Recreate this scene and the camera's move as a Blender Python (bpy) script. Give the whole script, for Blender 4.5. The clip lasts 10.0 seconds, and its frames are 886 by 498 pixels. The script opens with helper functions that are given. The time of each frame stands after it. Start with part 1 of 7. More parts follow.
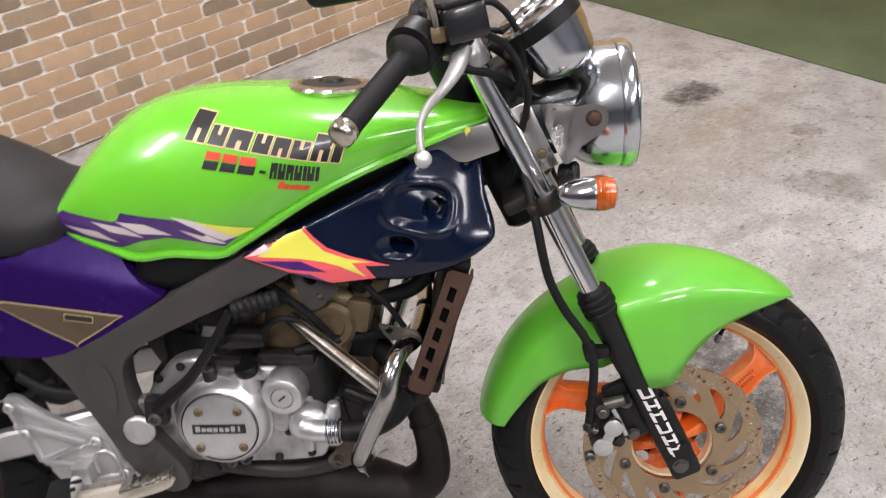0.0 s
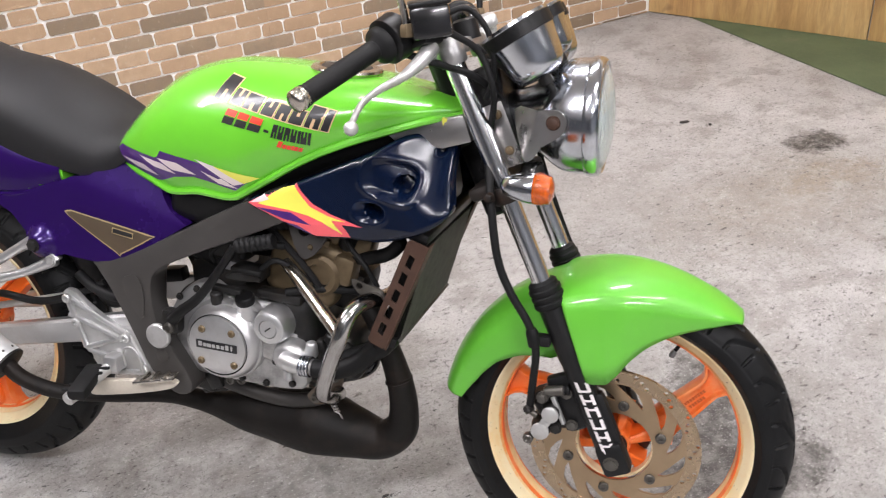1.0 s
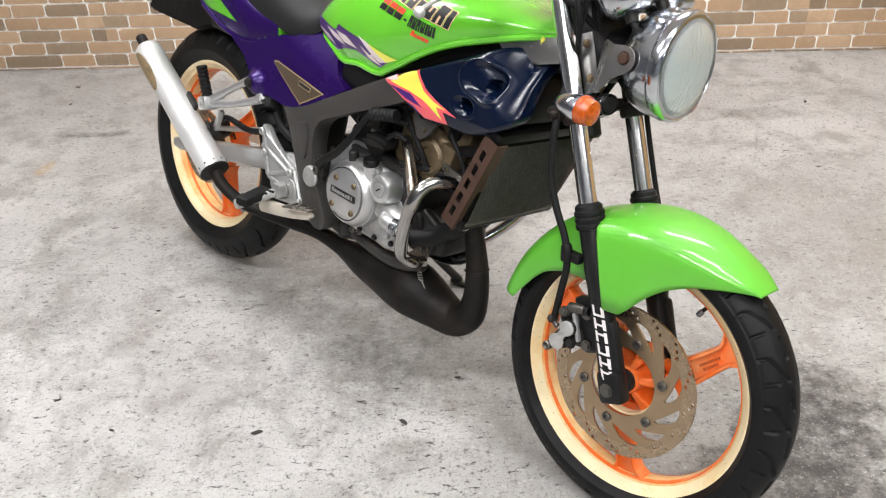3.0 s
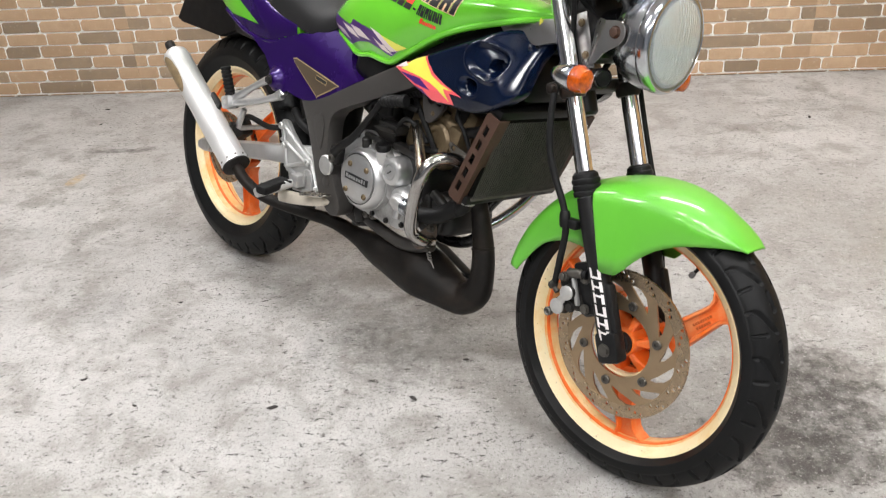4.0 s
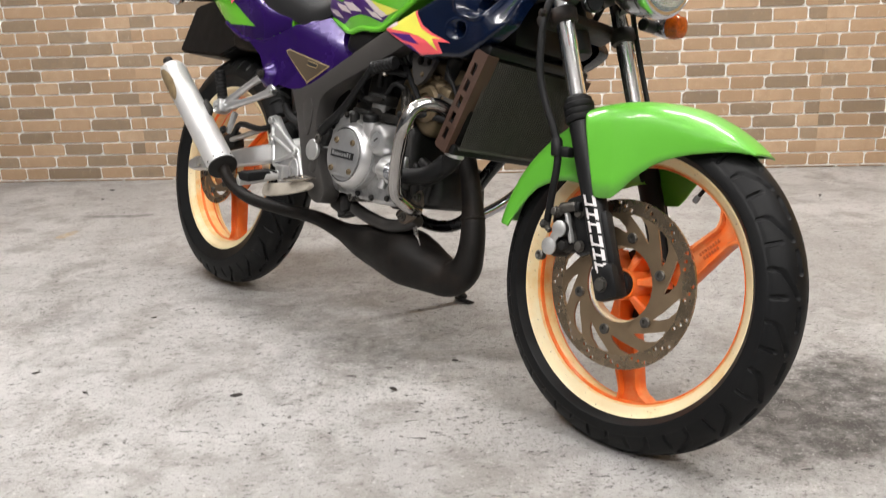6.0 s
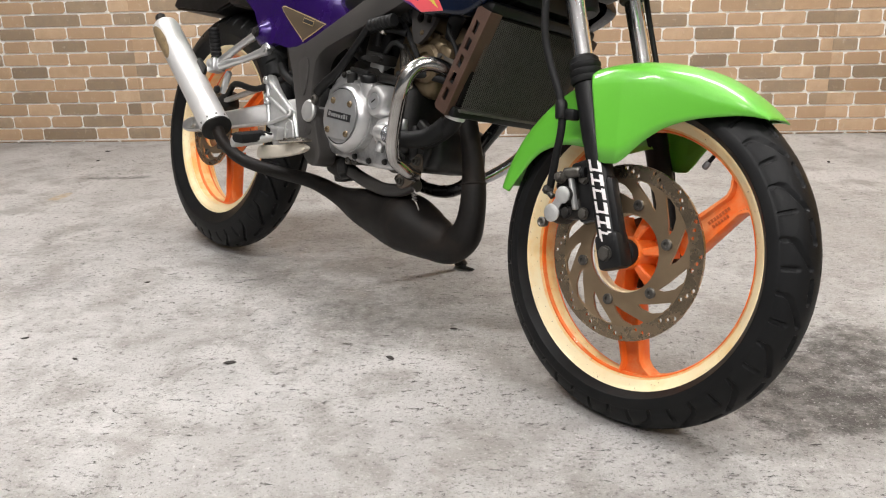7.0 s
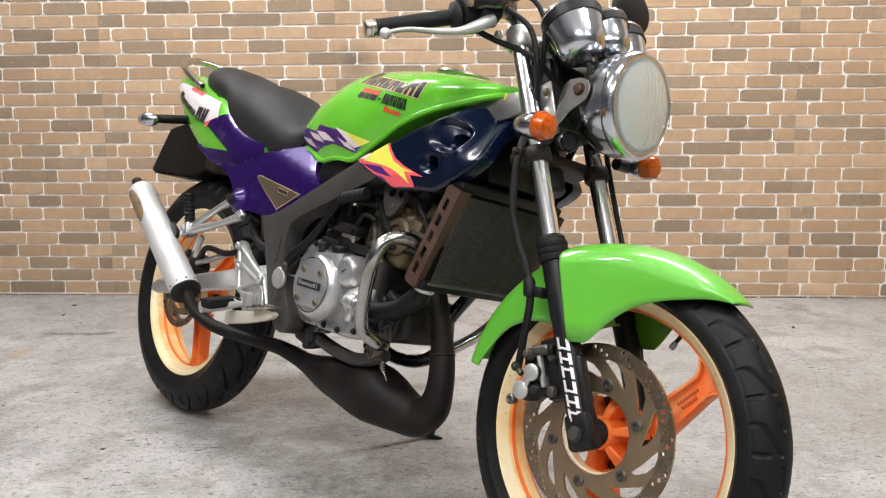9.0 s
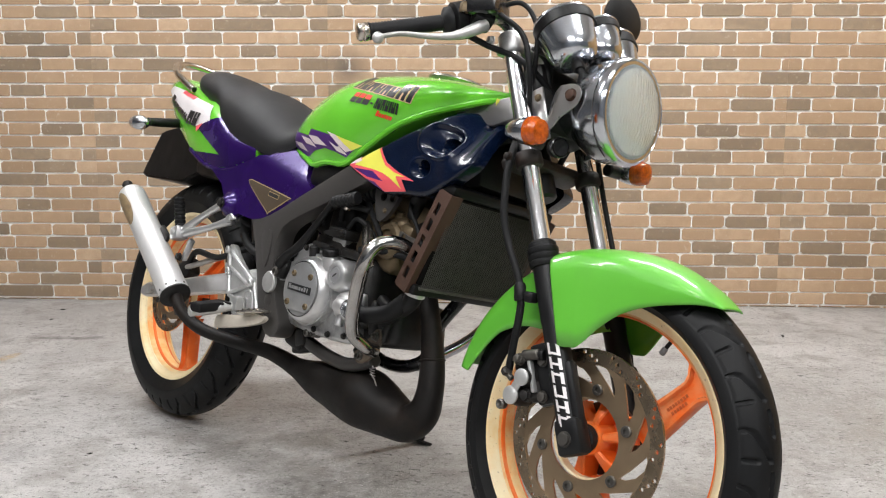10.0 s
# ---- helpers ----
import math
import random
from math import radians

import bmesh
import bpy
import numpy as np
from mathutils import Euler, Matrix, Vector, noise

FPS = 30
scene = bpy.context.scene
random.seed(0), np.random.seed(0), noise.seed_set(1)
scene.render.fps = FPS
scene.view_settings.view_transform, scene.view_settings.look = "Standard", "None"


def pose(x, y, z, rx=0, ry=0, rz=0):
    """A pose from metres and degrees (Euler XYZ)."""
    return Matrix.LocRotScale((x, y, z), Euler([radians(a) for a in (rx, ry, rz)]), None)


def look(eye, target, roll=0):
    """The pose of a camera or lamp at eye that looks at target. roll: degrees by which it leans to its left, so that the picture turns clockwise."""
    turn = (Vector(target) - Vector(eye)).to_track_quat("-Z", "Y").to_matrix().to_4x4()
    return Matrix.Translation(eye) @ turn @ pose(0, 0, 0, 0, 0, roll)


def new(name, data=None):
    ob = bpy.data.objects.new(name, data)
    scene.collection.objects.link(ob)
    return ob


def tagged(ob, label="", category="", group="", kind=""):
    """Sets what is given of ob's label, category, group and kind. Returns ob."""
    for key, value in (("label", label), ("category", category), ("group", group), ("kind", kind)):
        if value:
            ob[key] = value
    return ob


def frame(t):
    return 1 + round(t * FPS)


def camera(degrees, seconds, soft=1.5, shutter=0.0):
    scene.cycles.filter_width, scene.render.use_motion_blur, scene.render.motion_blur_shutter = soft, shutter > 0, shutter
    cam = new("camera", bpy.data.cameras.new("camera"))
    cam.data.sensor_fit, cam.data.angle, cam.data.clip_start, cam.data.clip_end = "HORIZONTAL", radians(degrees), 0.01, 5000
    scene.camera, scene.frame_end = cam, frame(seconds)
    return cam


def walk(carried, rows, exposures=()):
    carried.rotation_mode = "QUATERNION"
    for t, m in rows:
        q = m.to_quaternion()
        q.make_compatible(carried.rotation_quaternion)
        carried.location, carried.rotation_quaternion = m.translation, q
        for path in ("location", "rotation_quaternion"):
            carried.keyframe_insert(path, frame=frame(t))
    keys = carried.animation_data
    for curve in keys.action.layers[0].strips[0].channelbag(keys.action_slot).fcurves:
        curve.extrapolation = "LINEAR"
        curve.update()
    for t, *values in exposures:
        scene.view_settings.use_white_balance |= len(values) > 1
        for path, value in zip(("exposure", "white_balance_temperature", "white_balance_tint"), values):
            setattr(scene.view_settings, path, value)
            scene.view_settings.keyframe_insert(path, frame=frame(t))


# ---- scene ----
cam = camera(55.06, 10.0, soft=1.15, shutter=0.25)
PATH = [
    (0, (-0.7879, -0.4757, 1.3437), (0.2390, 0.8111, 0.2085), -7.02),
    (0.5, (-0.6984, -0.6639, 1.3343), (0.0699, 0.7992, 0.2082), -6.51),
    (1, (-0.6084, -0.7956, 1.3406), (0.0760, 0.7577, 0.2828), -5.62),
    (1.5, (-0.4688, -0.8384, 1.3248), (0.1308, 0.7615, 0.2855), -3.52),
    (2, (-0.3610, -0.8675, 1.3137), (-0.0462, 0.7655, 0.2024), -4.06),
    (2.5, (-0.2973, -0.9709, 1.2789), (-0.2434, 0.6541, 0.1153), -3.26),
    (2.7, (-0.2523, -1.0399, 1.2811), (-0.2906, 0.6138, 0.1563), -2.12),
    (3.8, (-0.1951, -1.2620, 1.2285), (-0.3149, 0.5028, 0.2956), -2.64),
    (4, (-0.1890, -1.2784, 1.1950), (-0.3188, 0.4805, 0.2521), -3.04),
    (4.5, (-0.1643, -1.3034, 1.0345), (-0.3507, 0.4955, 0.1809), -2.48),
    (5, (-0.1671, -1.3273, 0.8640), (-0.2588, 0.5927, 0.3114), -1.32),
    (5.5, (-0.1513, -1.3432, 0.7886), (-0.2503, 0.5974, 0.3148), -2.48),
    (6, (-0.1471, -1.3232, 0.7296), (-0.3055, 0.5970, 0.1938), -1.97),
    (6.2, (-0.1456, -1.3077, 0.7166), (-0.3108, 0.5972, 0.1285), -1.86),
    (7.3, (-0.1462, -1.2691, 0.7204), (-0.2996, 0.6269, 0.1037), -1.26),
    (7.5, (-0.1447, -1.2683, 0.7292), (-0.2923, 0.6413, 0.1524), -1.02),
    (8, (-0.1420, -1.2663, 0.7585), (-0.2884, 0.6802, 0.3238), -0.92),
    (8.5, (-0.1421, -1.2596, 0.7610), (-0.2675, 0.7034, 0.4006), -0.51),
    (9, (-0.1422, -1.2585, 0.7588), (-0.2374, 0.7206, 0.4826), -0.30),
    (9.5, (-0.1424, -1.2599, 0.7543), (-0.2312, 0.7206, 0.4952), 0.05),
    (10, (-0.1422, -1.2584, 0.7527), (-0.2162, 0.7233, 0.4952), 0.20),
]
walk(cam, [(t, look(eye, target, roll)) for t, eye, target, roll in PATH],
     exposures=((0.0, -0.12, 6480, 17), (0.5, 0.0, 6430, 17), (1.5, 0.05, 6350, 16), (2.5, 0.11, 6380, 12), (4.5, 0.03, 6520, 11), (6.0, -0.02, 6600, 12), (7.5, 0.01, 6560, 12), (9.0, 0.0, 6450, 12), (10.0, -0.08, 6360, 11)))

# ---- world and lamps ----
world = bpy.data.worlds.new("world")
scene.world = world
world.use_nodes = True
world.node_tree.nodes["Background"].inputs[0].default_value = (0.9, 0.95, 1.0, 1)
world.node_tree.nodes["Background"].inputs[1].default_value = 0.1
scene.view_settings.exposure = 0.0
CEILING = 2.75
# fluorescent fixtures: centre x, centre y, turn in degrees, watts
TUBES = [(-1.4, -0.7, 0, 42), (0.8, -0.7, 0, 25), (-1.6, 1.25, 0, 39), (0.9, 1.25, 0, 47), (-0.4, -2.7, 0, 59), (1.9, -2.7, 0, 38)]


# ---- materials ----
def ramp(nt, fac, stops):
    node = nt.nodes.new("ShaderNodeValToRGB")
    els = node.color_ramp.elements
    while len(els) < len(stops):
        els.new(0.5)
    for el, (at, col) in zip(els, stops):
        el.position, el.color = at, (*col, 1) if len(col) == 3 else col
    nt.links.new(fac, node.inputs[0])
    return node.outputs[0]


def noise_node(nt, vec, scale, detail=4, rough=0.55, dist=0.0):
    node = nt.nodes.new("ShaderNodeTexNoise")
    node.inputs["Scale"].default_value, node.inputs["Detail"].default_value = scale, detail
    node.inputs["Roughness"].default_value, node.inputs["Distortion"].default_value = rough, dist
    nt.links.new(vec, node.inputs["Vector"])
    return node.outputs[0]


def mix(nt, fac, a, b, kind="MIX"):
    node = nt.nodes.new("ShaderNodeMix")
    node.data_type, node.blend_type = "RGBA", kind
    for sock, val in ((node.inputs[0], fac), (node.inputs[6], a), (node.inputs[7], b)):
        if hasattr(val, "is_linked"):
            nt.links.new(val, sock)
        else:
            sock.default_value = val if isinstance(val, (int, float)) else (*val, 1)
    return node.outputs[2]


def calc(nt, op, a, b=0.0, clamp=False):
    node = nt.nodes.new("ShaderNodeMath")
    node.operation, node.use_clamp = op, clamp
    for sock, val in ((node.inputs[0], a), (node.inputs[1], b)):
        if hasattr(val, "is_linked"):
            nt.links.new(val, sock)
        else:
            sock.default_value = val
    return node.outputs[0]


def bump(nt, height, strength, distance, bsdf, base=None):
    node = nt.nodes.new("ShaderNodeBump")
    node.inputs["Strength"].default_value, node.inputs["Distance"].default_value = strength, distance
    nt.links.new(height, node.inputs["Height"])
    if base:
        nt.links.new(base, node.inputs["Normal"])
    nt.links.new(node.outputs[0], bsdf.inputs["Normal"])
    return node.outputs[0]


def start(name):
    m = bpy.data.materials.new(name)
    m.use_nodes = True
    nt = m.node_tree
    bsdf = nt.nodes["Principled BSDF"]
    co = nt.nodes.new("ShaderNodeTexCoord").outputs["Object"]
    return m, nt, bsdf, co


def surface(name, col, rough=0.5, metal=0.0, coat=0.0, vary=0.12, scale=18.0, grain=220.0, relief=0.0, dirt=0.0, dirt_col=(0.08, 0.07, 0.06), rvary=0.12, coat_rough=0.05, spec=0.5):
    """A plain paint, plastic or metal with blotches, fine grain and some grime."""
    m, nt, bsdf, co = start(name)
    big = noise_node(nt, co, scale, 5, 0.6)
    fine = noise_node(nt, co, grain, 3, 0.6)
    lo, hi = [c * (1 - vary) for c in col], [min(1, c * (1 + vary)) for c in col]
    c = ramp(nt, big, [(0.3, lo), (0.7, hi)])
    if dirt > 0:
        spots = noise_node(nt, co, scale * 0.7, 9, 0.72)
        mask = calc(nt, "MULTIPLY", ramp(nt, spots, [(0.5, (0, 0, 0)), (0.68, (1, 1, 1))]), dirt)
        c = mix(nt, mask, c, dirt_col)
    nt.links.new(c, bsdf.inputs["Base Color"])
    r = ramp(nt, big, [(0.25, (max(0.02, rough - rvary),) * 3), (0.75, (min(1, rough + rvary),) * 3)])
    nt.links.new(r, bsdf.inputs["Roughness"])
    bsdf.inputs["Metallic"].default_value = metal
    bsdf.inputs["Specular IOR Level"].default_value = spec
    bsdf.inputs["Coat Weight"].default_value, bsdf.inputs["Coat Roughness"].default_value = coat, coat_rough
    if relief:
        bump(nt, fine, relief, 0.002, bsdf)
    return m


GREEN = surface("green_paint", (0.128, 0.52, 0.026), 0.26, 0, 0.8, 0.03, 6, 300, 0.0, 0.0, (0.09, 0.20, 0.03), 0.01)
PURPLE = surface("purple_metallic_paint", (0.022, 0.0045, 0.090), 0.26, 0.3, 0.25, 0.12, 8, 900, 0.03, 0.05, (0.03, 0.015, 0.06), 0.04, spec=0.25)
FENDER_GREEN = surface("green_plastic", (0.108, 0.45, 0.030), 0.46, 0, 0.6, 0.03, 6, 300, 0.0, 0.0, (0.09, 0.20, 0.03), 0.02, coat_rough=0.09)
NAVY = surface("navy_paint", (0.0016, 0.0052, 0.019), 0.20, 0.0, 0.0, 0.2, 9, 300, 0.0, 0.15, (0.006, 0.008, 0.014), 0.05, spec=0.40)
WHITE = surface("white_decal", (0.72, 0.68, 0.68), 0.35, 0, 0.4, 0.04, 20, 200, 0, 0.1, (0.5, 0.45, 0.45), 0.05)
PINK_WHITE = surface("pinkish_white_decal", (0.72, 0.62, 0.62), 0.35, 0, 0.4, 0.05, 30, 200, 0, 0.2, (0.35, 0.22, 0.4), 0.05)
YELLOW = surface("yellow_decal", (0.78, 0.75, 0.10), 0.35, 0, 0.4, 0.06, 12, 200, 0, 0.05, (0.75, 0.6, 0.1), 0.05)
CORAL = surface("coral_decal", (0.85, 0.11, 0.13), 0.35, 0, 0.4, 0.05, 12, 200, 0, 0.05, (0.6, 0.08, 0.1), 0.05)
VIOLET = surface("violet_decal", (0.06, 0.012, 0.15), 0.35, 0, 0.4, 0.15, 40, 600, 0.02, 0.1, (0.1, 0.05, 0.16), 0.05)
RED = surface("red_decal", (0.75, 0.05, 0.02), 0.35, 0, 0.3, 0.05)
BLACK_DECAL = surface("black_decal", (0.012, 0.012, 0.013), 0.4, 0, 0.2, 0.2)
PEACH = surface("peach_decal_edge", (0.72, 0.48, 0.27), 0.4, 0, 0.2, 0.05)
SEAT = surface("black_vinyl", (0.010, 0.010, 0.0108), 0.62, 0, 0.0, 0.15, 14, 900, 0.15, 0.12, (0.026, 0.025, 0.025), 0.06, spec=0.4)
BLACK = surface("black_plastic", (0.004, 0.004, 0.0043), 0.45, 0, 0.0, 0.2, 20, 600, 0.08, 0.2, (0.015, 0.014, 0.012), 0.1, spec=0.3)
RUBBER = surface("rubber", (0.005, 0.005, 0.0053), 0.6, 0, 0.0, 0.2, 12, 500, 0.15, 0.22, (0.016, 0.0155, 0.015), 0.08, spec=0.28)
TYRE = surface("tyre_rubber", (0.0048, 0.0050, 0.0054), 0.50, 0, 0.0, 0.25, 9, 400, 0.1, 0.4, (0.014, 0.014, 0.0125), 0.08, spec=0.22)
SLIDER = surface("satin_black_paint", (0.006, 0.006, 0.0065), 0.45, 0, 0.0, 0.2, 20, 400, 0.05, 0.2, (0.02, 0.019, 0.018), 0.08, spec=0.35)
RAIL = surface("grey_brown_frame_tube", (0.034, 0.031, 0.029), 0.48, 0.2, 0.0, 0.15, 14, 500, 0.05, 0.3, (0.05, 0.04, 0.03), 0.08)
GLOSS_BLACK = surface("gloss_black_paint", (0.010, 0.010, 0.011), 0.25, 0, 0.4, 0.2, 20, 400, 0.0, 0.15, (0.03, 0.03, 0.03), 0.08)
CHROME = surface("chrome", (0.60, 0.625, 0.67), 0.18, 1.0, 0, 0.06, 14, 300, 0.0, 0.25, (0.34, 0.31, 0.28), 0.05)
FORK_CHROME = surface("brushed_hard_chrome", (0.86, 0.865, 0.88), 0.17, 1.0, 0, 0.03, 14, 300, 0.0, 0.08, (0.5, 0.47, 0.42), 0.04)
GUARD_CHROME = surface("dull_grey_chrome", (0.44, 0.43, 0.42), 0.15, 1.0, 0, 0.10, 20, 300, 0.02, 0.35, (0.20, 0.17, 0.14))
WIRE = surface("dull_brass_wire", (0.075, 0.072, 0.062), 0.5, 0.2, 0, 0.3, 60, 500, 0.0, 0.5, (0.03, 0.025, 0.02))
FOOT_RUST = surface("rust_stained_plate", (0.105, 0.082, 0.062), 0.6, 0.2, 0, 0.25, 50, 500, 0.1, 0.7, (0.10, 0.05, 0.025))
BOLT_GREY = surface("dull_zinc_bolt", (0.13, 0.122, 0.110), 0.42, 0.8, 0, 0.15, 60, 500, 0.05, 0.4, (0.08, 0.07, 0.06))
WORN_CHROME = surface("worn_chrome", (0.62, 0.58, 0.52), 0.22, 1.0, 0, 0.12, 20, 300, 0.03, 0.45, (0.22, 0.15, 0.09), 0.1)
CAN = surface("pale_silencer_alloy", (0.78, 0.78, 0.77), 0.42, 0.55, 0, 0.06, 10, 420, 0.04, 0.25, (0.5, 0.46, 0.4), 0.08)
ALU = surface("satin_aluminium", (0.62, 0.62, 0.62), 0.36, 0.85, 0, 0.07, 16, 420, 0.05, 0.25, (0.30, 0.28, 0.25), 0.08)
CASE_ALLOY = surface("grimy_case_alloy", (0.49, 0.49, 0.487), 0.40, 0.8, 0, 0.12, 14, 500, 0.1, 0.75, (0.10, 0.09, 0.08), 0.08)
CAST = surface("cast_aluminium", (0.55, 0.55, 0.54), 0.42, 0.7, 0, 0.1, 25, 700, 0.2, 0.35, (0.20, 0.18, 0.15), 0.08)
DARK_METAL = surface("oily_dark_metal", (0.018, 0.0175, 0.017), 0.45, 0.4, 0, 0.35, 30, 400, 0.15, 0.5, (0.045, 0.035, 0.026), 0.12)
BRONZE = surface("bronze_painted_metal", (0.17, 0.125, 0.072), 0.42, 0.55, 0, 0.15, 25, 500, 0.12, 0.5, (0.07, 0.05, 0.03), 0.1)
DISC_MAT = surface("brake_disc_carrier", (0.40, 0.292, 0.185), 0.34, 0.85, 0, 0.06, 30, 700, 0.05, 0.12, (0.22, 0.16, 0.10), 0.06)
STEEL = surface("brake_disc_steel", (0.44, 0.335, 0.228), 0.27, 0.95, 0, 0.06, 40, 800, 0.03, 0.10, (0.26, 0.21, 0.15), 0.05)
ORANGE = surface("orange_paint", (0.85, 0.15, 0.015), 0.42, 0, 0.25, 0.12, 9, 300, 0.03, 0.6, (0.84, 0.50, 0.24), 0.1)
CAST_MARK = surface("stained_cast_lettering", (0.42, 0.085, 0.018), 0.5, 0, 0.1, 0.2)
FRAME_GREY = surface("grey_frame_paint", (0.054, 0.050, 0.047), 0.45, 0.25, 0.1, 0.1, 14, 500, 0.05, 0.25, (0.06, 0.055, 0.05), 0.08)
RUST = surface("rusty_brown_paint", (0.060, 0.030, 0.019), 0.6, 0.2, 0, 0.25, 40, 500, 0.25, 0.5, (0.07, 0.03, 0.018), 0.1)
EXHAUST = surface("matt_black_exhaust", (0.0075, 0.0062, 0.0054), 0.55, 0.1, 0, 0.3, 16, 600, 0.2, 0.6, (0.026, 0.018, 0.013), 0.12, spec=0.25)
AMBER = surface("amber_lens", (0.66, 0.115, 0.001), 0.10, 0, 0.4, 0.40, 160, 330, 0.35, 0.0, (0, 0, 0), 0.04)
AMBER.node_tree.nodes["Principled BSDF"].inputs["Transmission Weight"].default_value = 0.35
TRIM_GOLD = surface("gold_outline", (0.55, 0.42, 0.22), 0.35, 0.3, 0.2, 0.05)
BADGE = surface("worn_gold_badge", (0.34, 0.25, 0.14), 0.42, 0.4, 0.0, 0.3, 60, 500, 0.1, 0.7, (0.16, 0.11, 0.07))
TAN = surface("bronze_decal", (0.09, 0.065, 0.04), 0.45, 0.2, 0.1, 0.15, 20, 1400, 0.1, 0.1)
BRACKET = surface("dull_plated_steel", (0.46, 0.45, 0.44), 0.30, 0.95, 0, 0.08, 20, 300, 0.03, 0.25, (0.40, 0.33, 0.25), 0.08)
MIRROR = surface("silvered_reflector", (0.86, 0.92, 0.90), 0.18, 0.85, 0, 0.03)
IVORY = surface("cream_guard_plate", (0.55, 0.50, 0.42), 0.5, 0.1, 0, 0.12, 20, 400, 0.08, 0.5, (0.28, 0.24, 0.18), 0.08)


def rim_paint(name, more):
    """Cream paint over orange, worn through in blotches."""
    m, nt, bsdf, co = start(name)
    n = noise_node(nt, co, 5, 6, 0.6)
    f = noise_node(nt, co, 60, 4, 0.6)
    blot = calc(nt, "ADD", calc(nt, "ADD", calc(nt, "MULTIPLY", n, 0.8), calc(nt, "MULTIPLY", f, 0.2)), more)
    c = ramp(nt, blot, [(0.30, (0.80, 0.62, 0.34)), (0.52, (0.86, 0.74, 0.47)), (0.62, (0.84, 0.62, 0.30)), (0.74, (0.82, 0.36, 0.10))])
    specks = noise_node(nt, co, 260, 2, 0.5)
    c = mix(nt, ramp(nt, specks, [(0.70, (0, 0, 0)), (0.74, (1, 1, 1))]), c, (0.25, 0.17, 0.1))
    nt.links.new(c, bsdf.inputs["Base Color"])
    bsdf.inputs["Roughness"].default_value = 0.45
    bsdf.inputs["Coat Weight"].default_value = 0.2
    return m


CREAM = rim_paint("cream_rim_paint", 0.0)
CREAM_ORANGE = rim_paint("orange_stained_cream_paint", 0.15)


def lens_glass():
    m, nt, bsdf, co = start("ribbed_headlight_glass")
    bsdf.inputs["Base Color"].default_value = (0.93, 0.985, 0.96, 1)
    bsdf.inputs["Roughness"].default_value = 0.02
    bsdf.inputs["IOR"].default_value = 1.45
    # the rest is milky white, standing in for lamp light returned by the reflector
    bsdf.inputs["Transmission Weight"].default_value = 0.87
    flutes = nt.nodes.new("ShaderNodeTexWave")
    flutes.bands_direction = "Y"
    flutes.inputs["Scale"].default_value, flutes.inputs["Distortion"].default_value = 40, 0.0
    nt.links.new(co, flutes.inputs["Vector"])
    steps = nt.nodes.new("ShaderNodeTexWave")
    steps.bands_direction = "Z"
    steps.inputs["Scale"].default_value, steps.inputs["Distortion"].default_value = 14, 0.0
    nt.links.new(co, steps.inputs["Vector"])
    bump(nt, calc(nt, "ADD", flutes.outputs[1], calc(nt, "MULTIPLY", steps.outputs[1], 0.5)), 0.18, 0.002, bsdf)
    return m


GLASS = lens_glass()
CLEAR = surface("clear_lens_plastic", (0.80, 0.66, 0.58), 0.08, 0, 0.5, 0.1, 120, 330, 0.2)
CLEAR.node_tree.nodes["Principled BSDF"].inputs["Transmission Weight"].default_value = 0.7


def tube_light():
    m, nt, bsdf, co = start("lit_fluorescent_tube")
    bsdf.inputs["Emission Color"].default_value = (1.0, 0.98, 0.95, 1)
    bsdf.inputs["Emission Strength"].default_value = 26.0
    return m


LIT = tube_light()


def spot_mask(nt, co, at, size, wobble, stretch=(1, 1)):
    """1 inside a ragged blot round a place of the floor, 0 outside."""
    sub = nt.nodes.new("ShaderNodeVectorMath")
    sub.operation = "SUBTRACT"
    nt.links.new(co, sub.inputs[0])
    sub.inputs[1].default_value = (*at, 0)
    mul = nt.nodes.new("ShaderNodeVectorMath")
    mul.operation = "MULTIPLY"
    nt.links.new(sub.outputs[0], mul.inputs[0])
    mul.inputs[1].default_value = (stretch[0] / size, stretch[1] / size, 0)
    ln = nt.nodes.new("ShaderNodeVectorMath")
    ln.operation = "LENGTH"
    nt.links.new(mul.outputs[0], ln.inputs[0])
    d = calc(nt, "ADD", ln.outputs["Value"], calc(nt, "MULTIPLY", calc(nt, "SUBTRACT", wobble, 0.5), 2.6))
    return ramp(nt, d, [(0.35 if size > 0.2 else 0.62, (1, 1, 1)), (1.0 if size > 0.2 else 0.9, (0, 0, 0))])


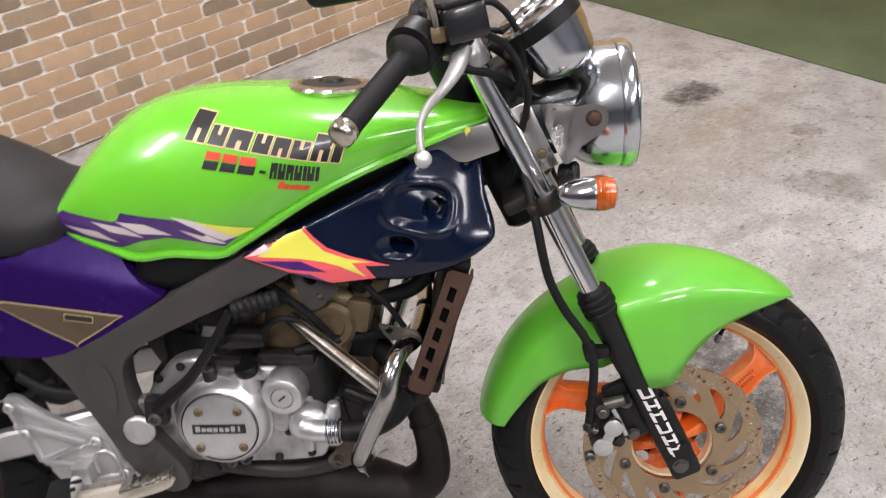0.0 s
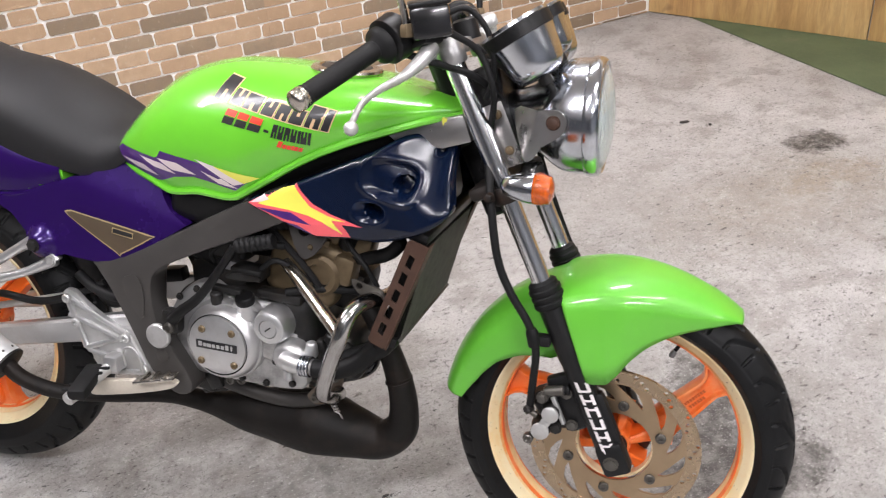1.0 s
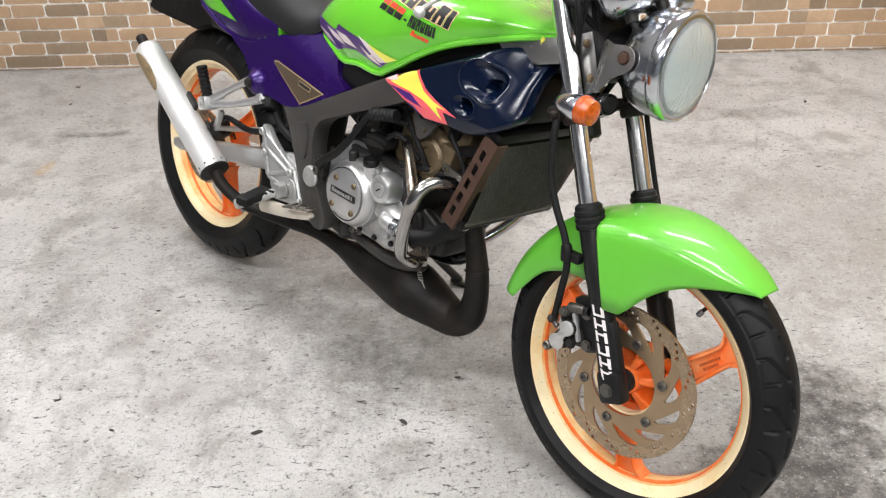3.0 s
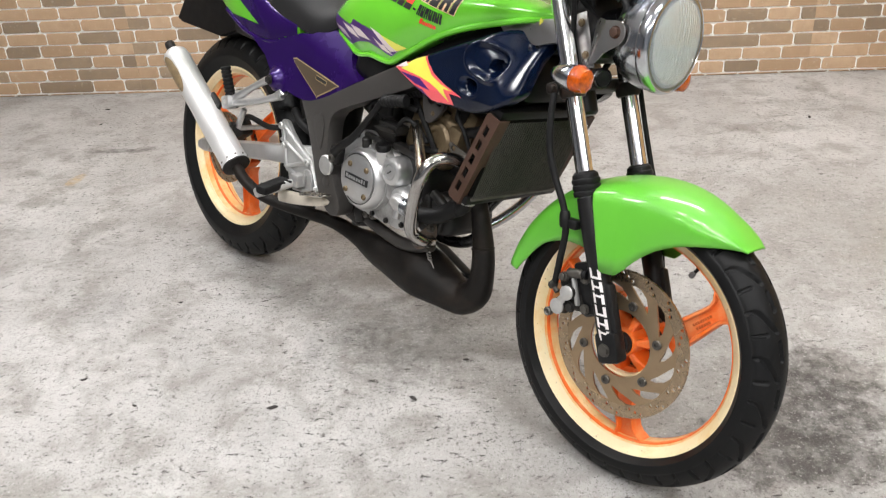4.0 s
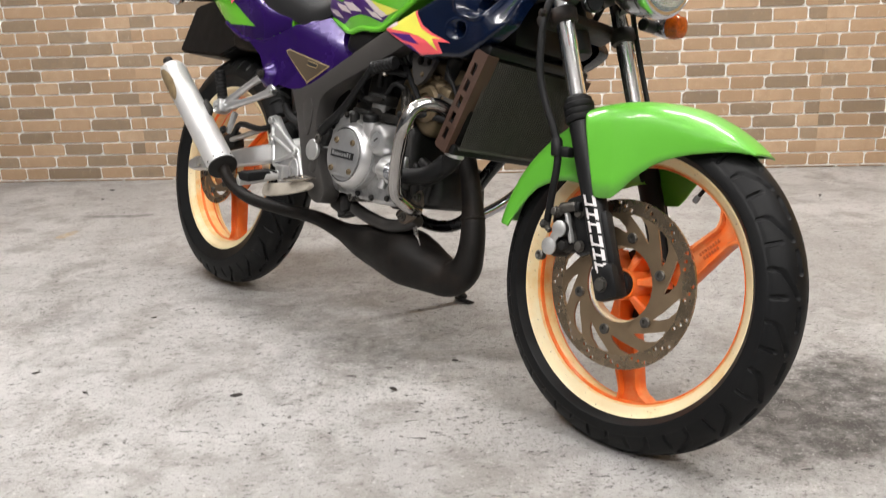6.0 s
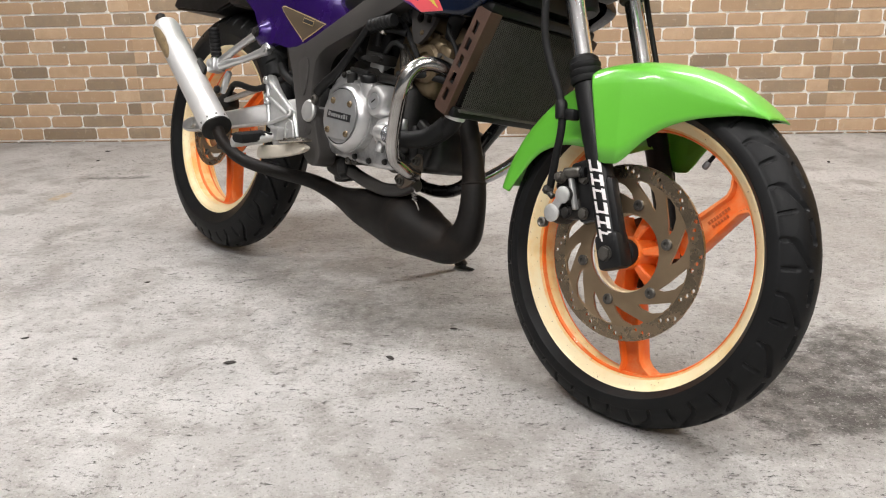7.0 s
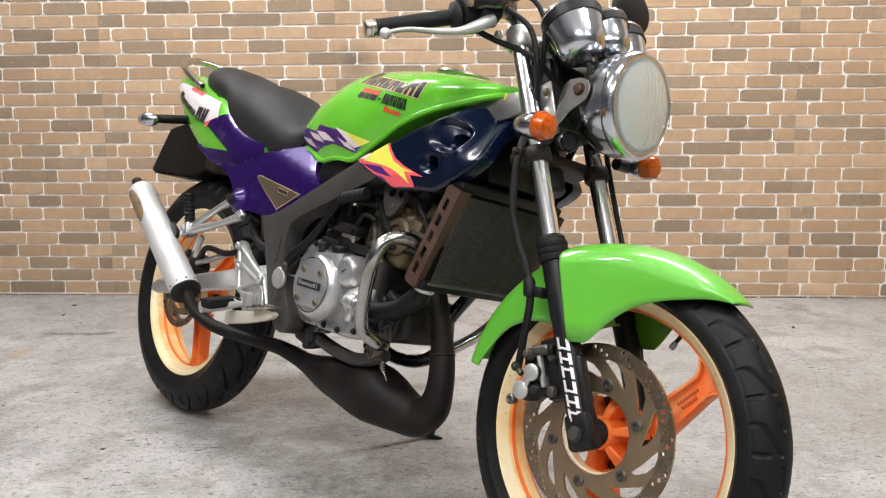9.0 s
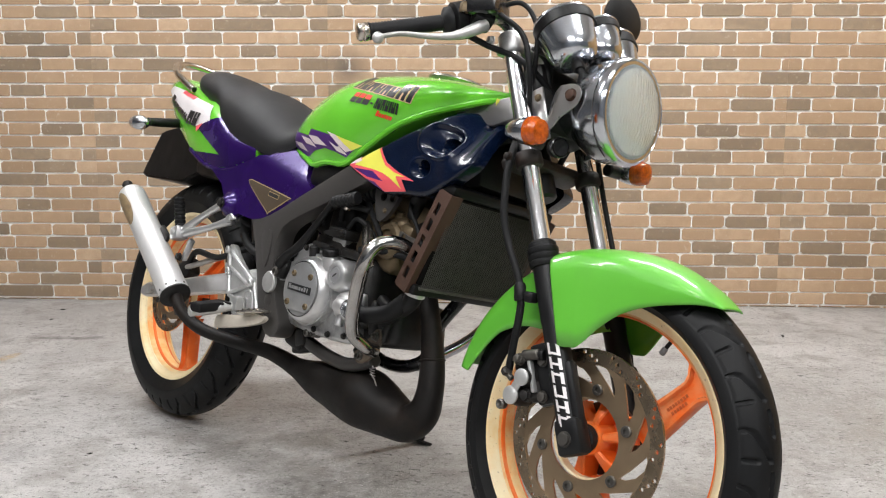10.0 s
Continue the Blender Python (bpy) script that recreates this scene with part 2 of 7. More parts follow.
def concrete():
    m, nt, bsdf, co = start("worn_concrete")
    big = noise_node(nt, co, 1.3, 6, 0.62, 0.4)
    mid = noise_node(nt, co, 7, 8, 0.68, 0.3)
    fine = noise_node(nt, co, 62, 6, 0.75)
    grit = noise_node(nt, co, 240, 3, 0.6)
    c = ramp(nt, big, [(0.3, (0.315, 0.304, 0.288)), (0.5, (0.418, 0.409, 0.394)), (0.7, (0.52, 0.513, 0.499))])
    c = mix(nt, ramp(nt, mid, [(0.38, (0.75, 0.75, 0.75)), (0.53, (0, 0, 0))]), c, (0.245, 0.23, 0.21))
    wob = calc(nt, "ADD", calc(nt, "MULTIPLY", noise_node(nt, co, 8, 6, 0.7), 0.7), calc(nt, "MULTIPLY", noise_node(nt, co, 70, 4, 0.7), 0.3))
    mottle = ramp(nt, noise_node(nt, co, 24, 6, 0.75), [(0.38, (1, 1, 1)), (0.60, (0.3, 0.3, 0.3))])
    for at, size, stretch, col, amount in (
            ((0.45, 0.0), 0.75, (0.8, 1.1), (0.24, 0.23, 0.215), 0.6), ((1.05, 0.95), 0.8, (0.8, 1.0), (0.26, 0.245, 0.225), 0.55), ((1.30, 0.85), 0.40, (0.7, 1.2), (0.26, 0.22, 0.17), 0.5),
            ((1.50, 0.86), 0.16, (0.7, 1.6), (0.27, 0.225, 0.165), 0.7), ((1.64, 1.06), 0.115, (0.9, 1.1), (0.035, 0.03, 0.025), 1.0), ((1.66, 1.05), 0.07, (0.9, 1.1), (0.03, 0.026, 0.022), 1.0), ((1.35, 0.42), 0.12, (1, 1), (0.14, 0.12, 0.10), 0.7), ((1.62, 0.62), 0.06, (1, 1), (0.12, 0.10, 0.085), 0.8),
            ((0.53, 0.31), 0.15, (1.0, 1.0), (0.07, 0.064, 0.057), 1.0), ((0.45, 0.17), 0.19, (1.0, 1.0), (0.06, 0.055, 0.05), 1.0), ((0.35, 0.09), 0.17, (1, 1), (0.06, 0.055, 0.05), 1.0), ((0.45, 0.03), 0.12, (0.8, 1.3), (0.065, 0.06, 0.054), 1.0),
            ((-1.10, 1.30), 0.30, (1, 1), (0.22, 0.20, 0.18), 0.6),
            ((-1.745, 1.54), 0.05, (1.6, 0.7), (0.42, 0.29, 0.12), 0.8), ((-1.68, 1.83), 0.15, (0.75, 5.0), (0.10, 0.095, 0.085), 0.85), ((-1.58, 1.85), 0.045, (1, 1.6), (0.08, 0.075, 0.07), 0.8),
            ((-1.29, 0.65), 0.12, (1, 1), (0.2, 0.19, 0.18), 0.6), ((0.85, 1.9), 0.12, (0.6, 1.6), (0.15, 0.13, 0.11), 0.5),
            # last two: mottled floor and the shade under the exhaust, both painted in
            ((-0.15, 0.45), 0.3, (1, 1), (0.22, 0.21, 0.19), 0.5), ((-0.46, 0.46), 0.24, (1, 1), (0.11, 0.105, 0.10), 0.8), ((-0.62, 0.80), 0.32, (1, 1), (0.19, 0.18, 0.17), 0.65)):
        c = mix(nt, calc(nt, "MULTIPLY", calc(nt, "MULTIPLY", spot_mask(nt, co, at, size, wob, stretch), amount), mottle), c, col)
    c = mix(nt, ramp(nt, fine, [(0.37, (0.9, 0.9, 0.9)), (0.43, (0, 0, 0))]), c, (0.15, 0.14, 0.13))
    c = mix(nt, ramp(nt, fine, [(0.60, (0, 0, 0)), (0.68, (0.55, 0.55, 0.55))]), c, (0.70, 0.69, 0.67))
    c = mix(nt, ramp(nt, grit, [(0.33, (0.8, 0.8, 0.8)), (0.41, (0, 0, 0))]), c, (0.2, 0.19, 0.175))
    specks = noise_node(nt, co, 130, 4, 0.7)
    where = ramp(nt, noise_node(nt, co, 2.3, 5, 0.65), [(0.40, (0.25,) * 3), (0.58, (1, 1, 1))])
    c = mix(nt, calc(nt, "MULTIPLY", ramp(nt, specks, [(0.575, (0, 0, 0)), (0.635, (0.75,) * 3)]), where), c, (0.13, 0.12, 0.11))
    c = mix(nt, ramp(nt, specks, [(0.34, (0.5,) * 3), (0.40, (0, 0, 0))]), c, (0.62, 0.61, 0.59))
    # short dark nicks, sparse and clustered
    st = nt.nodes.new("ShaderNodeMapping")
    st.inputs["Rotation"].default_value, st.inputs["Scale"].default_value = (0, 0, 0.5), (1.0, 2.3, 1.0)
    nt.links.new(co, st.inputs["Vector"])
    nick = noise_node(nt, st.outputs[0], 36, 6, 0.8, 0.5)
    patch = noise_node(nt, co, 3.1, 5, 0.6)
    nicks = calc(nt, "MULTIPLY", ramp(nt, nick, [(0.597, (0, 0, 0)), (0.622, (1, 1, 1))]), ramp(nt, patch, [(0.36, (0, 0, 0)), (0.5, (1, 1, 1))]))
    c = mix(nt, calc(nt, "MULTIPLY", nicks, 0.95), c, (0.055, 0.05, 0.045))
    nt.links.new(c, bsdf.inputs["Base Color"])
    nt.links.new(ramp(nt, mid, [(0.3, (0.55,) * 3), (0.7, (0.8,) * 3)]), bsdf.inputs["Roughness"])
    h = calc(nt, "ADD", calc(nt, "MULTIPLY", fine, 0.6), calc(nt, "MULTIPLY", grit, 0.4))
    h = calc(nt, "SUBTRACT", h, calc(nt, "MULTIPLY", nicks, 0.5))
    bump(nt, h, 0.8, 0.006, bsdf)
    return m


def green_floor():
    m, nt, bsdf, co = start("worn_green_floor_paint")
    n = noise_node(nt, co, 4, 7, 0.65)
    f = noise_node(nt, co, 60, 5, 0.7)
    c = ramp(nt, n, [(0.3, (0.055, 0.085, 0.045)), (0.6, (0.085, 0.125, 0.065)), (0.75, (0.13, 0.14, 0.09))])
    c = mix(nt, ramp(nt, f, [(0.6, (0, 0, 0)), (0.72, (0.6, 0.6, 0.6))]), c, (0.2, 0.19, 0.15))
    nt.links.new(c, bsdf.inputs["Base Color"])
    bsdf.inputs["Roughness"].default_value = 0.5
    bump(nt, f, 0.3, 0.003, bsdf)
    return m


def brick_mat(name, island, grey):
    m, nt, bsdf, co = start(name)
    if island:
        rnd = nt.nodes.new("ShaderNodeNewGeometry").outputs["Random Per Island"]
    else:
        rnd = nt.nodes.new("ShaderNodeObjectInfo").outputs["Random"]
    pos = nt.nodes.new("ShaderNodeNewGeometry").outputs["Position"]
    if grey:
        c = ramp(nt, rnd, [(0.0, (0.240, 0.174, 0.112)), (0.5, (0.290, 0.210, 0.135)), (1.0, (0.345, 0.252, 0.164))])
    else:
        c = ramp(nt, rnd, [(0.0, (0.370, 0.248, 0.150)), (0.35, (0.432, 0.292, 0.178)), (0.7, (0.460, 0.314, 0.194)), (1.0, (0.525, 0.372, 0.240))])
    n = noise_node(nt, pos, 22, 7, 0.65)
    c = mix(nt, ramp(nt, n, [(0.35, (0.45,) * 3), (0.55, (0, 0, 0))]), c, (0.21, 0.165, 0.125) if grey else (0.38, 0.255, 0.155))
    c = mix(nt, ramp(nt, n, [(0.58, (0, 0, 0)), (0.75, (0.4,) * 3)]), c, (0.40, 0.32, 0.24) if grey else (0.62, 0.46, 0.31))
    # a soft shadow on the wall, painted into the brick colour
    away = nt.nodes.new("ShaderNodeVectorMath")
    away.operation = "DISTANCE"
    nt.links.new(pos, away.inputs[0])
    away.inputs[1].default_value = (-0.709, 2.58, 1.062)
    c = mix(nt, ramp(nt, away.outputs["Value"], [(0.02, (0.6,) * 3), (0.11, (0, 0, 0))]), c, (0.07, 0.055, 0.045))
    f = noise_node(nt, pos, 160, 5, 0.7)
    c = mix(nt, ramp(nt, f, [(0.30, (0.4,) * 3), (0.42, (0, 0, 0))]), c, (0.24, 0.17, 0.12))
    c = mix(nt, ramp(nt, f, [(0.66, (0, 0, 0)), (0.72, (0.5,) * 3)]), c, (0.70, 0.60, 0.48))
    # rubbed, paler patches
    scuff = noise_node(nt, pos, 46, 6, 0.7, 0.6)
    c = mix(nt, ramp(nt, scuff, [(0.60, (0, 0, 0)), (0.70, (0.55,) * 3)]), c, (0.60, 0.51, 0.40))
    nt.links.new(c, bsdf.inputs["Base Color"])
    bsdf.inputs["Roughness"].default_value = 0.75
    bump(nt, calc(nt, "ADD", n, f), 0.35, 0.004, bsdf)
    return m


def plywood():
    m, nt, bsdf, co = start("varnished_plywood")
    mp = nt.nodes.new("ShaderNodeMapping")
    mp.inputs["Scale"].default_value = (1.0, 1.0, 0.16)
    nt.links.new(co, mp.inputs["Vector"])
    g = noise_node(nt, mp.outputs[0], 9, 7, 0.6, 1.6)
    f = noise_node(nt, mp.outputs[0], 60, 5, 0.6, 0.5)
    c = ramp(nt, g, [(0.3, (0.36, 0.20, 0.075)), (0.5, (0.55, 0.34, 0.135)), (0.7, (0.66, 0.45, 0.20))])
    c = mix(nt, ramp(nt, f, [(0.35, (0.35,) * 3), (0.55, (0, 0, 0))]), c, (0.33, 0.19, 0.08))
    knots = noise_node(nt, co, 5, 3, 0.5)
    c = mix(nt, ramp(nt, knots, [(0.68, (0, 0, 0)), (0.76, (0.8,) * 3)]), c, (0.20, 0.11, 0.05))
    nt.links.new(c, bsdf.inputs["Base Color"])
    bsdf.inputs["Roughness"].default_value = 0.5
    bump(nt, f, 0.15, 0.002, bsdf)
    return m


CONCRETE, GREEN_FLOOR, PLYWOOD = concrete(), green_floor(), plywood()
BRICK_TAN, BRICK_TAN_REST = brick_mat("tan_brick", False, False), brick_mat("tan_brick_rest", True, False)
BRICK_GREY, BRICK_GREY_REST = brick_mat("grey_brown_brick", False, True), brick_mat("grey_brown_brick_rest", True, True)
MORTAR = surface("pale_mortar", (0.96, 0.95, 0.92), 0.85, 0, 0, 0.05, 30, 300, 0.15, 0.08, (0.70, 0.65, 0.58))
PLASTER = surface("white_plaster", (0.72, 0.71, 0.69), 0.8, 0, 0, 0.05, 3, 120, 0.1, 0.1, (0.55, 0.53, 0.5))
# tones of the unseen walls and ceiling, chosen for chrome reflections and fill
DIM = surface("unseen_grey_wall", (0.17, 0.185, 0.205), 0.8, 0, 0, 0.1, 3, 120, 0.1, 0.1, (0.08, 0.08, 0.08))
SOFFIT = surface("unseen_white_ceiling", (0.60, 0.605, 0.61), 0.8, 0, 0, 0.06, 3, 120, 0.1)
GREY_PLASTIC = surface("grey_plastic", (0.20, 0.20, 0.205), 0.4, 0.2, 0.1, 0.1)
CLAMP = surface("rusted_black_casting", (0.016, 0.012, 0.010), 0.55, 0.3, 0, 0.35, 40, 500, 0.25, 0.5, (0.075, 0.036, 0.02), 0.1)
LAMP_WHITE = surface("white_lamp_housing", (0.8, 0.8, 0.8), 0.4, 0, 0.1, 0.03)
CHIP = surface("dark_debris", (0.035, 0.03, 0.027), 0.8, 0, 0, 0.3, 90, 300, 0.3)
MESH_MAT = surface("radiator_core", (0.004, 0.0038, 0.0035), 0.7, 0.0, 0, 0.25, 30, 800, 0.1, 0.3, (0.012, 0.010, 0.008), spec=0.1)


# ---- mesh tools ----
def part(name, bm, material, parent=None, label="", smooth=True, angle=40):
    """Links a bmesh as one mesh object under a thing or a part."""
    bmesh.ops.recalc_face_normals(bm, faces=bm.faces)
    for f in bm.faces:
        f.smooth = smooth
    if smooth:
        lim = radians(angle)
        for e in bm.edges:
            if len(e.link_faces) == 2 and e.calc_face_angle(0) > lim:
                e.smooth = False
    me = bpy.data.meshes.new(name)
    bm.to_mesh(me)
    bm.free()
    me.materials.append(material)
    ob = new(name, me)
    ob.parent = parent
    if label:
        ob["label"] = label
    return ob


def cat(pts, n):
    """Points along a smooth curve through pts, n to each span."""
    p = [Vector(q) for q in pts]
    p = [2 * p[0] - p[1]] + p + [2 * p[-1] - p[-2]]
    out = []
    for i in range(1, len(p) - 2):
        for k in range(n):
            t = k / n
            a, b, c, d = p[i - 1], p[i], p[i + 1], p[i + 2]
            out.append(0.5 * (2 * b + (c - a) * t + (2 * a - 5 * b + 4 * c - d) * t * t + (3 * b - a - 3 * c + d) * t ** 3))
    out.append(p[-2])
    return out


def sections(bm, rings, caps=True, closed=False):
    """Faces between rings of equal count."""
    vs = [[bm.verts.new(p) for p in ring] for ring in rings]
    n = len(vs[0])
    pairs = list(zip(vs, vs[1:])) + ([(vs[-1], vs[0])] if closed else [])
    for a, b in pairs:
        for i in range(n):
            bm.faces.new((a[i], a[(i + 1) % n], b[(i + 1) % n], b[i]))
    if caps and not closed:
        bm.faces.new(vs[0])
        bm.faces.new(list(reversed(vs[-1])))
    return bm


def sheet(bm, rows):
    """An open grid of faces."""
    vs = [[bm.verts.new(p) for p in row] for row in rows]
    for a, b in zip(vs, vs[1:]):
        for i in range(len(a) - 1):
            bm.faces.new((a[i], a[i + 1], b[i + 1], b[i]))
    return bm


def pipe(pts, radius, seg=14, n=6, bm=None, smooth=True, ends=True):
    """A round bar along pts; radius: a number or one for each point. Ends are slightly rounded."""
    bm = bm or bmesh.new()
    rr = [radius] * len(pts) if isinstance(radius, (int, float)) else list(radius)
    q = cat(pts, n) if smooth else [Vector(p) for p in pts]
    rad = [v.x for v in cat([(r, 0, 0) for r in rr], n)] if smooth else rr
    side = None
    rings = []
    for i, p in enumerate(q):
        d = (q[min(i + 1, len(q) - 1)] - q[max(i - 1, 0)]).normalized()
        if side is None:
            side = d.orthogonal().normalized()
        side = (side - d * side.dot(d)).normalized()
        up = d.cross(side)
        ring = lambda r, o: [p + d * o + r * (math.cos(a) * side + math.sin(a) * up) for a in [2 * math.pi * k / seg for k in range(seg)]]
        r = rad[i]
        if ends and i == 0:
            rings.append(ring(r * 0.8, 0))
            rings.append(ring(r, r * 0.2))
        elif ends and i == len(q) - 1:
            rings.append(ring(r, -r * 0.2))
            rings.append(ring(r * 0.8, 0))
        else:
            rings.append(ring(r, 0))
    return sections(bm, rings)


def lathe(profile, origin, axis, seg=40, bm=None, closed=False, caps=True):
    """Turns (radius, distance along axis) pairs round an axis."""
    bm = bm or bmesh.new()
    a = Vector(axis).normalized()
    u = a.orthogonal().normalized()
    v = a.cross(u)
    o = Vector(origin)
    rings = [[o + a * h + max(r, 1e-4) * (math.cos(t) * u + math.sin(t) * v) for t in [2 * math.pi * k / seg for k in range(seg)]] for r, h in profile]
    return sections(bm, rings, caps, closed)


def block(at, size, turn=(0, 0, 0), bevel=0.003, bm=None, segs=2):
    """A bevelled box."""
    bm = bm or bmesh.new()
    made = bmesh.ops.create_cube(bm, size=1.0, matrix=pose(*at, *turn) @ Matrix.Diagonal((*size, 1)))["verts"]
    if bevel:
        edges = list({e for v in made for e in v.link_edges})
        bmesh.ops.bevel(bm, geom=edges, offset=min(bevel, 0.45 * min(size)), segments=segs, profile=0.5, affect="EDGES")
    return bm


def bolt(at, axis, r=0.007, h=0.006, bm=None):
    """A hexagon head with a washer."""
    bm = bm or bmesh.new()
    lathe([(r * 1.25, 0), (r * 1.25, h * 0.25)], at, axis, 14, bm)
    lathe([(r, h * 0.25), (r, h * 0.9), (r * 0.8, h)], at, axis, 6, bm)
    return bm


def ring2(n, r, cx=0, cz=0, start=0, rx=1.0):
    return [(cx + rx * r * math.cos(start + 2 * math.pi * k / n), cz + r * math.sin(start + 2 * math.pi * k / n)) for k in range(n)]


def plate(outline, y0, y1, holes=(), bevel=0.0, bm=None):
    """A flat plate: an outline in x and z with holes, from y0 to y1 across."""
    bm = bm or bmesh.new()
    edges = []
    for loop in (outline, *holes):
        vs = [bm.verts.new((x, y0, z)) for x, z in loop]
        edges += [bm.edges.new((vs[i], vs[(i + 1) % len(vs)])) for i in range(len(vs))]
    faces = [g for g in bmesh.ops.triangle_fill(bm, edges=edges, use_beauty=True, use_dissolve=False, normal=(0, -1, 0))["geom"] if isinstance(g, bmesh.types.BMFace)]
    up = bmesh.ops.extrude_face_region(bm, geom=faces)["geom"]
    bmesh.ops.translate(bm, verts=[g for g in up if isinstance(g, bmesh.types.BMVert)], vec=(0, y1 - y0, 0))
    if bevel:
        bmesh.ops.recalc_face_normals(bm, faces=bm.faces)
        sharp = [e for e in bm.edges if len(e.link_faces) == 2 and e.calc_face_angle(0) > 0.9]
        bmesh.ops.bevel(bm, geom=sharp, offset=bevel, segments=2, profile=0.6, affect="EDGES")
    return bm


def edge_distance(x, z, loop):
    best = 9.0
    for i in range(len(loop)):
        ax, az = loop[i]
        bx, bz = loop[(i + 1) % len(loop)]
        dx, dz = bx - ax, bz - az
        t = max(0, min(1, ((x - ax) * dx + (z - az) * dz) / (dx * dx + dz * dz + 1e-12)))
        best = min(best, math.hypot(x - ax - t * dx, z - az - t * dz))
    return best


def cells(outline, cell):
    """A bmesh of the outline, in x and z, cut into a grid of small faces."""
    bm = bmesh.new()
    vs = [bm.verts.new((x, 0, z)) for x, z in outline]
    edges = [bm.edges.new((vs[i], vs[(i + 1) % len(vs)])) for i in range(len(vs))]
    bmesh.ops.triangle_fill(bm, edges=edges, use_beauty=False, use_dissolve=False, normal=(0, -1, 0))
    xs, zs = [p[0] for p in outline], [p[1] for p in outline]
    for lo, hi, nor in ((min(xs), max(xs), (1, 0, 0)), (min(zs), max(zs), (0, 0, 1))):
        k = math.ceil((hi - lo) / cell)
        for i in range(1, k):
            at = lo + (hi - lo) * i / k
            bmesh.ops.bisect_plane(bm, geom=bm.verts[:] + bm.edges[:] + bm.faces[:], plane_co=(at * nor[0], 0, at * nor[2]), plane_no=nor, dist=1e-6)
    bmesh.ops.remove_doubles(bm, verts=bm.verts, dist=1e-5)
    bmesh.ops.triangulate(bm, faces=[f for f in bm.faces if len(f.verts) > 4])
    return bm


def round_loop(outline, n=5):
    """The outline with its corners smoothed."""
    p = [(*q, 0) for q in outline]
    q = cat([p[-1]] + p + [p[0], p[1]], n)
    return [(v.x, v.y) for v in q[n:-n - 1]]


def pad(outline, depth, cell=0.012, edge=0.02, thick=0.012, bulge=0.012, holes=(), back=None):
    """A moulded panel facing -y: depth(x, z) gives its y; the border rolls inwards and has thickness."""
    bm = cells(outline, cell)
    for hx, hz, hr, rx in holes:
        gone = [f for f in bm.faces if ((f.calc_center_median().x - hx) / rx) ** 2 + (f.calc_center_median().z - hz) ** 2 < hr * hr]
        bmesh.ops.delete(bm, geom=gone, context="FACES")
    for v in bm.verts:
        d = edge_distance(v.co.x, v.co.z, outline)
        k = min(1.0, d / edge)
        v.co.y = depth(v.co.x, v.co.z) - bulge * math.sqrt(max(0.0, 1 - (1 - k) ** 2))
    border = [e for e in bm.edges if len(e.link_faces) == 1]
    ext = bmesh.ops.extrude_edge_only(bm, edges=border)["geom"]
    for v in [g for g in ext if isinstance(g, bmesh.types.BMVert)]:
        v.co += back(v.co.x, v.co.z) if back else Vector((0, thick, 0))
    return bm


def decal(name, outline, target, material, parent, lift=0.0012, cell=0.008, label="", side=-1):
    """A thin film in the shape of an outline, laid on a body from the side."""
    from mathutils.bvhtree import BVHTree
    tree = target if isinstance(target, BVHTree) else BVHTree.FromPolygons([v.co for v in target.data.vertices], [p.vertices for p in target.data.polygons])
    bm = cells(outline, cell)
    gone = []
    for v in bm.verts:
        hit, nor, _, _ = tree.ray_cast(Vector((v.co.x, side * 1.0, v.co.z)), Vector((0, -side, 0)))
        if hit is None:
            gone.append(v)
        else:
            if nor.y * side < 0:
                nor = -nor
            v.co = hit + nor * lift
    bmesh.ops.delete(bm, geom=gone, context="VERTS")
    return part(name, bm, material, parent, label)


def shell(stations, rows=14, n=6, power=2.3, peak=0.42, mirror=True):
    """A body from stations (foot x, foot z, head x, head z, foot half width, greatest half width)."""
    a = cat([s[0:3] for s in stations], n)
    b = cat([s[3:6] for s in stations], n)
    rings = []
    for p, q in zip(a, b):
        right = []
        for k in range(rows + 1):
            v = math.sin(0.5 * math.pi * k / rows)
            if v < peak:
                w = q.y + (q.z - q.y) * math.sin(0.5 * math.pi * v / peak)
            else:
                w = q.z * max(0.0, 1 - ((v - peak) / (1 - peak)) ** power) ** (1 / power)
            right.append(Vector((p.x + (p.z - p.x) * v, -w, p.y + (q.x - p.y) * v)))
        left = [Vector((r.x, -r.y, r.z)) for r in reversed(right[:-1])]
        rings.append(right + left)
    return sections(bmesh.new(), rings)


# ---- the room ----
NORTH, EAST_X = 2.59, 2.135
floor = tagged(part("floor", block((-0.7, -0.9, -0.05), (9.0, 7.6, 0.1), bevel=0), CONCRETE, smooth=False), "pale grey worn concrete floor with stains, nicks and painted shade under the motorcycle", "floor", kind="structure")
# green paint along the plywood wall
bm = bmesh.new()
bm.faces.new([bm.verts.new((x, y, 0.002)) for x, y in ((2.235, 2.5), (2.13, 1.2), (2.05, 0.4), (2.0, -4.4), (3.75, -4.4), (3.75, -0.2), (2.3, 2.42))])
up = bmesh.ops.extrude_face_region(bm, geom=bm.faces[:])["geom"]
bmesh.ops.translate(bm, verts=[g for g in up if isinstance(g, bmesh.types.BMVert)], vec=(0, 0, 0.002))
tagged(part("floor_paint", bm, GREEN_FLOOR, smooth=False), "worn dark green paint on the concrete floor", "floor paint", kind="structure")
wall = tagged(part("wall_north", block(((-5.2 + 2.235) / 2, NORTH + 0.075, CEILING / 2), (7.435, 0.142, CEILING), bevel=0), MORTAR, smooth=False),
              "wall covered with wallpaper printed with tan and grey-brown bricks and pale joints, built in low relief", "brick wall", kind="structure")
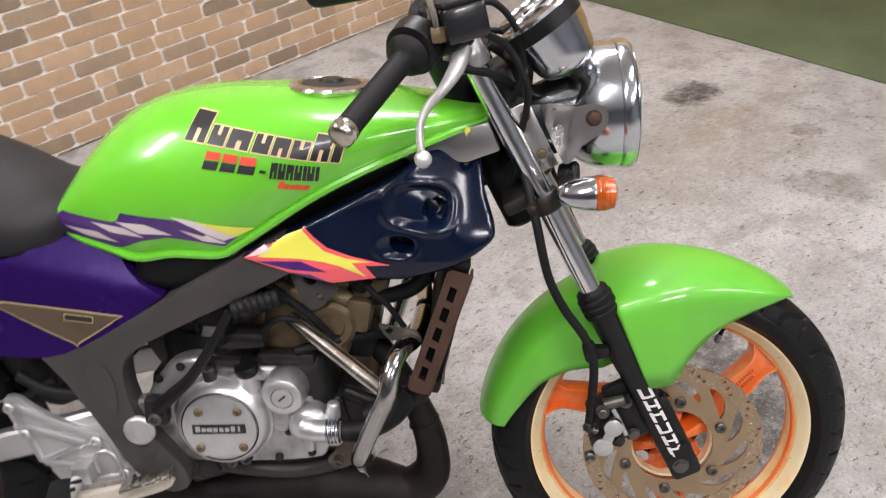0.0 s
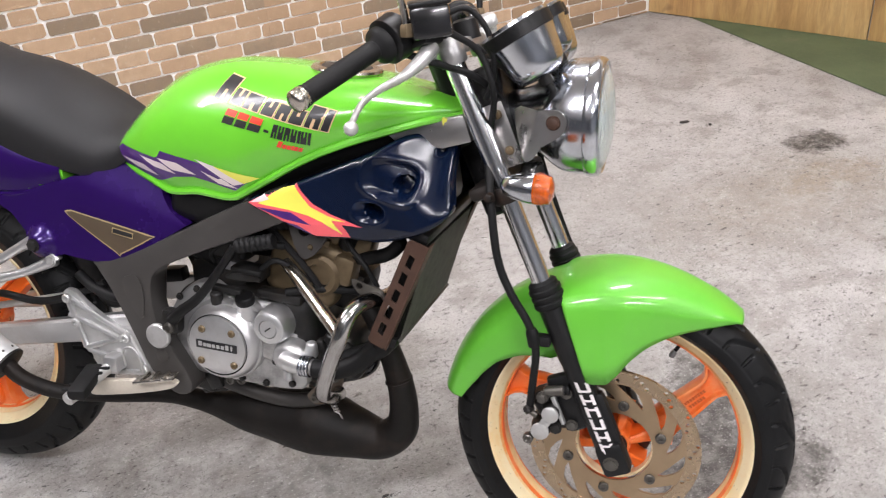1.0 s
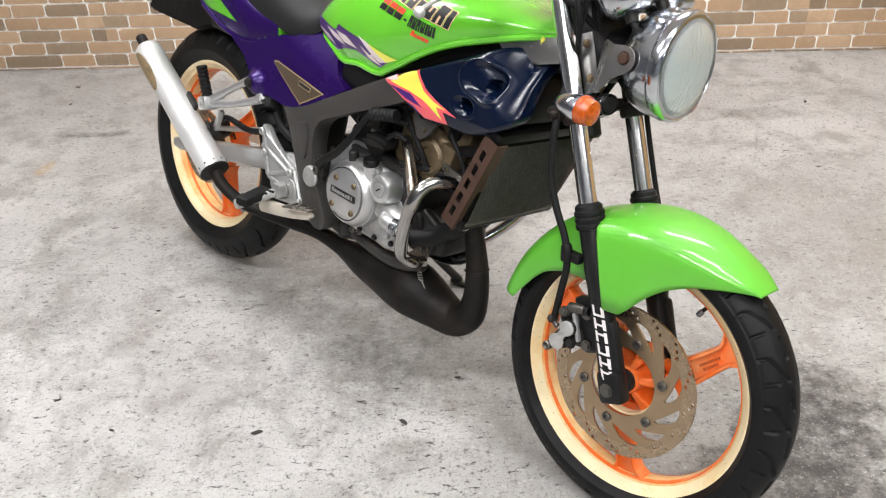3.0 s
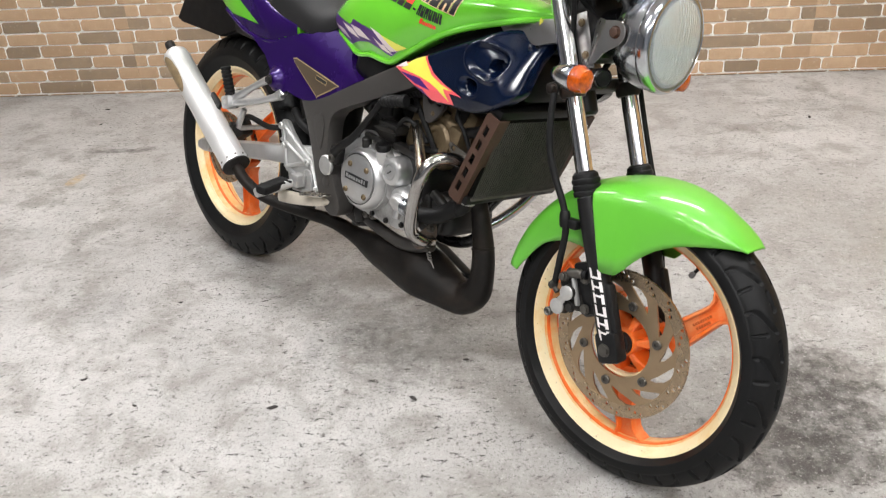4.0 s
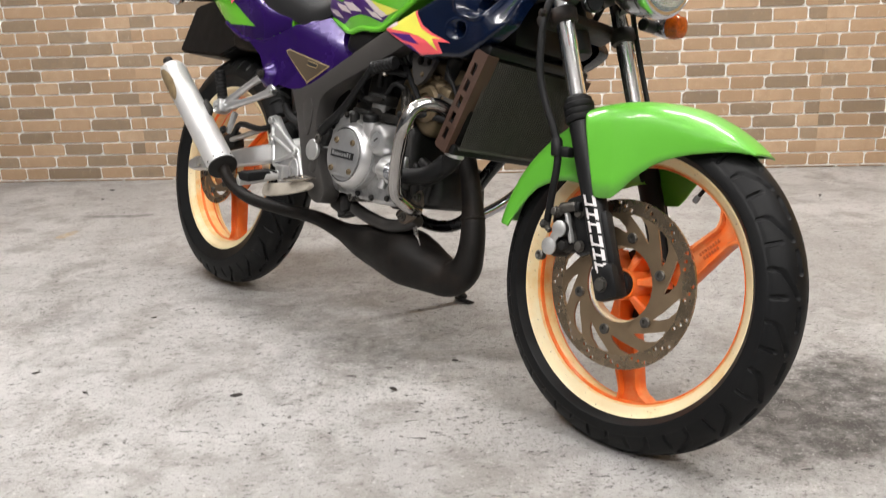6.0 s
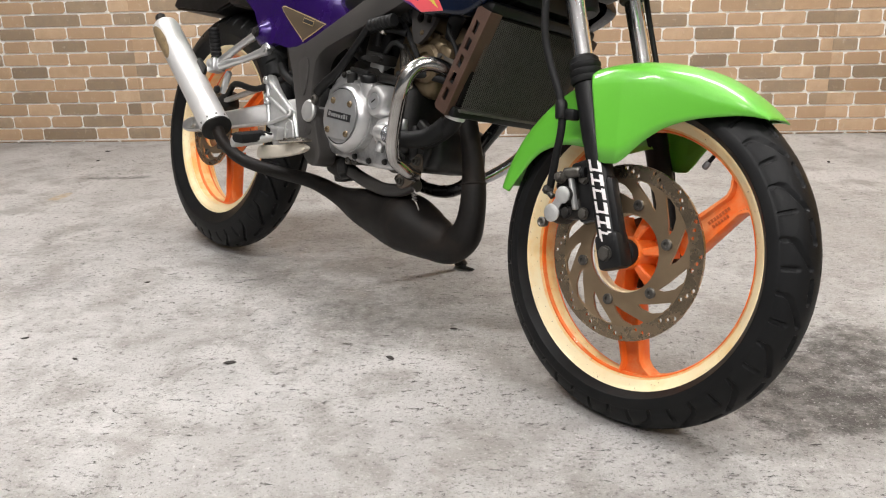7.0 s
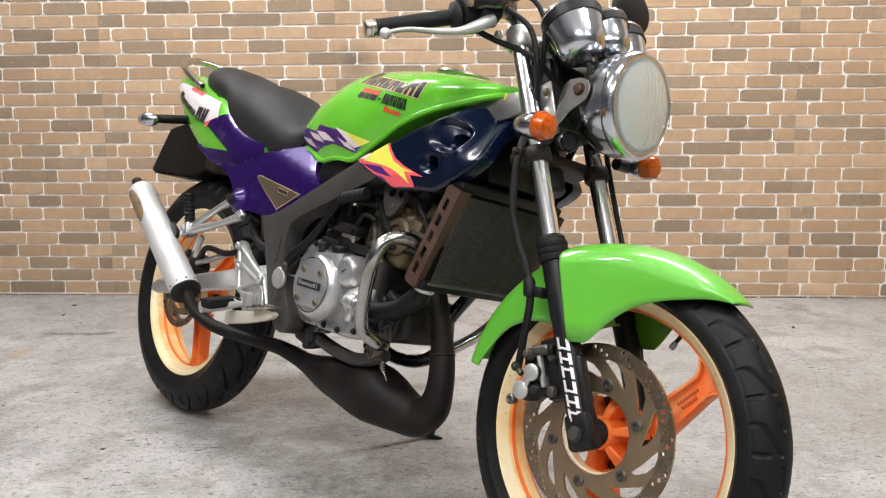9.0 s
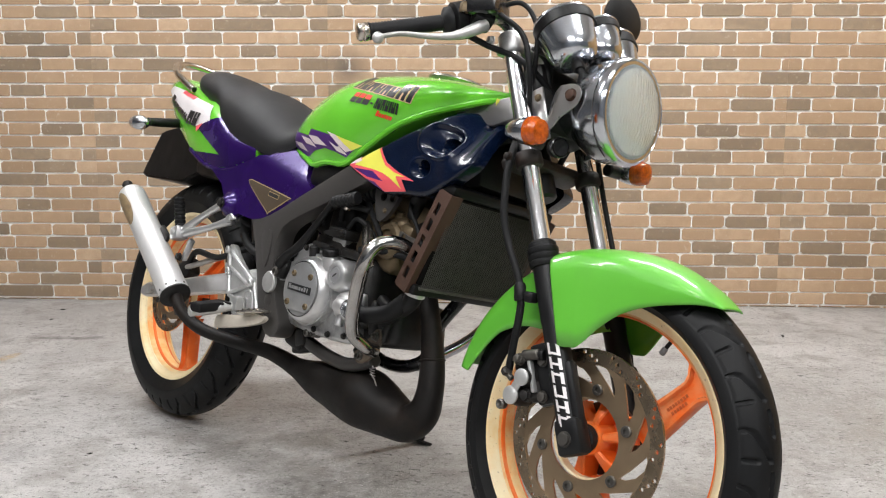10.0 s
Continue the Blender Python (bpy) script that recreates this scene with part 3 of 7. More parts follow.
# the plywood wall runs off at an angle from the corner
east_dir = Vector((0.45, -1.0, 0)).normalized()
east_turn = math.degrees(math.atan2(east_dir.y, east_dir.x))
mid = Vector((EAST_X, NORTH, 0)) + east_dir * 2.0
east = tagged(part("wall_east", block((0, 0.06, CEILING / 2), (4.4, 0.1, CEILING), bevel=0), PLASTER, smooth=False), "wall clad in plywood sheets", "wall", kind="structure")
east.matrix_world = Matrix.Translation(mid) @ pose(0, 0, 0, 0, 0, east_turn) @ pose(0, 0, 0)
for k in range(4):
    b = block((-2.0 + 1.04 * k + 0.52, 0.002, 1.0), (1.034, 0.016, 1.99), bevel=0.0015)
    part("plywood_sheet", b, PLYWOOD, east)
# walls and ceiling out of view, added to close the room and shape reflections
for name, at, size in (("wall_west", (-5.25, -0.9, CEILING / 2), (0.1, 7.6, CEILING)), ("wall_south", (-0.7, -4.75, CEILING / 2), (9.2, 0.1, CEILING))):
    tagged(part(name, block(at, size, bevel=0), DIM, smooth=False), "plain grey wall, unseen, added to close the room", "wall", kind="structure")
tagged(part("ceiling", block((-0.7, -0.9, CEILING + 0.05), (9.2, 7.8, 0.1), bevel=0), SOFFIT, smooth=False), "plain white ceiling, unseen, added to close the room", "ceiling", kind="structure")
tagged(part("wall_far_east", block((3.95, -3.2, CEILING / 2), (0.1, 3.4, CEILING), bevel=0), DIM, smooth=False), "plain grey wall, unseen, added to close the room", "wall", kind="structure")


def ceiling_light(x, y, turn, watts):
    lamp = tagged(new("ceiling_light"), "white ceiling batten with two lit fluorescent tubes", "ceiling light", "ceiling lights")
    lamp.matrix_world = pose(x, y, CEILING, 0, 0, turn)
    part("housing", block((0, 0, -0.03), (1.26, 0.24, 0.06), bevel=0.008), LAMP_WHITE, lamp)
    for dy in (-0.07, 0.07):
        part("tube", pipe([(-0.6, dy, -0.085), (0.6, dy, -0.085)], 0.014, 12, 1, smooth=False), LIT, lamp, "lit fluorescent tube")
    data = bpy.data.lights.new("tube_glow", "AREA")
    data.shape, data.size, data.size_y, data.energy, data.color = "RECTANGLE", 1.2, 0.22, watts, (1.0, 0.995, 0.985)
    glow = new("tube_glow", data)
    glow.matrix_world = pose(x, y, CEILING - 0.11, 0, 0, turn)


for row in TUBES:
    ceiling_light(*row)


def chip(x, y, size, turn):
    bm = bmesh.new()
    bmesh.ops.create_icosphere(bm, subdivisions=2, radius=1.0)
    for v in bm.verts:
        v.co *= 1 + 0.35 * noise.noise(v.co * 1.7 + Vector((x * 9, y * 9, 0)))
        v.co = Vector((v.co.x * size, v.co.y * size * 0.45, max(v.co.z, -0.5) * size * 0.22 + 0.11 * size))
    ob = tagged(part("debris_chip", bm, CHIP), "small dark chip of dirt lying on the concrete", "debris", "chips on the floor")
    ob.matrix_world = pose(x, y, 0.0005, 0, 0, turn)


for x, y, size, turn in ((-0.701, 0.211, 0.013, 20), (-1.184, 0.320, 0.008, 30), (-1.022, 0.221, 0.007, -20), (-0.386, 0.241, 0.011, -40), (-1.060, 0.667, 0.007, 10), (1.40, 1.45, 0.02, -15),
                         (1.46, 1.38, 0.012, 50), (-1.95, 2.35, 0.012, 0), (-1.9, 2.15, 0.009, 60), (1.05, 2.0, 0.012, 80), (-0.27, 0.387, 0.008, 0)):
    chip(x, y, size, turn)


# ---- the motorcycle: x ahead, y to its left, z up; it leans on its side stand ----
bike = tagged(new("motorcycle"), "lime green and purple motorcycle with orange wheels, on its side stand", "motorcycle")
bike.matrix_world = pose(0.022, 0.025, 0.0, -13.8, 0, -43.4)

FRONT, REAR = Vector((0.001, 0.001, 0.282)), Vector((-1.353, 0, 0.329))


def group(name, parent=None, label=""):
    ob = new(name)
    ob.parent = parent or bike
    if label:
        ob["label"] = label
    return ob


def tyre(c, outer, bead, half, crown, seg=1000, rows=120, cut=0.006):
    """A tyre with hooked tread grooves cut into it."""
    a = np.radians(138) * np.abs(np.linspace(-1, 1, rows + 1))
    sign = np.sign(np.linspace(-1, 1, rows + 1))
    flat = a > np.pi / 2
    over = (a - np.pi / 2) / np.radians(48)
    y = np.where(flat, half * (1 - 0.30 * over), half * np.sin(np.minimum(a, np.pi / 2))) * sign
    r = np.where(flat, outer - crown - (outer - crown - bead) * over, outer - crown * (1 - np.cos(np.minimum(a, np.pi / 2))))
    across = np.minimum(a, 2.0) * (half + crown) / 2
    t = 2 * np.pi * np.arange(seg) / seg
    pitches = 21
    length = 2 * np.pi * outer / pitches
    lines = (((0.97, 0.81), (0.96, 0.67)), ((0.96, 0.67), (0.91, 0.58)), ((0.91, 0.58), (0.45, 0.25)), ((0.44, 0.78), (0.44, 0.53)), ((0.25, 0.20), (-0.13, 0.16)))
    edge = half * 1.45
    T, A = np.meshgrid(t, across, indexing="ij")
    S = np.meshgrid(t, sign, indexing="ij")[1]
    u = ((T / (2 * np.pi) * pitches + np.where(S > 0, 0.5, 0.0)) % 1.0) * length
    depth = np.zeros_like(T)
    for (x0, v0), (x1, v1) in lines:
        for shift in (-1, 0, 1):
            ax, av, bx, bv = (x0 + shift) * length, v0 * edge, (x1 + shift) * length, v1 * edge
            k = np.clip(((u - ax) * (bx - ax) + (A - av) * (bv - av)) / ((bx - ax) ** 2 + (bv - av) ** 2), 0, 1)
            d = np.hypot(u - ax - k * (bx - ax), A - av - k * (bv - av))
            depth = np.maximum(depth, cut * np.clip((0.0040 - d) / 0.0012, 0, 1))
    # a fine step where the tread meets the side wall
    depth = np.maximum(depth, 0.0016 * np.clip((0.0018 - np.abs(A - 0.0610 * (half + crown) / 0.103)) / 0.0010, 0, 1))
    R = np.broadcast_to(r, T.shape) - depth
    verts = np.stack([c.x + R * np.cos(T), np.broadcast_to(c.y + y, T.shape), c.z + R * np.sin(T)], -1).reshape(-1, 3)
    n = rows + 1
    i, k = np.meshgrid(np.arange(seg), np.arange(rows), indexing="ij")
    j = (i + 1) % seg
    faces = np.stack([i * n + k, j * n + k, j * n + k + 1, i * n + k + 1], -1).reshape(-1, 4)
    me = bpy.data.meshes.new("tyre")
    me.from_pydata(verts.tolist(), [], faces.tolist())
    for p in me.polygons:
        p.use_smooth = True
    me.set_sharp_from_angle(angle=math.radians(40))
    me.materials.append(TYRE)
    return new("tyre", me)


def spoke(c, angle, r0, r1, w0, w1, half, sweep=0.0):
    """A cast spoke with raised edges and a sunk web, widening at both ends; sweep turns it about its outer end."""
    bm = bmesh.new()
    tip = c + Vector((math.cos(angle), 0, math.sin(angle))) * r1
    angle += math.radians(sweep)
    d, n = Vector((math.cos(angle), 0, math.sin(angle))), Vector((-math.sin(angle), 0, math.cos(angle)))
    rings = []
    steps = 12
    for k in range(steps + 1):
        f = k / steps
        r = r0 + (r1 - r0) * f
        w = w0 + (w1 - w0) * f + 0.020 * max(0, (f - 0.80) / 0.2) ** 2 + 0.010 * max(0, (0.15 - f) / 0.15) ** 2
        lip, web = min(0.007, w * 0.3), half * 0.45
        cross = [(-w, -half * 0.75), (-w + 0.002, -half), (-w + lip, -half), (-w + lip + 0.003, -web), (w - lip - 0.003, -web), (w - lip, -half), (w - 0.002, -half), (w, -half * 0.75)]
        loop = cross + [(a, -b) for a, b in reversed(cross)]
        rings.append([tip + d * (r - r1) + n * a + Vector((0, b, 0)) for a, b in loop])
    return sections(bm, rings)


def wheel(name, c, rim_r, half, outer, bead_half, crown, angles, sweep, label):
    w = group(name, None, label)
    t = tyre(c, outer, rim_r - 0.006, bead_half, crown)
    t.parent, t["label"] = w, "black rubber tyre with slanted grooves"
    prof = [(rim_r, -half), (rim_r + 0.001, -half + 0.004), (rim_r - 0.006, -half + 0.009), (rim_r - 0.010, -half + 0.016), (rim_r - 0.018, -half + 0.024), (rim_r - 0.020, 0)]
    outside = prof + [(r, -y) for r, y in reversed(prof[:-1])]
    inner = [(rim_r - 0.004, half - 0.0), (rim_r - 0.011, half - 0.003), (rim_r - 0.013, half - 0.008), (rim_r - 0.021, half - 0.012), (rim_r - 0.025, 0.016), (rim_r - 0.026, 0.006)]
    inside = inner + [(r, -y) for r, y in reversed(inner)]
    part("rim", lathe(outside + inside, c, (0, 1, 0), 96, closed=True), CREAM, w, "cream painted cast rim with orange showing through", angle=50)
    # orange inner band of the well
    band = [(rim_r - 0.0215, 0.014 - half), (rim_r - 0.0265, -0.017), (rim_r - 0.0295, -0.012), (rim_r - 0.0295, 0.012), (rim_r - 0.0265, 0.017), (rim_r - 0.0215, half - 0.014)]
    part("rim_well", lathe(band, c, (0, 1, 0), 96, closed=True), CREAM_ORANGE, w, "orange stained inner band of the rim")
    for sy in (-1, 1):
        edge = [(rim_r - 0.0262, sy * 0.0180), (rim_r - 0.0284, sy * 0.0175), (rim_r - 0.0302, sy * 0.0120), (rim_r - 0.0285, sy * 0.0120)]
        part("well_edge", lathe(edge, c, (0, 1, 0), 96, closed=True), ORANGE, w, "orange edge of the rim well")
    for a in angles:
        part("spoke", spoke(c, math.radians(a), 0.060, rim_r - 0.026, 0.028 if sweep else 0.022, 0.0175, 0.016, sweep), ORANGE, w, "orange cast spoke")
    hub = lathe([(0.016, -0.050), (0.025, -0.050), (0.027, -0.045), (0.027, 0.0), (0.034, 0.006), (0.034, 0.045), (0.032, 0.050), (0.020, 0.050)], c, (0, 1, 0), 40)
    hub_ob = part("hub", hub, ORANGE, w, "orange ribbed hub")
    # dark disc added for the shade seen between the ribs
    part("hub_gap_shade", lathe([(0.030, 0.004), (0.060, 0.004), (0.060, 0.010), (0.030, 0.010)], c, (0, 1, 0), 40, closed=True), RUST, hub_ob, "dark disc behind the hub ribs, in place of the shade in the gaps")
    for k in range(6):
        a = math.radians(60 * k + 15)
        d, n = Vector((math.cos(a), 0, math.sin(a))), Vector((-math.sin(a), 0, math.cos(a)))
        rings = []
        for rr, wide, front in ((0.020, 0.0055, -0.047), (0.040, 0.0075, -0.042), (0.052, 0.0095, -0.036), (0.0625, 0.0120, -0.032)):
            loop = ((-wide, 0.006), (-wide, front + 0.003), (-wide + 0.003, front), (wide - 0.003, front), (wide, front + 0.003), (wide, 0.006))
            rings.append([c + d * rr + n * p + Vector((0, q, 0)) for p, q in loop])
        part("hub_rib", sections(bmesh.new(), rings), ORANGE, hub_ob)
    part("axle_spacer", lathe([(0.010, -0.049), (0.022, -0.049), (0.022, -0.064), (0.018, -0.066), (0.018, -0.080), (0.010, -0.080)], c, (0, 1, 0), 28), RUBBER, hub_ob, "black axle seal and spacer")
    part("hub_ring", lathe([(0.061, -0.047), (0.064, -0.049), (0.066, -0.047), (0.066, -0.030), (0.061, -0.030)], c, (0, 1, 0), 56, closed=True), CREAM, w, "cream edge of the hub")
    return w


def brake_disc(parent, c, y, outer, inner, slots, rows, label):
    """A drilled disc on a carrier with swept slots."""
    d = group("brake_disc", parent, label)
    split = inner + (outer - inner) * 0.70
    holes = []
    for k in range(slots):
        a0 = 2 * math.pi * k / slots
        pts = []
        lo, hi = inner + (split - inner) * 0.40, split - 0.001
        for f, s in ((0, 0.0), (0.3, 0.08), (0.7, 0.26), (0.97, 0.46), (1.0, 0.62), (0.93, 0.72), (0.6, 0.56), (0.25, 0.30), (0.04, 0.09)):
            r, a = lo + (hi - lo) * f, a0 + s * (9 / slots)
            pts.append((c.x + r * math.cos(a), c.z + r * math.sin(a)))
        holes.append(list(reversed(pts)))
    part("carrier", plate(ring2(72, split, c.x, c.z), y - 0.002, y + 0.002, holes + [ring2(40, inner, c.x, c.z)]), DISC_MAT, d, "bronze coloured disc carrier with swept slots", angle=30)
    drill = []
    for k in range(rows):
        for j, f in enumerate((0.24, 0.50, 0.76)):
            a = 2 * math.pi * (k + 0.22 * j) / rows
            r = split + (outer - split) * f
            drill.append(ring2(8, 0.0035, c.x + r * math.cos(a), c.z + r * math.sin(a)))
    part("rotor", plate(ring2(96, outer, c.x, c.z), y - 0.0025, y + 0.0025, drill + [ring2(72, split, c.x, c.z)]), STEEL, d, "drilled steel braking ring", angle=30)
    for k in range(6):
        a = 2 * math.pi * (k + 0.35) / 6
        r = inner + 0.016
        at = Vector((c.x + r * math.cos(a), y - 0.002, c.z + r * math.sin(a)))
        part("disc_bolt", lathe([(0.0088, 0.0), (0.0088, 0.004), (0.0076, 0.0052), (0.0040, 0.0052), (0.0036, 0.0020), (0.0005, 0.0015)], at, (0, -1, 0), 18), BOLT_GREY, d, "grey socket head bolt")
    return d


fw = wheel("front_wheel", FRONT, 0.2280, 0.036, 0.2855, 0.050, 0.053, (37.5, -81.5, 157.5), 10, "front wheel: cream rim, three orange spokes, drilled disc")
brake_disc(fw, FRONT, -0.055, 0.141, 0.064, 12, 16, "drilled front brake disc")
rw = wheel("rear_wheel", REAR, 0.2285, 0.046, 0.320, 0.062, 0.064, (-80, 40, 160), 0, "rear wheel: cream rim, orange spokes, fat tyre")
brake_disc(rw, REAR, -0.070, 0.100, 0.050, 8, 16, "small drilled rear brake disc")
# casting marks on a spoke
mark_d, mark_n = Vector((0.707, 0, 0.707)), Vector((0.707, 0, -0.707))
for row_, count in ((0, 8), (1, 6)):
    for k in range(count):
        at = Vector((0.110, -0.0078, 0.353)) + mark_d * (0.0054 * k + 0.003 * row_) + mark_n * 0.0085 * row_
        part("casting_mark", block(at, (0.0036, 0.0012, 0.0046), (0, -45, 0), 0), CAST_MARK, fw)
# tyre valve
v = pipe([(0.099, 0.0, 0.468), (0.092, -0.001, 0.454), (0.086, -0.002, 0.444)], 0.0034, 8, 3)
part("valve_stem", v, RUBBER, fw)
part("valve_cap", lathe([(0.004, 0), (0.0052, 0.002), (0.0052, 0.011), (0.003, 0.013)], (0.086, -0.002, 0.444), (-0.45, -0.1, -0.85), 12), GREY_PLASTIC, fw, "grey valve cap")

# ---- front fork ----
RAKE = Vector((-0.42, 0, 1)).normalized()


def leg_at(z, y):
    return Vector((0.003 - 0.42 * (z - 0.28), y, z))


for side in (-1, 1):
    y = side * 0.088
    leg = group("fork_leg", None, "telescopic fork leg with chrome tube and black slider")
    part("stanchion", pipe([leg_at(0.53, y), leg_at(0.935, y)], 0.0160, 24, 1, smooth=False), FORK_CHROME, leg, "chrome fork tube")
    lo, up = leg_at(0.262, y), RAKE
    slider = lathe([(0.014, -0.004), (0.019, 0.0), (0.0205, 0.02), (0.0205, 0.10), (0.0205, 0.20), (0.0215, 0.21), (0.0215, 0.298)], lo, up, 28)
    slider_ob = part("slider", slider, SLIDER, leg, "black painted fork slider")
    part("axle_clamp", block(leg_at(0.285, y + side * 0.004) + Vector((0.004, 0, 0)), (0.046, 0.034, 0.058), (0, -22.8, 0), 0.008), SLIDER, slider_ob, "squared black axle clamp")
    if side < 0:
        part("caliper_lug", block(leg_at(0.37, y + 0.01) + Vector((-0.035, 0, 0)), (0.05, 0.02, 0.10), (0, -22.8, 0), 0.006), SLIDER, slider_ob)
    part("front_web", block(leg_at(0.345, y + side * 0.002) + Vector((0.018, 0, 0)), (0.022, 0.022, 0.115), (0, -22.8, 0), 0.008), SLIDER, slider_ob)
    ribs = [(0.0240, 0.0)]
    for k in range(3):
        ribs += [(0.0262, 0.004 + 0.011 * k), (0.0262, 0.009 + 0.011 * k), (0.0238, 0.011 + 0.011 * k)]
    ribs += [(0.0235, 0.040), (0.0180, 0.045)]
    part("dust_boot", lathe(ribs, leg_at(0.538, y), RAKE, 28), RUBBER, leg, "ribbed black rubber dust boot")
    part("axle_bolt", bolt(leg_at(0.281, y + side * 0.021), (0, side, 0), 0.010, 0.006), BOLT_GREY, leg)
    if side < 0:
        # white marks painted down the slider: plain bars, two uprights and a tie each
        for k in range(6):
            m = leg_at(0.411 - 0.0208 * k, y)
            for u0, u1, v0, v1 in ((-0.0120, -0.0062, -0.0098, 0.0090), (0.0050, 0.0110, -0.0085, 0.0098), (-0.0062, 0.0050, (-0.0085, -0.003, 0.003)[k % 3], (-0.0045, 0.001, 0.007)[k % 3])):
                bm = bmesh.new()
                rows_ = []
                for u in range(4):
                    a = math.radians(-76) + (u0 + (u1 - u0) * u / 3) / 0.0215
                    rows_.append([m + RAKE * v + 0.0214 * Vector((math.cos(a), math.sin(a), 0)) for v in (v0, v1)])
                sheet(bm, rows_)
                part("white_marking", bm, WHITE, leg, "white painted bar")

yoke = group("triple_clamp", None, "rusty lower fork clamp and upper yoke")
for z, r in ((0.715, 0.024), (0.925, 0.022)):
    b = block(leg_at(z, 0) + Vector((-0.035 if z < 0.8 else -0.01, 0, 0)), (0.05, 0.19, 0.022), (0, -22.8, 0), 0.007)
    for side in (-1, 1):
        hh = 0.013 if z < 0.8 else 0.020
        lathe([(r - 0.003, -hh), (r, 0.004 - hh), (r, hh - 0.004), (r - 0.003, hh)], leg_at(z, side * 0.088), RAKE, 24, b)
        bolt(leg_at(z, side * 0.118) + Vector((-0.018, 0, 0)), (-0.3, side, 0), 0.007, 0.010, b)
    part("lower_clamp" if z < 0.8 else "upper_clamp", b, CLAMP if z < 0.8 else CASE_ALLOY, yoke)
part("steering_stem", pipe([leg_at(0.66, 0) + Vector((-0.05, 0, 0)), leg_at(0.95, 0) + Vector((-0.045, 0, 0))], 0.027, 20, 1, smooth=False), BLACK, yoke)


# ---- front fender ----
def fender():
    """A blade over the wheel with a deep skirt ahead of each fork leg."""
    def lerp(tab, x, blur=4.0):
        xs, ys = [p[0] for p in tab], [p[1] for p in tab]
        spread = np.linspace(-blur, blur, 21)
        weight = np.exp(-(spread / blur * 1.8) ** 2)
        return float((np.interp(x + spread, xs, ys) * weight).sum() / weight.sum())
    rad = [(53, 0.301), (60, 0.303), (75, 0.306), (95, 0.305), (120, 0.306), (150, 0.308), (168, 0.308)]
    halfw = [(53, 0.032), (54.5, 0.041), (58, 0.053), (66, 0.068), (78, 0.086), (88, 0.099), (96, 0.105), (108.5, 0.107), (110.5, 0.070), (120, 0.069), (150, 0.066), (168, 0.060)]
    drop = [(52, 0.004), (56, 0.019), (62, 0.045), (70, 0.074), (78, 0.104), (84, 0.130), (89, 0.152), (95, 0.167), (104, 0.166), (109, 0.160), (110.5, 0.125), (125, 0.118), (136, 0.088), (146, 0.068), (159, 0.054), (168, 0.040)]
    bm = bmesh.new()
    outer, inner = [], []
    steps = 150
    for i in range(steps + 1):
        a = 52 + (168 - 52) * i / steps
        r, w, d = lerp(rad, a), lerp(halfw, a, 1.0 if a > 105 else 1.6), lerp(drop, a, 1.0 if a > 105 else 3.0)
        side_fall = 0.034 * w / 0.08 if w < 0.08 else 0.034 - 0.30 * (w - 0.08)
        side_fall *= 0.25 + 0.75 * min(1.0, (a - 52) / 14)
        co, si = math.cos(math.radians(a)), math.sin(math.radians(a))
        row = []
        m = 24
        for k in range(m + 1):
            s = -1 + 2 * k / m
            u = abs(s)
            if u < 0.62:
                q = u / 0.62
                y, fall = w * (0.55 * math.sin(q * math.pi / 2) + 0.45 * q), side_fall * q ** 2.1
            else:
                q = (u - 0.62) / 0.38
                y, fall = w + 0.003 * q * (1 - q), side_fall + max(0.0, d - side_fall) * q
            y = math.copysign(y, s)
            row.append(Vector((FRONT.x + (r - fall) * co, y, FRONT.z + (r - fall) * si)))
        outer.append(row)
    sheet(bm, outer)
    return bm


fend = part("front_fender", fender(), FENDER_GREEN, bike, "lime green glossy front fender", angle=60)
sol = fend.modifiers.new("thickness", "SOLIDIFY")
sol.thickness, sol.offset = 0.003, -1


# ---- fuel tank ----
tank = part("fuel_tank", shell([
    (-0.900, 0.733, -0.882, 0.754, 0.072, 0.080),
    (-0.862, 0.724, -0.848, 0.802, 0.091, 0.107),
    (-0.810, 0.705, -0.800, 0.851, 0.104, 0.127),
    (-0.757, 0.687, -0.745, 0.885, 0.112, 0.140),
    (-0.700, 0.692, -0.680, 0.900, 0.121, 0.149),
    (-0.635, 0.688, -0.610, 0.901, 0.129, 0.155),
    (-0.570, 0.720, -0.545, 0.896, 0.130, 0.156),
    (-0.500, 0.757, -0.478, 0.889, 0.134, 0.152),
    (-0.430, 0.786, -0.412, 0.879, 0.126, 0.138),
    (-0.355, 0.808, -0.345, 0.865, 0.104, 0.112),
    (-0.300, 0.822, -0.294, 0.854, 0.084, 0.090),
    (-0.262, 0.828, -0.258, 0.846, 0.066, 0.070),
    (-0.244, 0.831, -0.242, 0.840, 0.050, 0.053)], 18, 6, 2.2, 0.40), GREEN, bike, "lime green glossy fuel tank with coloured decals", angle=50)
for side in (-1, 1):
    lip = pipe([(-0.900, side * 0.076, 0.733), (-0.805, side * 0.107, 0.706), (-0.757, side * 0.115, 0.688), (-0.700, side * 0.124, 0.693), (-0.635, side * 0.131, 0.689), (-0.600, side * 0.132, 0.703),
                (-0.500, side * 0.137, 0.758), (-0.430, side * 0.129, 0.787), (-0.355, side * 0.107, 0.809), (-0.300, side * 0.087, 0.823), (-0.252, side * 0.060, 0.830)], 0.0065, 8, 5)
    part("tank_lip", lip, GREEN, tank, "rolled lower edge of the tank")
cap = lathe([(0.058, -0.006), (0.060, 0.0), (0.058, 0.004), (0.047, 0.006), (0.044, 0.002)], (-0.468, -0.012, 0.887), (0.10, 0, 1), 48)
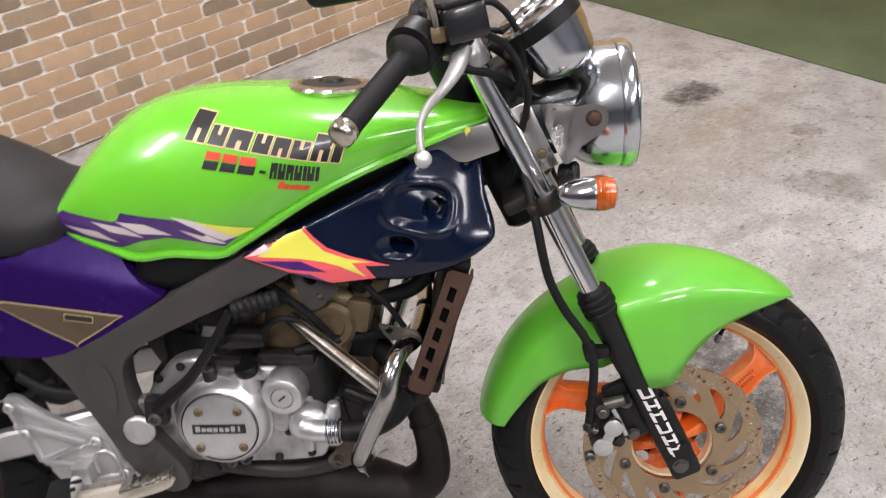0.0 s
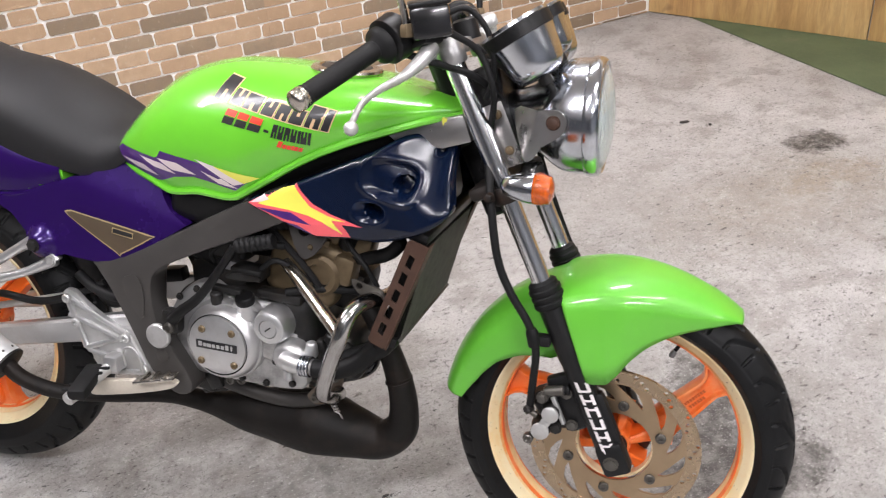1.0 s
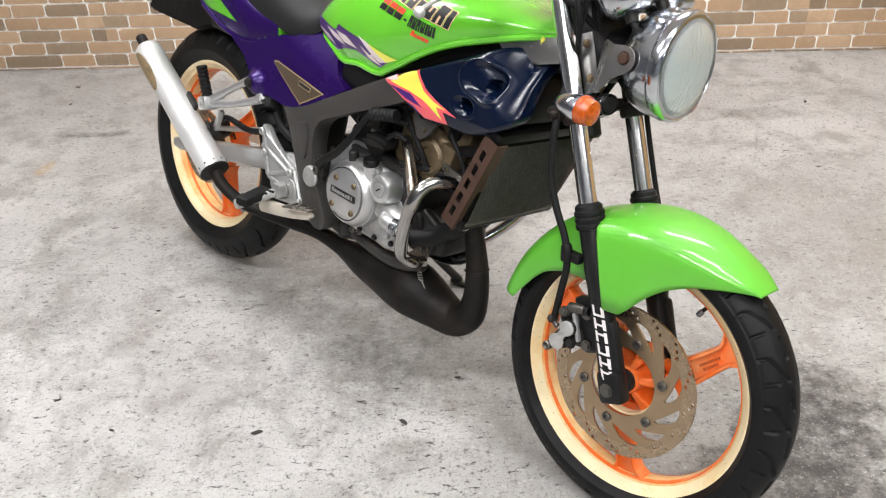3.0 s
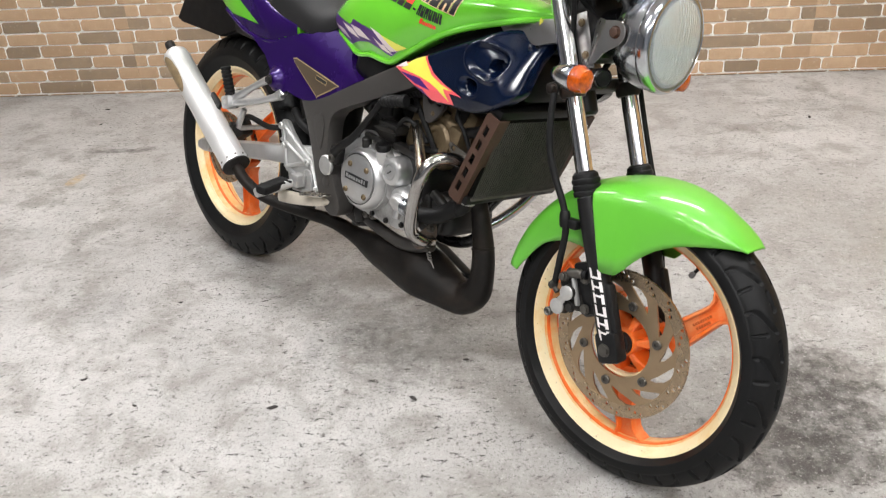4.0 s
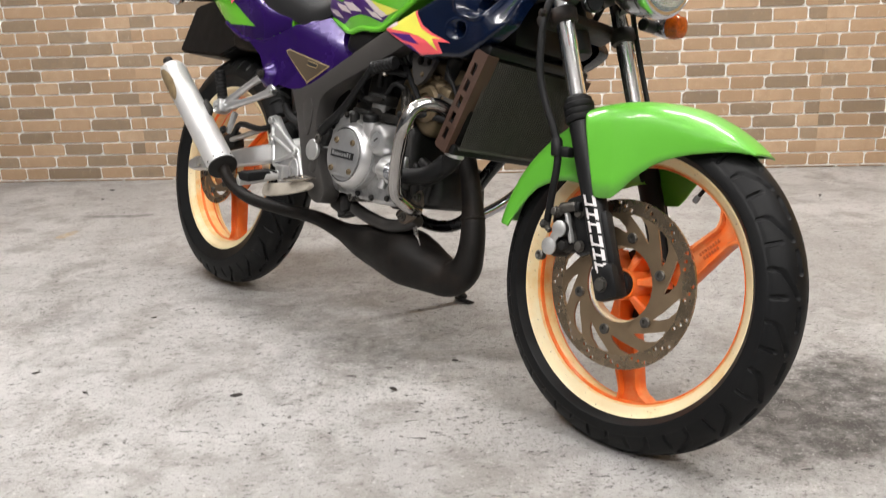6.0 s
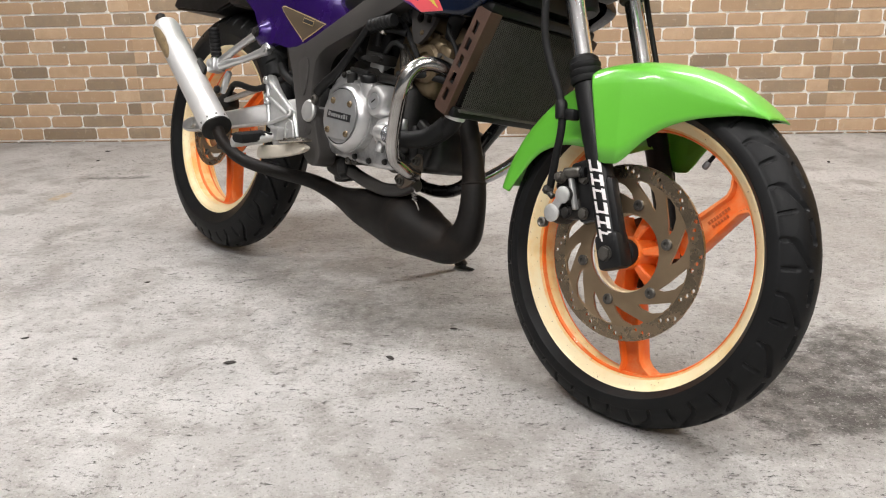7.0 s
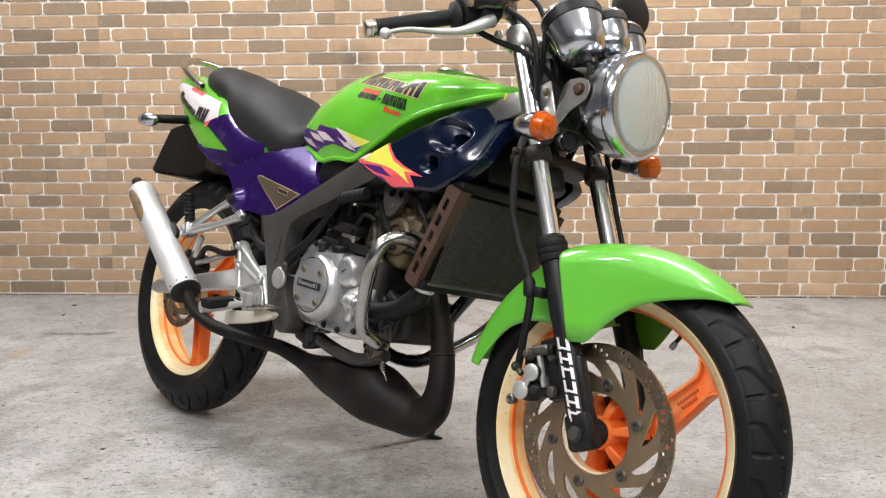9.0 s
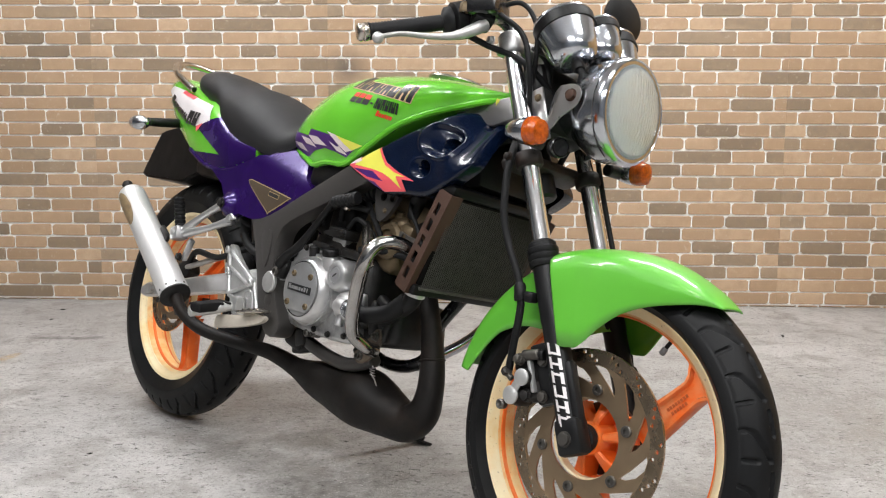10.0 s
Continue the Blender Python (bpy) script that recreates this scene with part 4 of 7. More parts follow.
fc = part("filler_cap", cap, WORN_CHROME, tank, "chrome filler cap ring")
part("cap_centre", lathe([(0.043, 0.0), (0.042, 0.004), (0.018, 0.006), (0.015, 0.010), (0.001, 0.010)], (-0.468, -0.012, 0.888), (0.10, 0, 1), 40), DARK_METAL, fc, "brushed grey cap centre with lock")

# decals on the tank's right side
decal("purple_stripe", [(-0.851, 0.764), (-0.772, 0.749), (-0.765, 0.751), (-0.756, 0.762), (-0.680, 0.748), (-0.583, 0.727), (-0.623, 0.702), (-0.659, 0.713), (-0.700, 0.721), (-0.740, 0.717), (-0.772, 0.707),
                        (-0.785, 0.706), (-0.835, 0.723), (-0.892, 0.739)], tank, VIOLET, tank, 0.0006, label="purple zigzag stripe")
for q in ([(-0.856, 0.743), (-0.803, 0.734), (-0.774, 0.715), (-0.823, 0.726)], [(-0.807, 0.7505), (-0.757, 0.740), (-0.733, 0.723), (-0.779, 0.733)], [(-0.766, 0.7495), (-0.725, 0.744), (-0.691, 0.725), (-0.738, 0.730)],
          [(-0.679, 0.734), (-0.647, 0.722), (-0.641, 0.724), (-0.618, 0.706), (-0.650, 0.714), (-0.656, 0.718)]):
    decal("white_diamond", q, tank, PINK_WHITE, tank, 0.0011, label="pinkish white diamond")
decal("white_streak", [(-0.685, 0.754), (-0.650, 0.745), (-0.604, 0.716), (-0.622, 0.712)], tank, PINK_WHITE, tank, 0.0011)
decal("yellow_streak", [(-0.650, 0.745), (-0.576, 0.7265), (-0.604, 0.716)], tank, YELLOW, tank, 0.0015)


def word(name, x0, z0, x1, z1, heights, widths, slant, material, edge, target, parent, lift=0.0008):
    """A row of plain blocks in place of lettering."""
    total = sum(widths)
    d = Vector((x1 - x0, 0, z1 - z0))
    at = 0.0
    n = d.normalized()
    up = Vector((-n.z, 0, n.x))
    for turn, (h, w) in enumerate(zip(heights, widths)):
        bars = ((0.0, 0.84, 1.0),)
        for f0, f1, tall in bars:
            a, b = (at + w * f0) / total, (at + w * f1) / total
            for grow, mat_, lf in ((0.0015, edge, lift), (0.0, material, lift + 0.0004)):
                if mat_ is None:
                    continue
                p, q = Vector((x0, 0, z0)) + d * a - n * grow - up * grow, Vector((x0, 0, z0)) + d * b + n * grow - up * grow
                hh = h * tall + 2 * grow
                lean = lambda v, f: v + up * hh * f + n * slant * hh * f
                m0, m1 = p.lerp(q, 0.40), p.lerp(q, 0.62)
                if mat_ is material and h > 0.012 and w > 0.7:
                    # a notch from above or below, in turn
                    pts = [p, q, lean(q, 1), lean(m1, 1), lean(m1, 0.55), lean(m0, 0.55), lean(m0, 1), lean(p, 1)] if turn % 2 else [p, m0, lean(m0, 0.45), lean(m1, 0.45), m1, q, lean(q, 1), lean(p, 1)]
                else:
                    pts = [p, q, lean(q, 1), lean(p, 1)]
                decal(name, [(v.x, v.z) for v in pts], target, mat_, parent, lf, 0.012)
        at += w


word("maker_marking", -0.651, 0.852, -0.446, 0.808, (0.034, 0.022, 0.022, 0.022, 0.022, 0.022, 0.033, 0.033), (1.2, 1, 1.35, 1, 0.95, 1, 1, 0.5), 0.22, BLACK_DECAL, PEACH, tank, tank)
word("sponsor_marking", -0.629, 0.816, -0.556, 0.803, (0.011, 0.011, 0.011), (1, 1, 1.1), 0.25, BLACK_DECAL, None, tank, tank)
word("sponsor_marking", -0.624, 0.828, -0.552, 0.814, (0.010, 0.010, 0.010), (1, 1, 1.1), 0.25, RED, None, tank, tank)
word("sponsor_marking", -0.552, 0.806, -0.542, 0.804, (0.004,), (1,), 0.2, BLACK_DECAL, None, tank, tank)
word("sponsor_marking", -0.540, 0.798, -0.478, 0.786, (0.021,) * 7, (1, 1, 1, 1, 0.5, 1, 0.5), 0.12, BLACK_DECAL, None, tank, tank)
word("sponsor_script", -0.532, 0.783, -0.493, 0.775, (0.011, 0.007, 0.007, 0.008, 0.007, 0.007), (1.2, 1, 1, 0.6, 1, 1), 0.35, RED, None, tank, tank)

# ---- seat ----
part("seat", shell([
    (-1.385, 0.872, -1.455, 0.930, 0.040, 0.050),
    (-1.365, 0.866, -1.440, 0.956, 0.072, 0.082),
    (-1.300, 0.850, -1.370, 0.956, 0.092, 0.100),
    (-1.215, 0.826, -1.275, 0.935, 0.108, 0.112),
    (-1.165, 0.780, -1.190, 0.908, 0.122, 0.126),
    (-1.075, 0.745, -1.085, 0.885, 0.130, 0.135),
    (-0.990, 0.717, -0.990, 0.845, 0.126, 0.131),
    (-0.915, 0.702, -0.915, 0.800, 0.114, 0.120),
    (-0.868, 0.722, -0.872, 0.792, 0.104, 0.108),
    (-0.838, 0.748, -0.846, 0.806, 0.092, 0.095),
    (-0.806, 0.788, -0.814, 0.818, 0.070, 0.074)], 18, 6, 2.0, 0.30), SEAT, bike, "black vinyl seat with a raised rear step", angle=60)

# ---- tail ----
tail = part("tail_cowl", shell([
    (-1.560, 0.885, -1.558, 0.912, 0.030, 0.036),
    (-1.540, 0.862, -1.545, 0.930, 0.070, 0.082),
    (-1.470, 0.812, -1.490, 0.930, 0.098, 0.112),
    (-1.390, 0.762, -1.410, 0.905, 0.108, 0.122),
    (-1.290, 0.708, -1.310, 0.870, 0.118, 0.130),
    (-1.190, 0.672, -1.210, 0.845, 0.124, 0.134),
    (-1.080, 0.664, -1.090, 0.770, 0.128, 0.136),
    (-0.975, 0.692, -0.975, 0.735, 0.120, 0.124)], 16, 6, 3.5, 0.45), GREEN, bike, "tail cowl in green, white and purple", angle=60)
decal("purple_field", [(-1.271, 0.773), (-1.200, 0.790), (-1.150, 0.800), (-1.000, 0.765), (-0.955, 0.735), (-0.960, 0.685), (-1.000, 0.660), (-1.185, 0.640), (-1.300, 0.700), (-1.284, 0.711), (-1.126, 0.700)], tail, PURPLE, tail, 0.0022, label="purple metallic field")
decal("white_field", [(-1.512, 0.886), (-1.470, 0.893), (-1.400, 0.876), (-1.315, 0.850), (-1.228, 0.828), (-1.205, 0.786), (-1.271, 0.773), (-1.330, 0.790), (-1.420, 0.836)], tail, WHITE, tail, 0.0022, label="white field with red edge")
decal("red_edge", [(-1.271, 0.773), (-1.235, 0.781), (-1.258, 0.762), (-1.268, 0.760)], tail, CORAL, tail, 0.0034)
decal("red_edge", [(-1.400, 0.876), (-1.325, 0.853), (-1.335, 0.847), (-1.405, 0.869)], tail, CORAL, tail, 0.0034)
word("model_marking", -1.470, 0.848, -1.345, 0.790, (0.026, 0.016, 0.016, 0.016, 0.016, 0.018), (1.1, 0.6, 1, 0.8, 1, 1), 0.3, BLACK_DECAL, None, tail, tail, 0.0034)
word("model_marking", -1.338, 0.783, -1.272, 0.772, (0.036, 0.036), (1, 0.9), 0.3, BLACK_DECAL, None, tail, tail, 0.0034)
part("tail_lip", pipe([(-1.310, -0.117, 0.716), (-1.290, -0.120, 0.708), (-1.190, -0.126, 0.672), (-1.080, -0.130, 0.664), (-0.985, -0.123, 0.689)], 0.006, 8, 5), PURPLE, tail, "purple lower edge")
part("rail_mouth", lathe([(0.0066, 0.0), (0.0066, 0.0004), (0.0005, 0.0004)], (-1.3495, -0.118, 0.8768), (0.92, 0, -0.39), 16), BLACK, bike)
part("grab_rail", pipe([(-1.350, -0.118, 0.877), (-1.415, -0.118, 0.905), (-1.475, -0.112, 0.931), (-1.535, -0.088, 0.962), (-1.562, -0.045, 0.980), (-1.567, 0, 0.984), (-1.562, 0.045, 0.980), (-1.535, 0.088, 0.962), (-1.475, 0.112, 0.931), (-1.415, 0.118, 0.905), (-1.350, 0.118, 0.877)], 0.0095, 14, 5), WORN_CHROME, bike, "dull chrome grab rail behind the seat")
flap = bmesh.new()
sections(flap, [[(-1.440, s * 0.085, 0.790), (-1.570, s * 0.080, 0.774), (-1.655, s * 0.076, 0.652), (-1.645, s * 0.076, 0.642), (-1.390, s * 0.085, 0.632), (-1.270, s * 0.085, 0.668)] for s in (-1, 1)])
bmesh.ops.bevel(flap, geom=flap.edges[:], offset=0.006, segments=2, affect="EDGES")
part("rear_mudguard", flap, BLACK, bike, "black plastic rear mudguard")
for side in (-1, 1):
    sig = group("rear_turn_signal", None, "rear turn signal with chrome body on a black stalk")
    part("stalk", pipe([(-1.415, side * 0.10, 0.790), (-1.415, side * 0.175, 0.774), (-1.400, side * 0.205, 0.768)], [0.013, 0.012, 0.011], 12, 4), BLACK, sig)
    part("body", lathe([(0.005, -0.026), (0.014, -0.019), (0.019, -0.004), (0.019, 0.010), (0.016, 0.013)], (-1.385, side * 0.230, 0.759), (-1, side * 0.25, 0), 24), CHROME, sig, "chrome signal body")
    part("lens", lathe([(0.0175, 0.010), (0.0175, 0.020), (0.013, 0.030), (0.003, 0.034)], (-1.385, side * 0.230, 0.759), (-1, side * 0.25, 0), 24), CLEAR, sig, "clear plastic lens")

# ---- side panels ----
SIDE = [(-0.885, 0.731), (-0.860, 0.724), (-0.789, 0.692), (-0.777, 0.672), (-0.760, 0.652), (-0.729, 0.631), (-0.800, 0.590), (-0.870, 0.553), (-0.885, 0.550), (-0.935, 0.553), (-0.985, 0.560), (-1.020, 0.549), (-1.046, 0.552), (-1.062, 0.568),
        (-1.064, 0.598), (-1.090, 0.630), (-1.150, 0.664), (-1.050, 0.672), (-0.990, 0.690), (-0.955, 0.703), (-0.920, 0.706)]


def side_y(x, z):
    over = z - 0.702 + 0.311 * (x + 0.955)
    soft = 0.007
    y = -0.131 + 0.62 * soft * math.log1p(math.exp(min(60, over / soft))) - 0.05 * soft * math.log1p(math.exp(min(60, -over / soft)))
    d = math.hypot(x + 1.030, z - 0.580)
    y -= 0.022 * math.exp(-(d / 0.024) ** 4)
    return y


for side in (-1, 1):
    bm = pad(SIDE, side_y, 0.005, 0.005, 0.02, 0.0)
    if side > 0:
        bmesh.ops.scale(bm, vec=(1, -1, 1), verts=bm.verts)
    sp = part("side_panel", bm, PURPLE, bike, "purple metallic side panel with a bronze mesh badge", angle=50)
    if side < 0:
        decal("badge_field", round_loop([(-0.9610, 0.6440), (-0.9420, 0.6410), (-0.8040, 0.6110), (-0.7980, 0.6040), (-0.8620, 0.5705), (-0.8720, 0.5715), (-0.9660, 0.6340)], 3), sp, TRIM_GOLD, sp, 0.0015, label="gold outlined badge")
        decal("badge_mesh", round_loop([(-0.9580, 0.6415), (-0.9410, 0.6388), (-0.8060, 0.6090), (-0.8015, 0.6045), (-0.8625, 0.5730), (-0.8705, 0.5740), (-0.9625, 0.6335)], 3), sp, TAN, sp, 0.0025, label="bronze mesh-pattern badge")
        word("badge_marking", -0.874, 0.610, -0.828, 0.601, (0.008,), (1,), 0.0, BLACK_DECAL, TRIM_GOLD, sp, sp, 0.004)
        part("panel_bolt", bolt((-1.030, -0.160, 0.580), (0, -1, 0), 0.010, 0.008), DARK_METAL, sp)

# black air-box corner between tank and frame
part("air_box", block((-0.690, 0, 0.665), (0.16, 0.235, 0.085), (0, 12, 0), 0.022, segs=3), BLACK, bike, "black plastic air box under the tank")

# black filler added so the slit below the tank stays as dark as shade
for side in (-1, 1):
    part("under_tank_filler", pipe([(-0.70, side * 0.045, 0.700), (-0.58, side * 0.050, 0.722), (-0.46, side * 0.050, 0.765), (-0.34, side * 0.035, 0.805)], [0.045, 0.048, 0.040, 0.030], 16, 4), BLACK, bike, "black filler under the tank, added to darken the gap")

# ---- frame ----
frame_ob = group("frame", None, "grey painted perimeter frame")
for side in (-1, 1):
    y0, y1 = (-0.138, -0.092) if side < 0 else (0.092, 0.138)
    outline = round_loop([(-0.53, 0.712), (-0.60, 0.688), (-0.73, 0.627), (-0.86, 0.566), (-0.925, 0.556), (-0.920, 0.540), (-0.897, 0.500), (-0.862, 0.420), (-0.832, 0.348), (-0.790, 0.308), (-0.758, 0.310), (-0.749, 0.336), (-0.776, 0.385), (-0.805, 0.440),
                          (-0.812, 0.500), (-0.795, 0.545), (-0.722, 0.580), (-0.600, 0.628), (-0.520, 0.668)], 3)
    part("frame_spar", plate(outline, y0, y1, bevel=0.006), FRAME_GREY, frame_ob, "grey frame spar and pivot plate", angle=50)
    # black, not frame grey: the shade under the tank is put into its colour
    part("head_spar", pipe([(-0.54, side * 0.105, 0.685), (-0.42, side * 0.075, 0.735), (-0.32, side * 0.035, 0.775), (-0.26, side * 0.02, 0.800)], [0.026, 0.026, 0.026, 0.026], 14, 4), BLACK, frame_ob)
    part("pivot_cap", lathe([(0.024, 0.0), (0.024, 0.005), (0.021, 0.008), (0.001, 0.009)], (-0.806, side * 0.137, 0.421), (0, side, 0), 32), CAST, frame_ob, "round aluminium pivot cap")
    part("pressed_rib", plate(round_loop([(-0.868, 0.520), (-0.838, 0.534), (-0.826, 0.505), (-0.832, 0.455), (-0.846, 0.462)], 3), side * 0.1375, side * 0.1410, bevel=0.0012), FRAME_GREY, frame_ob)
    part("plug", lathe([(0.013, 0.0), (0.013, 0.002), (0.010, 0.003), (0.001, 0.0035)], (-0.803, side * 0.137, 0.382), (0, side, 0), 28), FRAME_GREY, frame_ob)
part("paint_mark", plate([(-0.283, 0.824), (-0.280, 0.829), (-0.277, 0.826), (-0.274, 0.828), (-0.275, 0.821), (-0.279, 0.819), (-0.281, 0.814)], -0.0857, -0.0851), YELLOW, frame_ob, "spot of yellow paint")
part("head_plate", plate([(-0.385, 0.806), (-0.362, 0.813), (-0.249, 0.832), (-0.236, 0.791), (-0.283, 0.778), (-0.360, 0.785)], -0.085, -0.06, bevel=0.004), BRACKET, frame_ob, "grey head cover", angle=40)
part("engine_hanger", plate(round_loop([(-0.545, 0.660), (-0.470, 0.655), (-0.495, 0.600), (-0.530, 0.585)], 3), -0.105, -0.095, [ring2(12, 0.010, -0.520, 0.632), ring2(12, 0.008, -0.493, 0.630)]), FRAME_GREY, frame_ob)

# ---- navy shroud ----
SHROUD = round_loop([(-0.600, 0.686), (-0.552, 0.706), (-0.505, 0.725), (-0.440, 0.752), (-0.380, 0.778), (-0.338, 0.798), (-0.300, 0.801), (-0.274, 0.799), (-0.264, 0.782), (-0.262, 0.740), (-0.254, 0.708), (-0.253, 0.692), (-0.270, 0.676),
                     (-0.305, 0.655), (-0.345, 0.640), (-0.380, 0.633), (-0.430, 0.635), (-0.485, 0.634), (-0.545, 0.660)], 3)


def dish(x, z, cx, cz, rx, rz, turn, k=2.6):
    """Place in a rounded dish: distance (1 at its rim) and the share of the way along it."""
    co, si = math.cos(turn), math.sin(turn)
    u, v = ((x - cx) * co + (z - cz) * si) / rx, (-(x - cx) * si + (z - cz) * co) / rz
    return (abs(u) ** k + abs(v) ** k) ** (1 / k), max(0.0, min(1.0, 0.5 + 0.5 * u))


def step(d, a, b):
    t = max(0.0, min(1.0, (d - a) / (b - a)))
    return t * t * (3 - 2 * t)


def shroud_y(x, z):
    """Upright at the rear; towards the head its upper part leans in."""
    turn = step(x, -0.375, -0.275)
    over = (z - 0.757 + 0.064 * turn) / 0.007
    y = -0.139 - 0.014 * turn + (0.62 + 0.30 * turn) * 0.007 * math.log1p(math.exp(max(-40.0, min(40.0, over)))) + 0.25 * max(0.0, 0.660 - z)
    d, u = dish(x, z, -0.350, 0.737, 0.048, 0.0315, -0.22)
    y += (0.003 + 0.020 * u) * (1 - step(d, 0.62, 1.0)) - 0.0025 * math.exp(-((d - 1.05) / 0.10) ** 2)
    d, u = dish(x, z, -0.331, 0.728, 0.0155, 0.015, -0.2, 2.2)
    y += 0.026 * (1 - step(d, 0.75, 1.0))
    d, u = dish(x, z, -0.386, 0.684, 0.028, 0.018, -0.08, 2.2)
    y += (0.001 + 0.010 * u) * (1 - step(d, 0.5, 1.0)) - 0.0012 * math.exp(-((d - 1.05) / 0.12) ** 2)
    d, u = dish(x, z, -0.379, 0.687, 0.0150, 0.0125, -0.1, 2.2)
    y += 0.026 * (1 - step(d, 0.75, 1.0))
    d, u = dish(x, z, -0.285, 0.775, 0.009, 0.008, 0.0, 2.0)
    y += 0.008 * (1 - step(d, 0.7, 1.0))
    return y


for side in (-1, 1):
    bm = pad(SHROUD, shroud_y, 0.0032, 0.009, 0.03, 0.005)
    if side > 0:
        bmesh.ops.scale(bm, vec=(1, -1, 1), verts=bm.verts)
    sh = part("tank_shroud", bm, NAVY, bike, "glossy navy shroud with dished vents and a flame decal", angle=60)
    if side < 0:
        # flame: coral ground, then violet streaks, the yellow heart on top
        decal("flame_edge", [(-0.597, 0.686), (-0.540, 0.715), (-0.508, 0.7245), (-0.497, 0.709), (-0.481, 0.692), (-0.450, 0.677), (-0.397, 0.659), (-0.432, 0.661), (-0.420, 0.640), (-0.482, 0.637), (-0.545, 0.662)], sh, CORAL, sh, 0.0006, 0.003, "coral flame decal")
        decal("flame_streak", [(-0.582, 0.680), (-0.520, 0.675), (-0.486, 0.656), (-0.532, 0.663)], sh, VIOLET, sh, 0.0010, 0.003, "purple streak")
        decal("flame_streak", [(-0.542, 0.6605), (-0.511, 0.6545), (-0.484, 0.638)], sh, VIOLET, sh, 0.0010, 0.003, "purple streak")
        decal("flame_heart", [(-0.578, 0.686), (-0.549, 0.705), (-0.534, 0.713), (-0.511, 0.720), (-0.499, 0.703), (-0.485, 0.687), (-0.456, 0.674), (-0.424, 0.666), (-0.450, 0.667), (-0.433, 0.644), (-0.466, 0.663), (-0.490, 0.672), (-0.522, 0.679)], sh, YELLOW, sh, 0.0013, 0.003, "yellow heart of the flame")
        decal("flame_root", [(-0.592, 0.687), (-0.566, 0.701), (-0.556, 0.695), (-0.570, 0.690)], sh, PINK_WHITE, sh, 0.0017, 0.003, "pale root of the flame")
        part("shroud_bolt", bolt((-0.285, -0.074, 0.775), (0.1, -0.8, 0.6), 0.005, 0.003), DARK_METAL, sh)
part("shroud_backing", block((-0.39, 0, 0.70), (0.19, 0.16, 0.10), (0, -8, 0), 0.02), BLACK, bike, "black block filling the space behind the shrouds")


# ---- radiator ----
rad = group("radiator", None, "dark radiator behind a fine wire mesh")
TOP, LOW = Vector((-0.297, 0, 0.640)), Vector((-0.352, 0, 0.468))
slope = (TOP - LOW).normalized()
ahead = Vector((slope.z, 0, -slope.x))
lean_deg = math.degrees(math.atan2(slope.x, slope.z))
mid_rad = (TOP + LOW) / 2
core = block(mid_rad - ahead * 0.012, (0.028, 0.272, 0.172), (0, lean_deg, 0), 0.003)
part("core", core, MESH_MAT, rad, "grimy black radiator core")
for end, name in ((TOP, "top_tank"), (LOW, "bottom_tank")):
    part(name, block(end - ahead * 0.012 + slope * (0.006 if end is TOP else -0.006), (0.036, 0.286, 0.020), (0, lean_deg, 0), 0.006), BLACK, rad)
wire = bmesh.new()
for k in range(-33, 49):
    for s in (-1, 1):
        # each wire runs at a slant and is cut where it meets the frame of the mesh
        y0, y1 = -0.130 + 0.0054 * k, -0.130 + 0.0054 * k + 0.180
        f0, f1 = max(0.0, (-0.130 - y0) / 0.180), min(1.0, (0.130 - y0) / 0.180)
        if f1 - f0 < 0.02:
            continue
        a, b = (LOW + ahead * (0.006 + 0.0006 * s) + slope * 0.172 * f + Vector((0, s * (y0 + 0.180 * f), 0)) for f in (f0, f1))
        pipe([a, b], 0.0007, 4, 1, wire, False, False)
wm = part("wire_mesh", wire, WIRE, rad, "fine diagonal wire mesh")
tagged(wm, kind="stuff")
part("mesh_edge", block(LOW + ahead * 0.007, (0.006, 0.268, 0.005), (0, lean_deg, 0), 0.001), WIRE, rad, "folded lower edge of the mesh")


def guard_strip(side):
    """A folded strip with five slots down its side."""
    e0, e1 = Vector((-0.318, side * 0.150, 0.650)), Vector((-0.396, side * 0.152, 0.468))
    d = (e1 - e0)
    ln = d.length
    d.normalize()
    across = Vector((d.z, 0, -d.x)) * -1
    if across.x < 0:
        across = -across
    holes, outline = [], []
    P = lambda u, w: ((e0 + d * u + across * w).x, (e0 + d * u + across * w).z)
    outline = [P(0.006, 0), P(0.001, 0.005), P(0, 0.034), P(ln - 0.004, 0.034), P(ln, 0.028), P(ln, 0.006), P(ln - 0.005, 0)]
    for k in range(5):
        u = 0.018 + k * (ln - 0.036) / 5 + 0.006
        holes.append([P(u, 0.010), P(u + 0.002, 0.021), P(u + 0.024, 0.021), P(u + 0.022, 0.010)])
    bm = plate(outline, side * 0.150, side * 0.147, holes)
    lo, hi = e0 + across * 0.034, e1 + across * 0.034
    m = (lo + hi) / 2
    block((m.x, side * 0.136, m.z), (0.003, 0.030, ln), (0, math.degrees(math.atan2(-d.x, -d.z)), 0), 0.001, bm)
    return bm


for side in (-1, 1):
    gd = part("radiator_guard", guard_strip(side), RUST, rad, "rust-brown slotted guard strip", smooth=False)
part("guard_hose", pipe([(-0.375, -0.11, 0.470), (-0.385, -0.11, 0.440), (-0.43, -0.10, 0.415), (-0.47, -0.10, 0.395)], 0.017, 16, 5), RUBBER, rad, "black lower coolant hose")
part("hose_clip", lathe([(0.0185, 0), (0.0195, 0.002), (0.0195, 0.010), (0.0185, 0.012)], (-0.376, -0.11, 0.462), (-0.25, 0, -1), 20), ALU, rad)
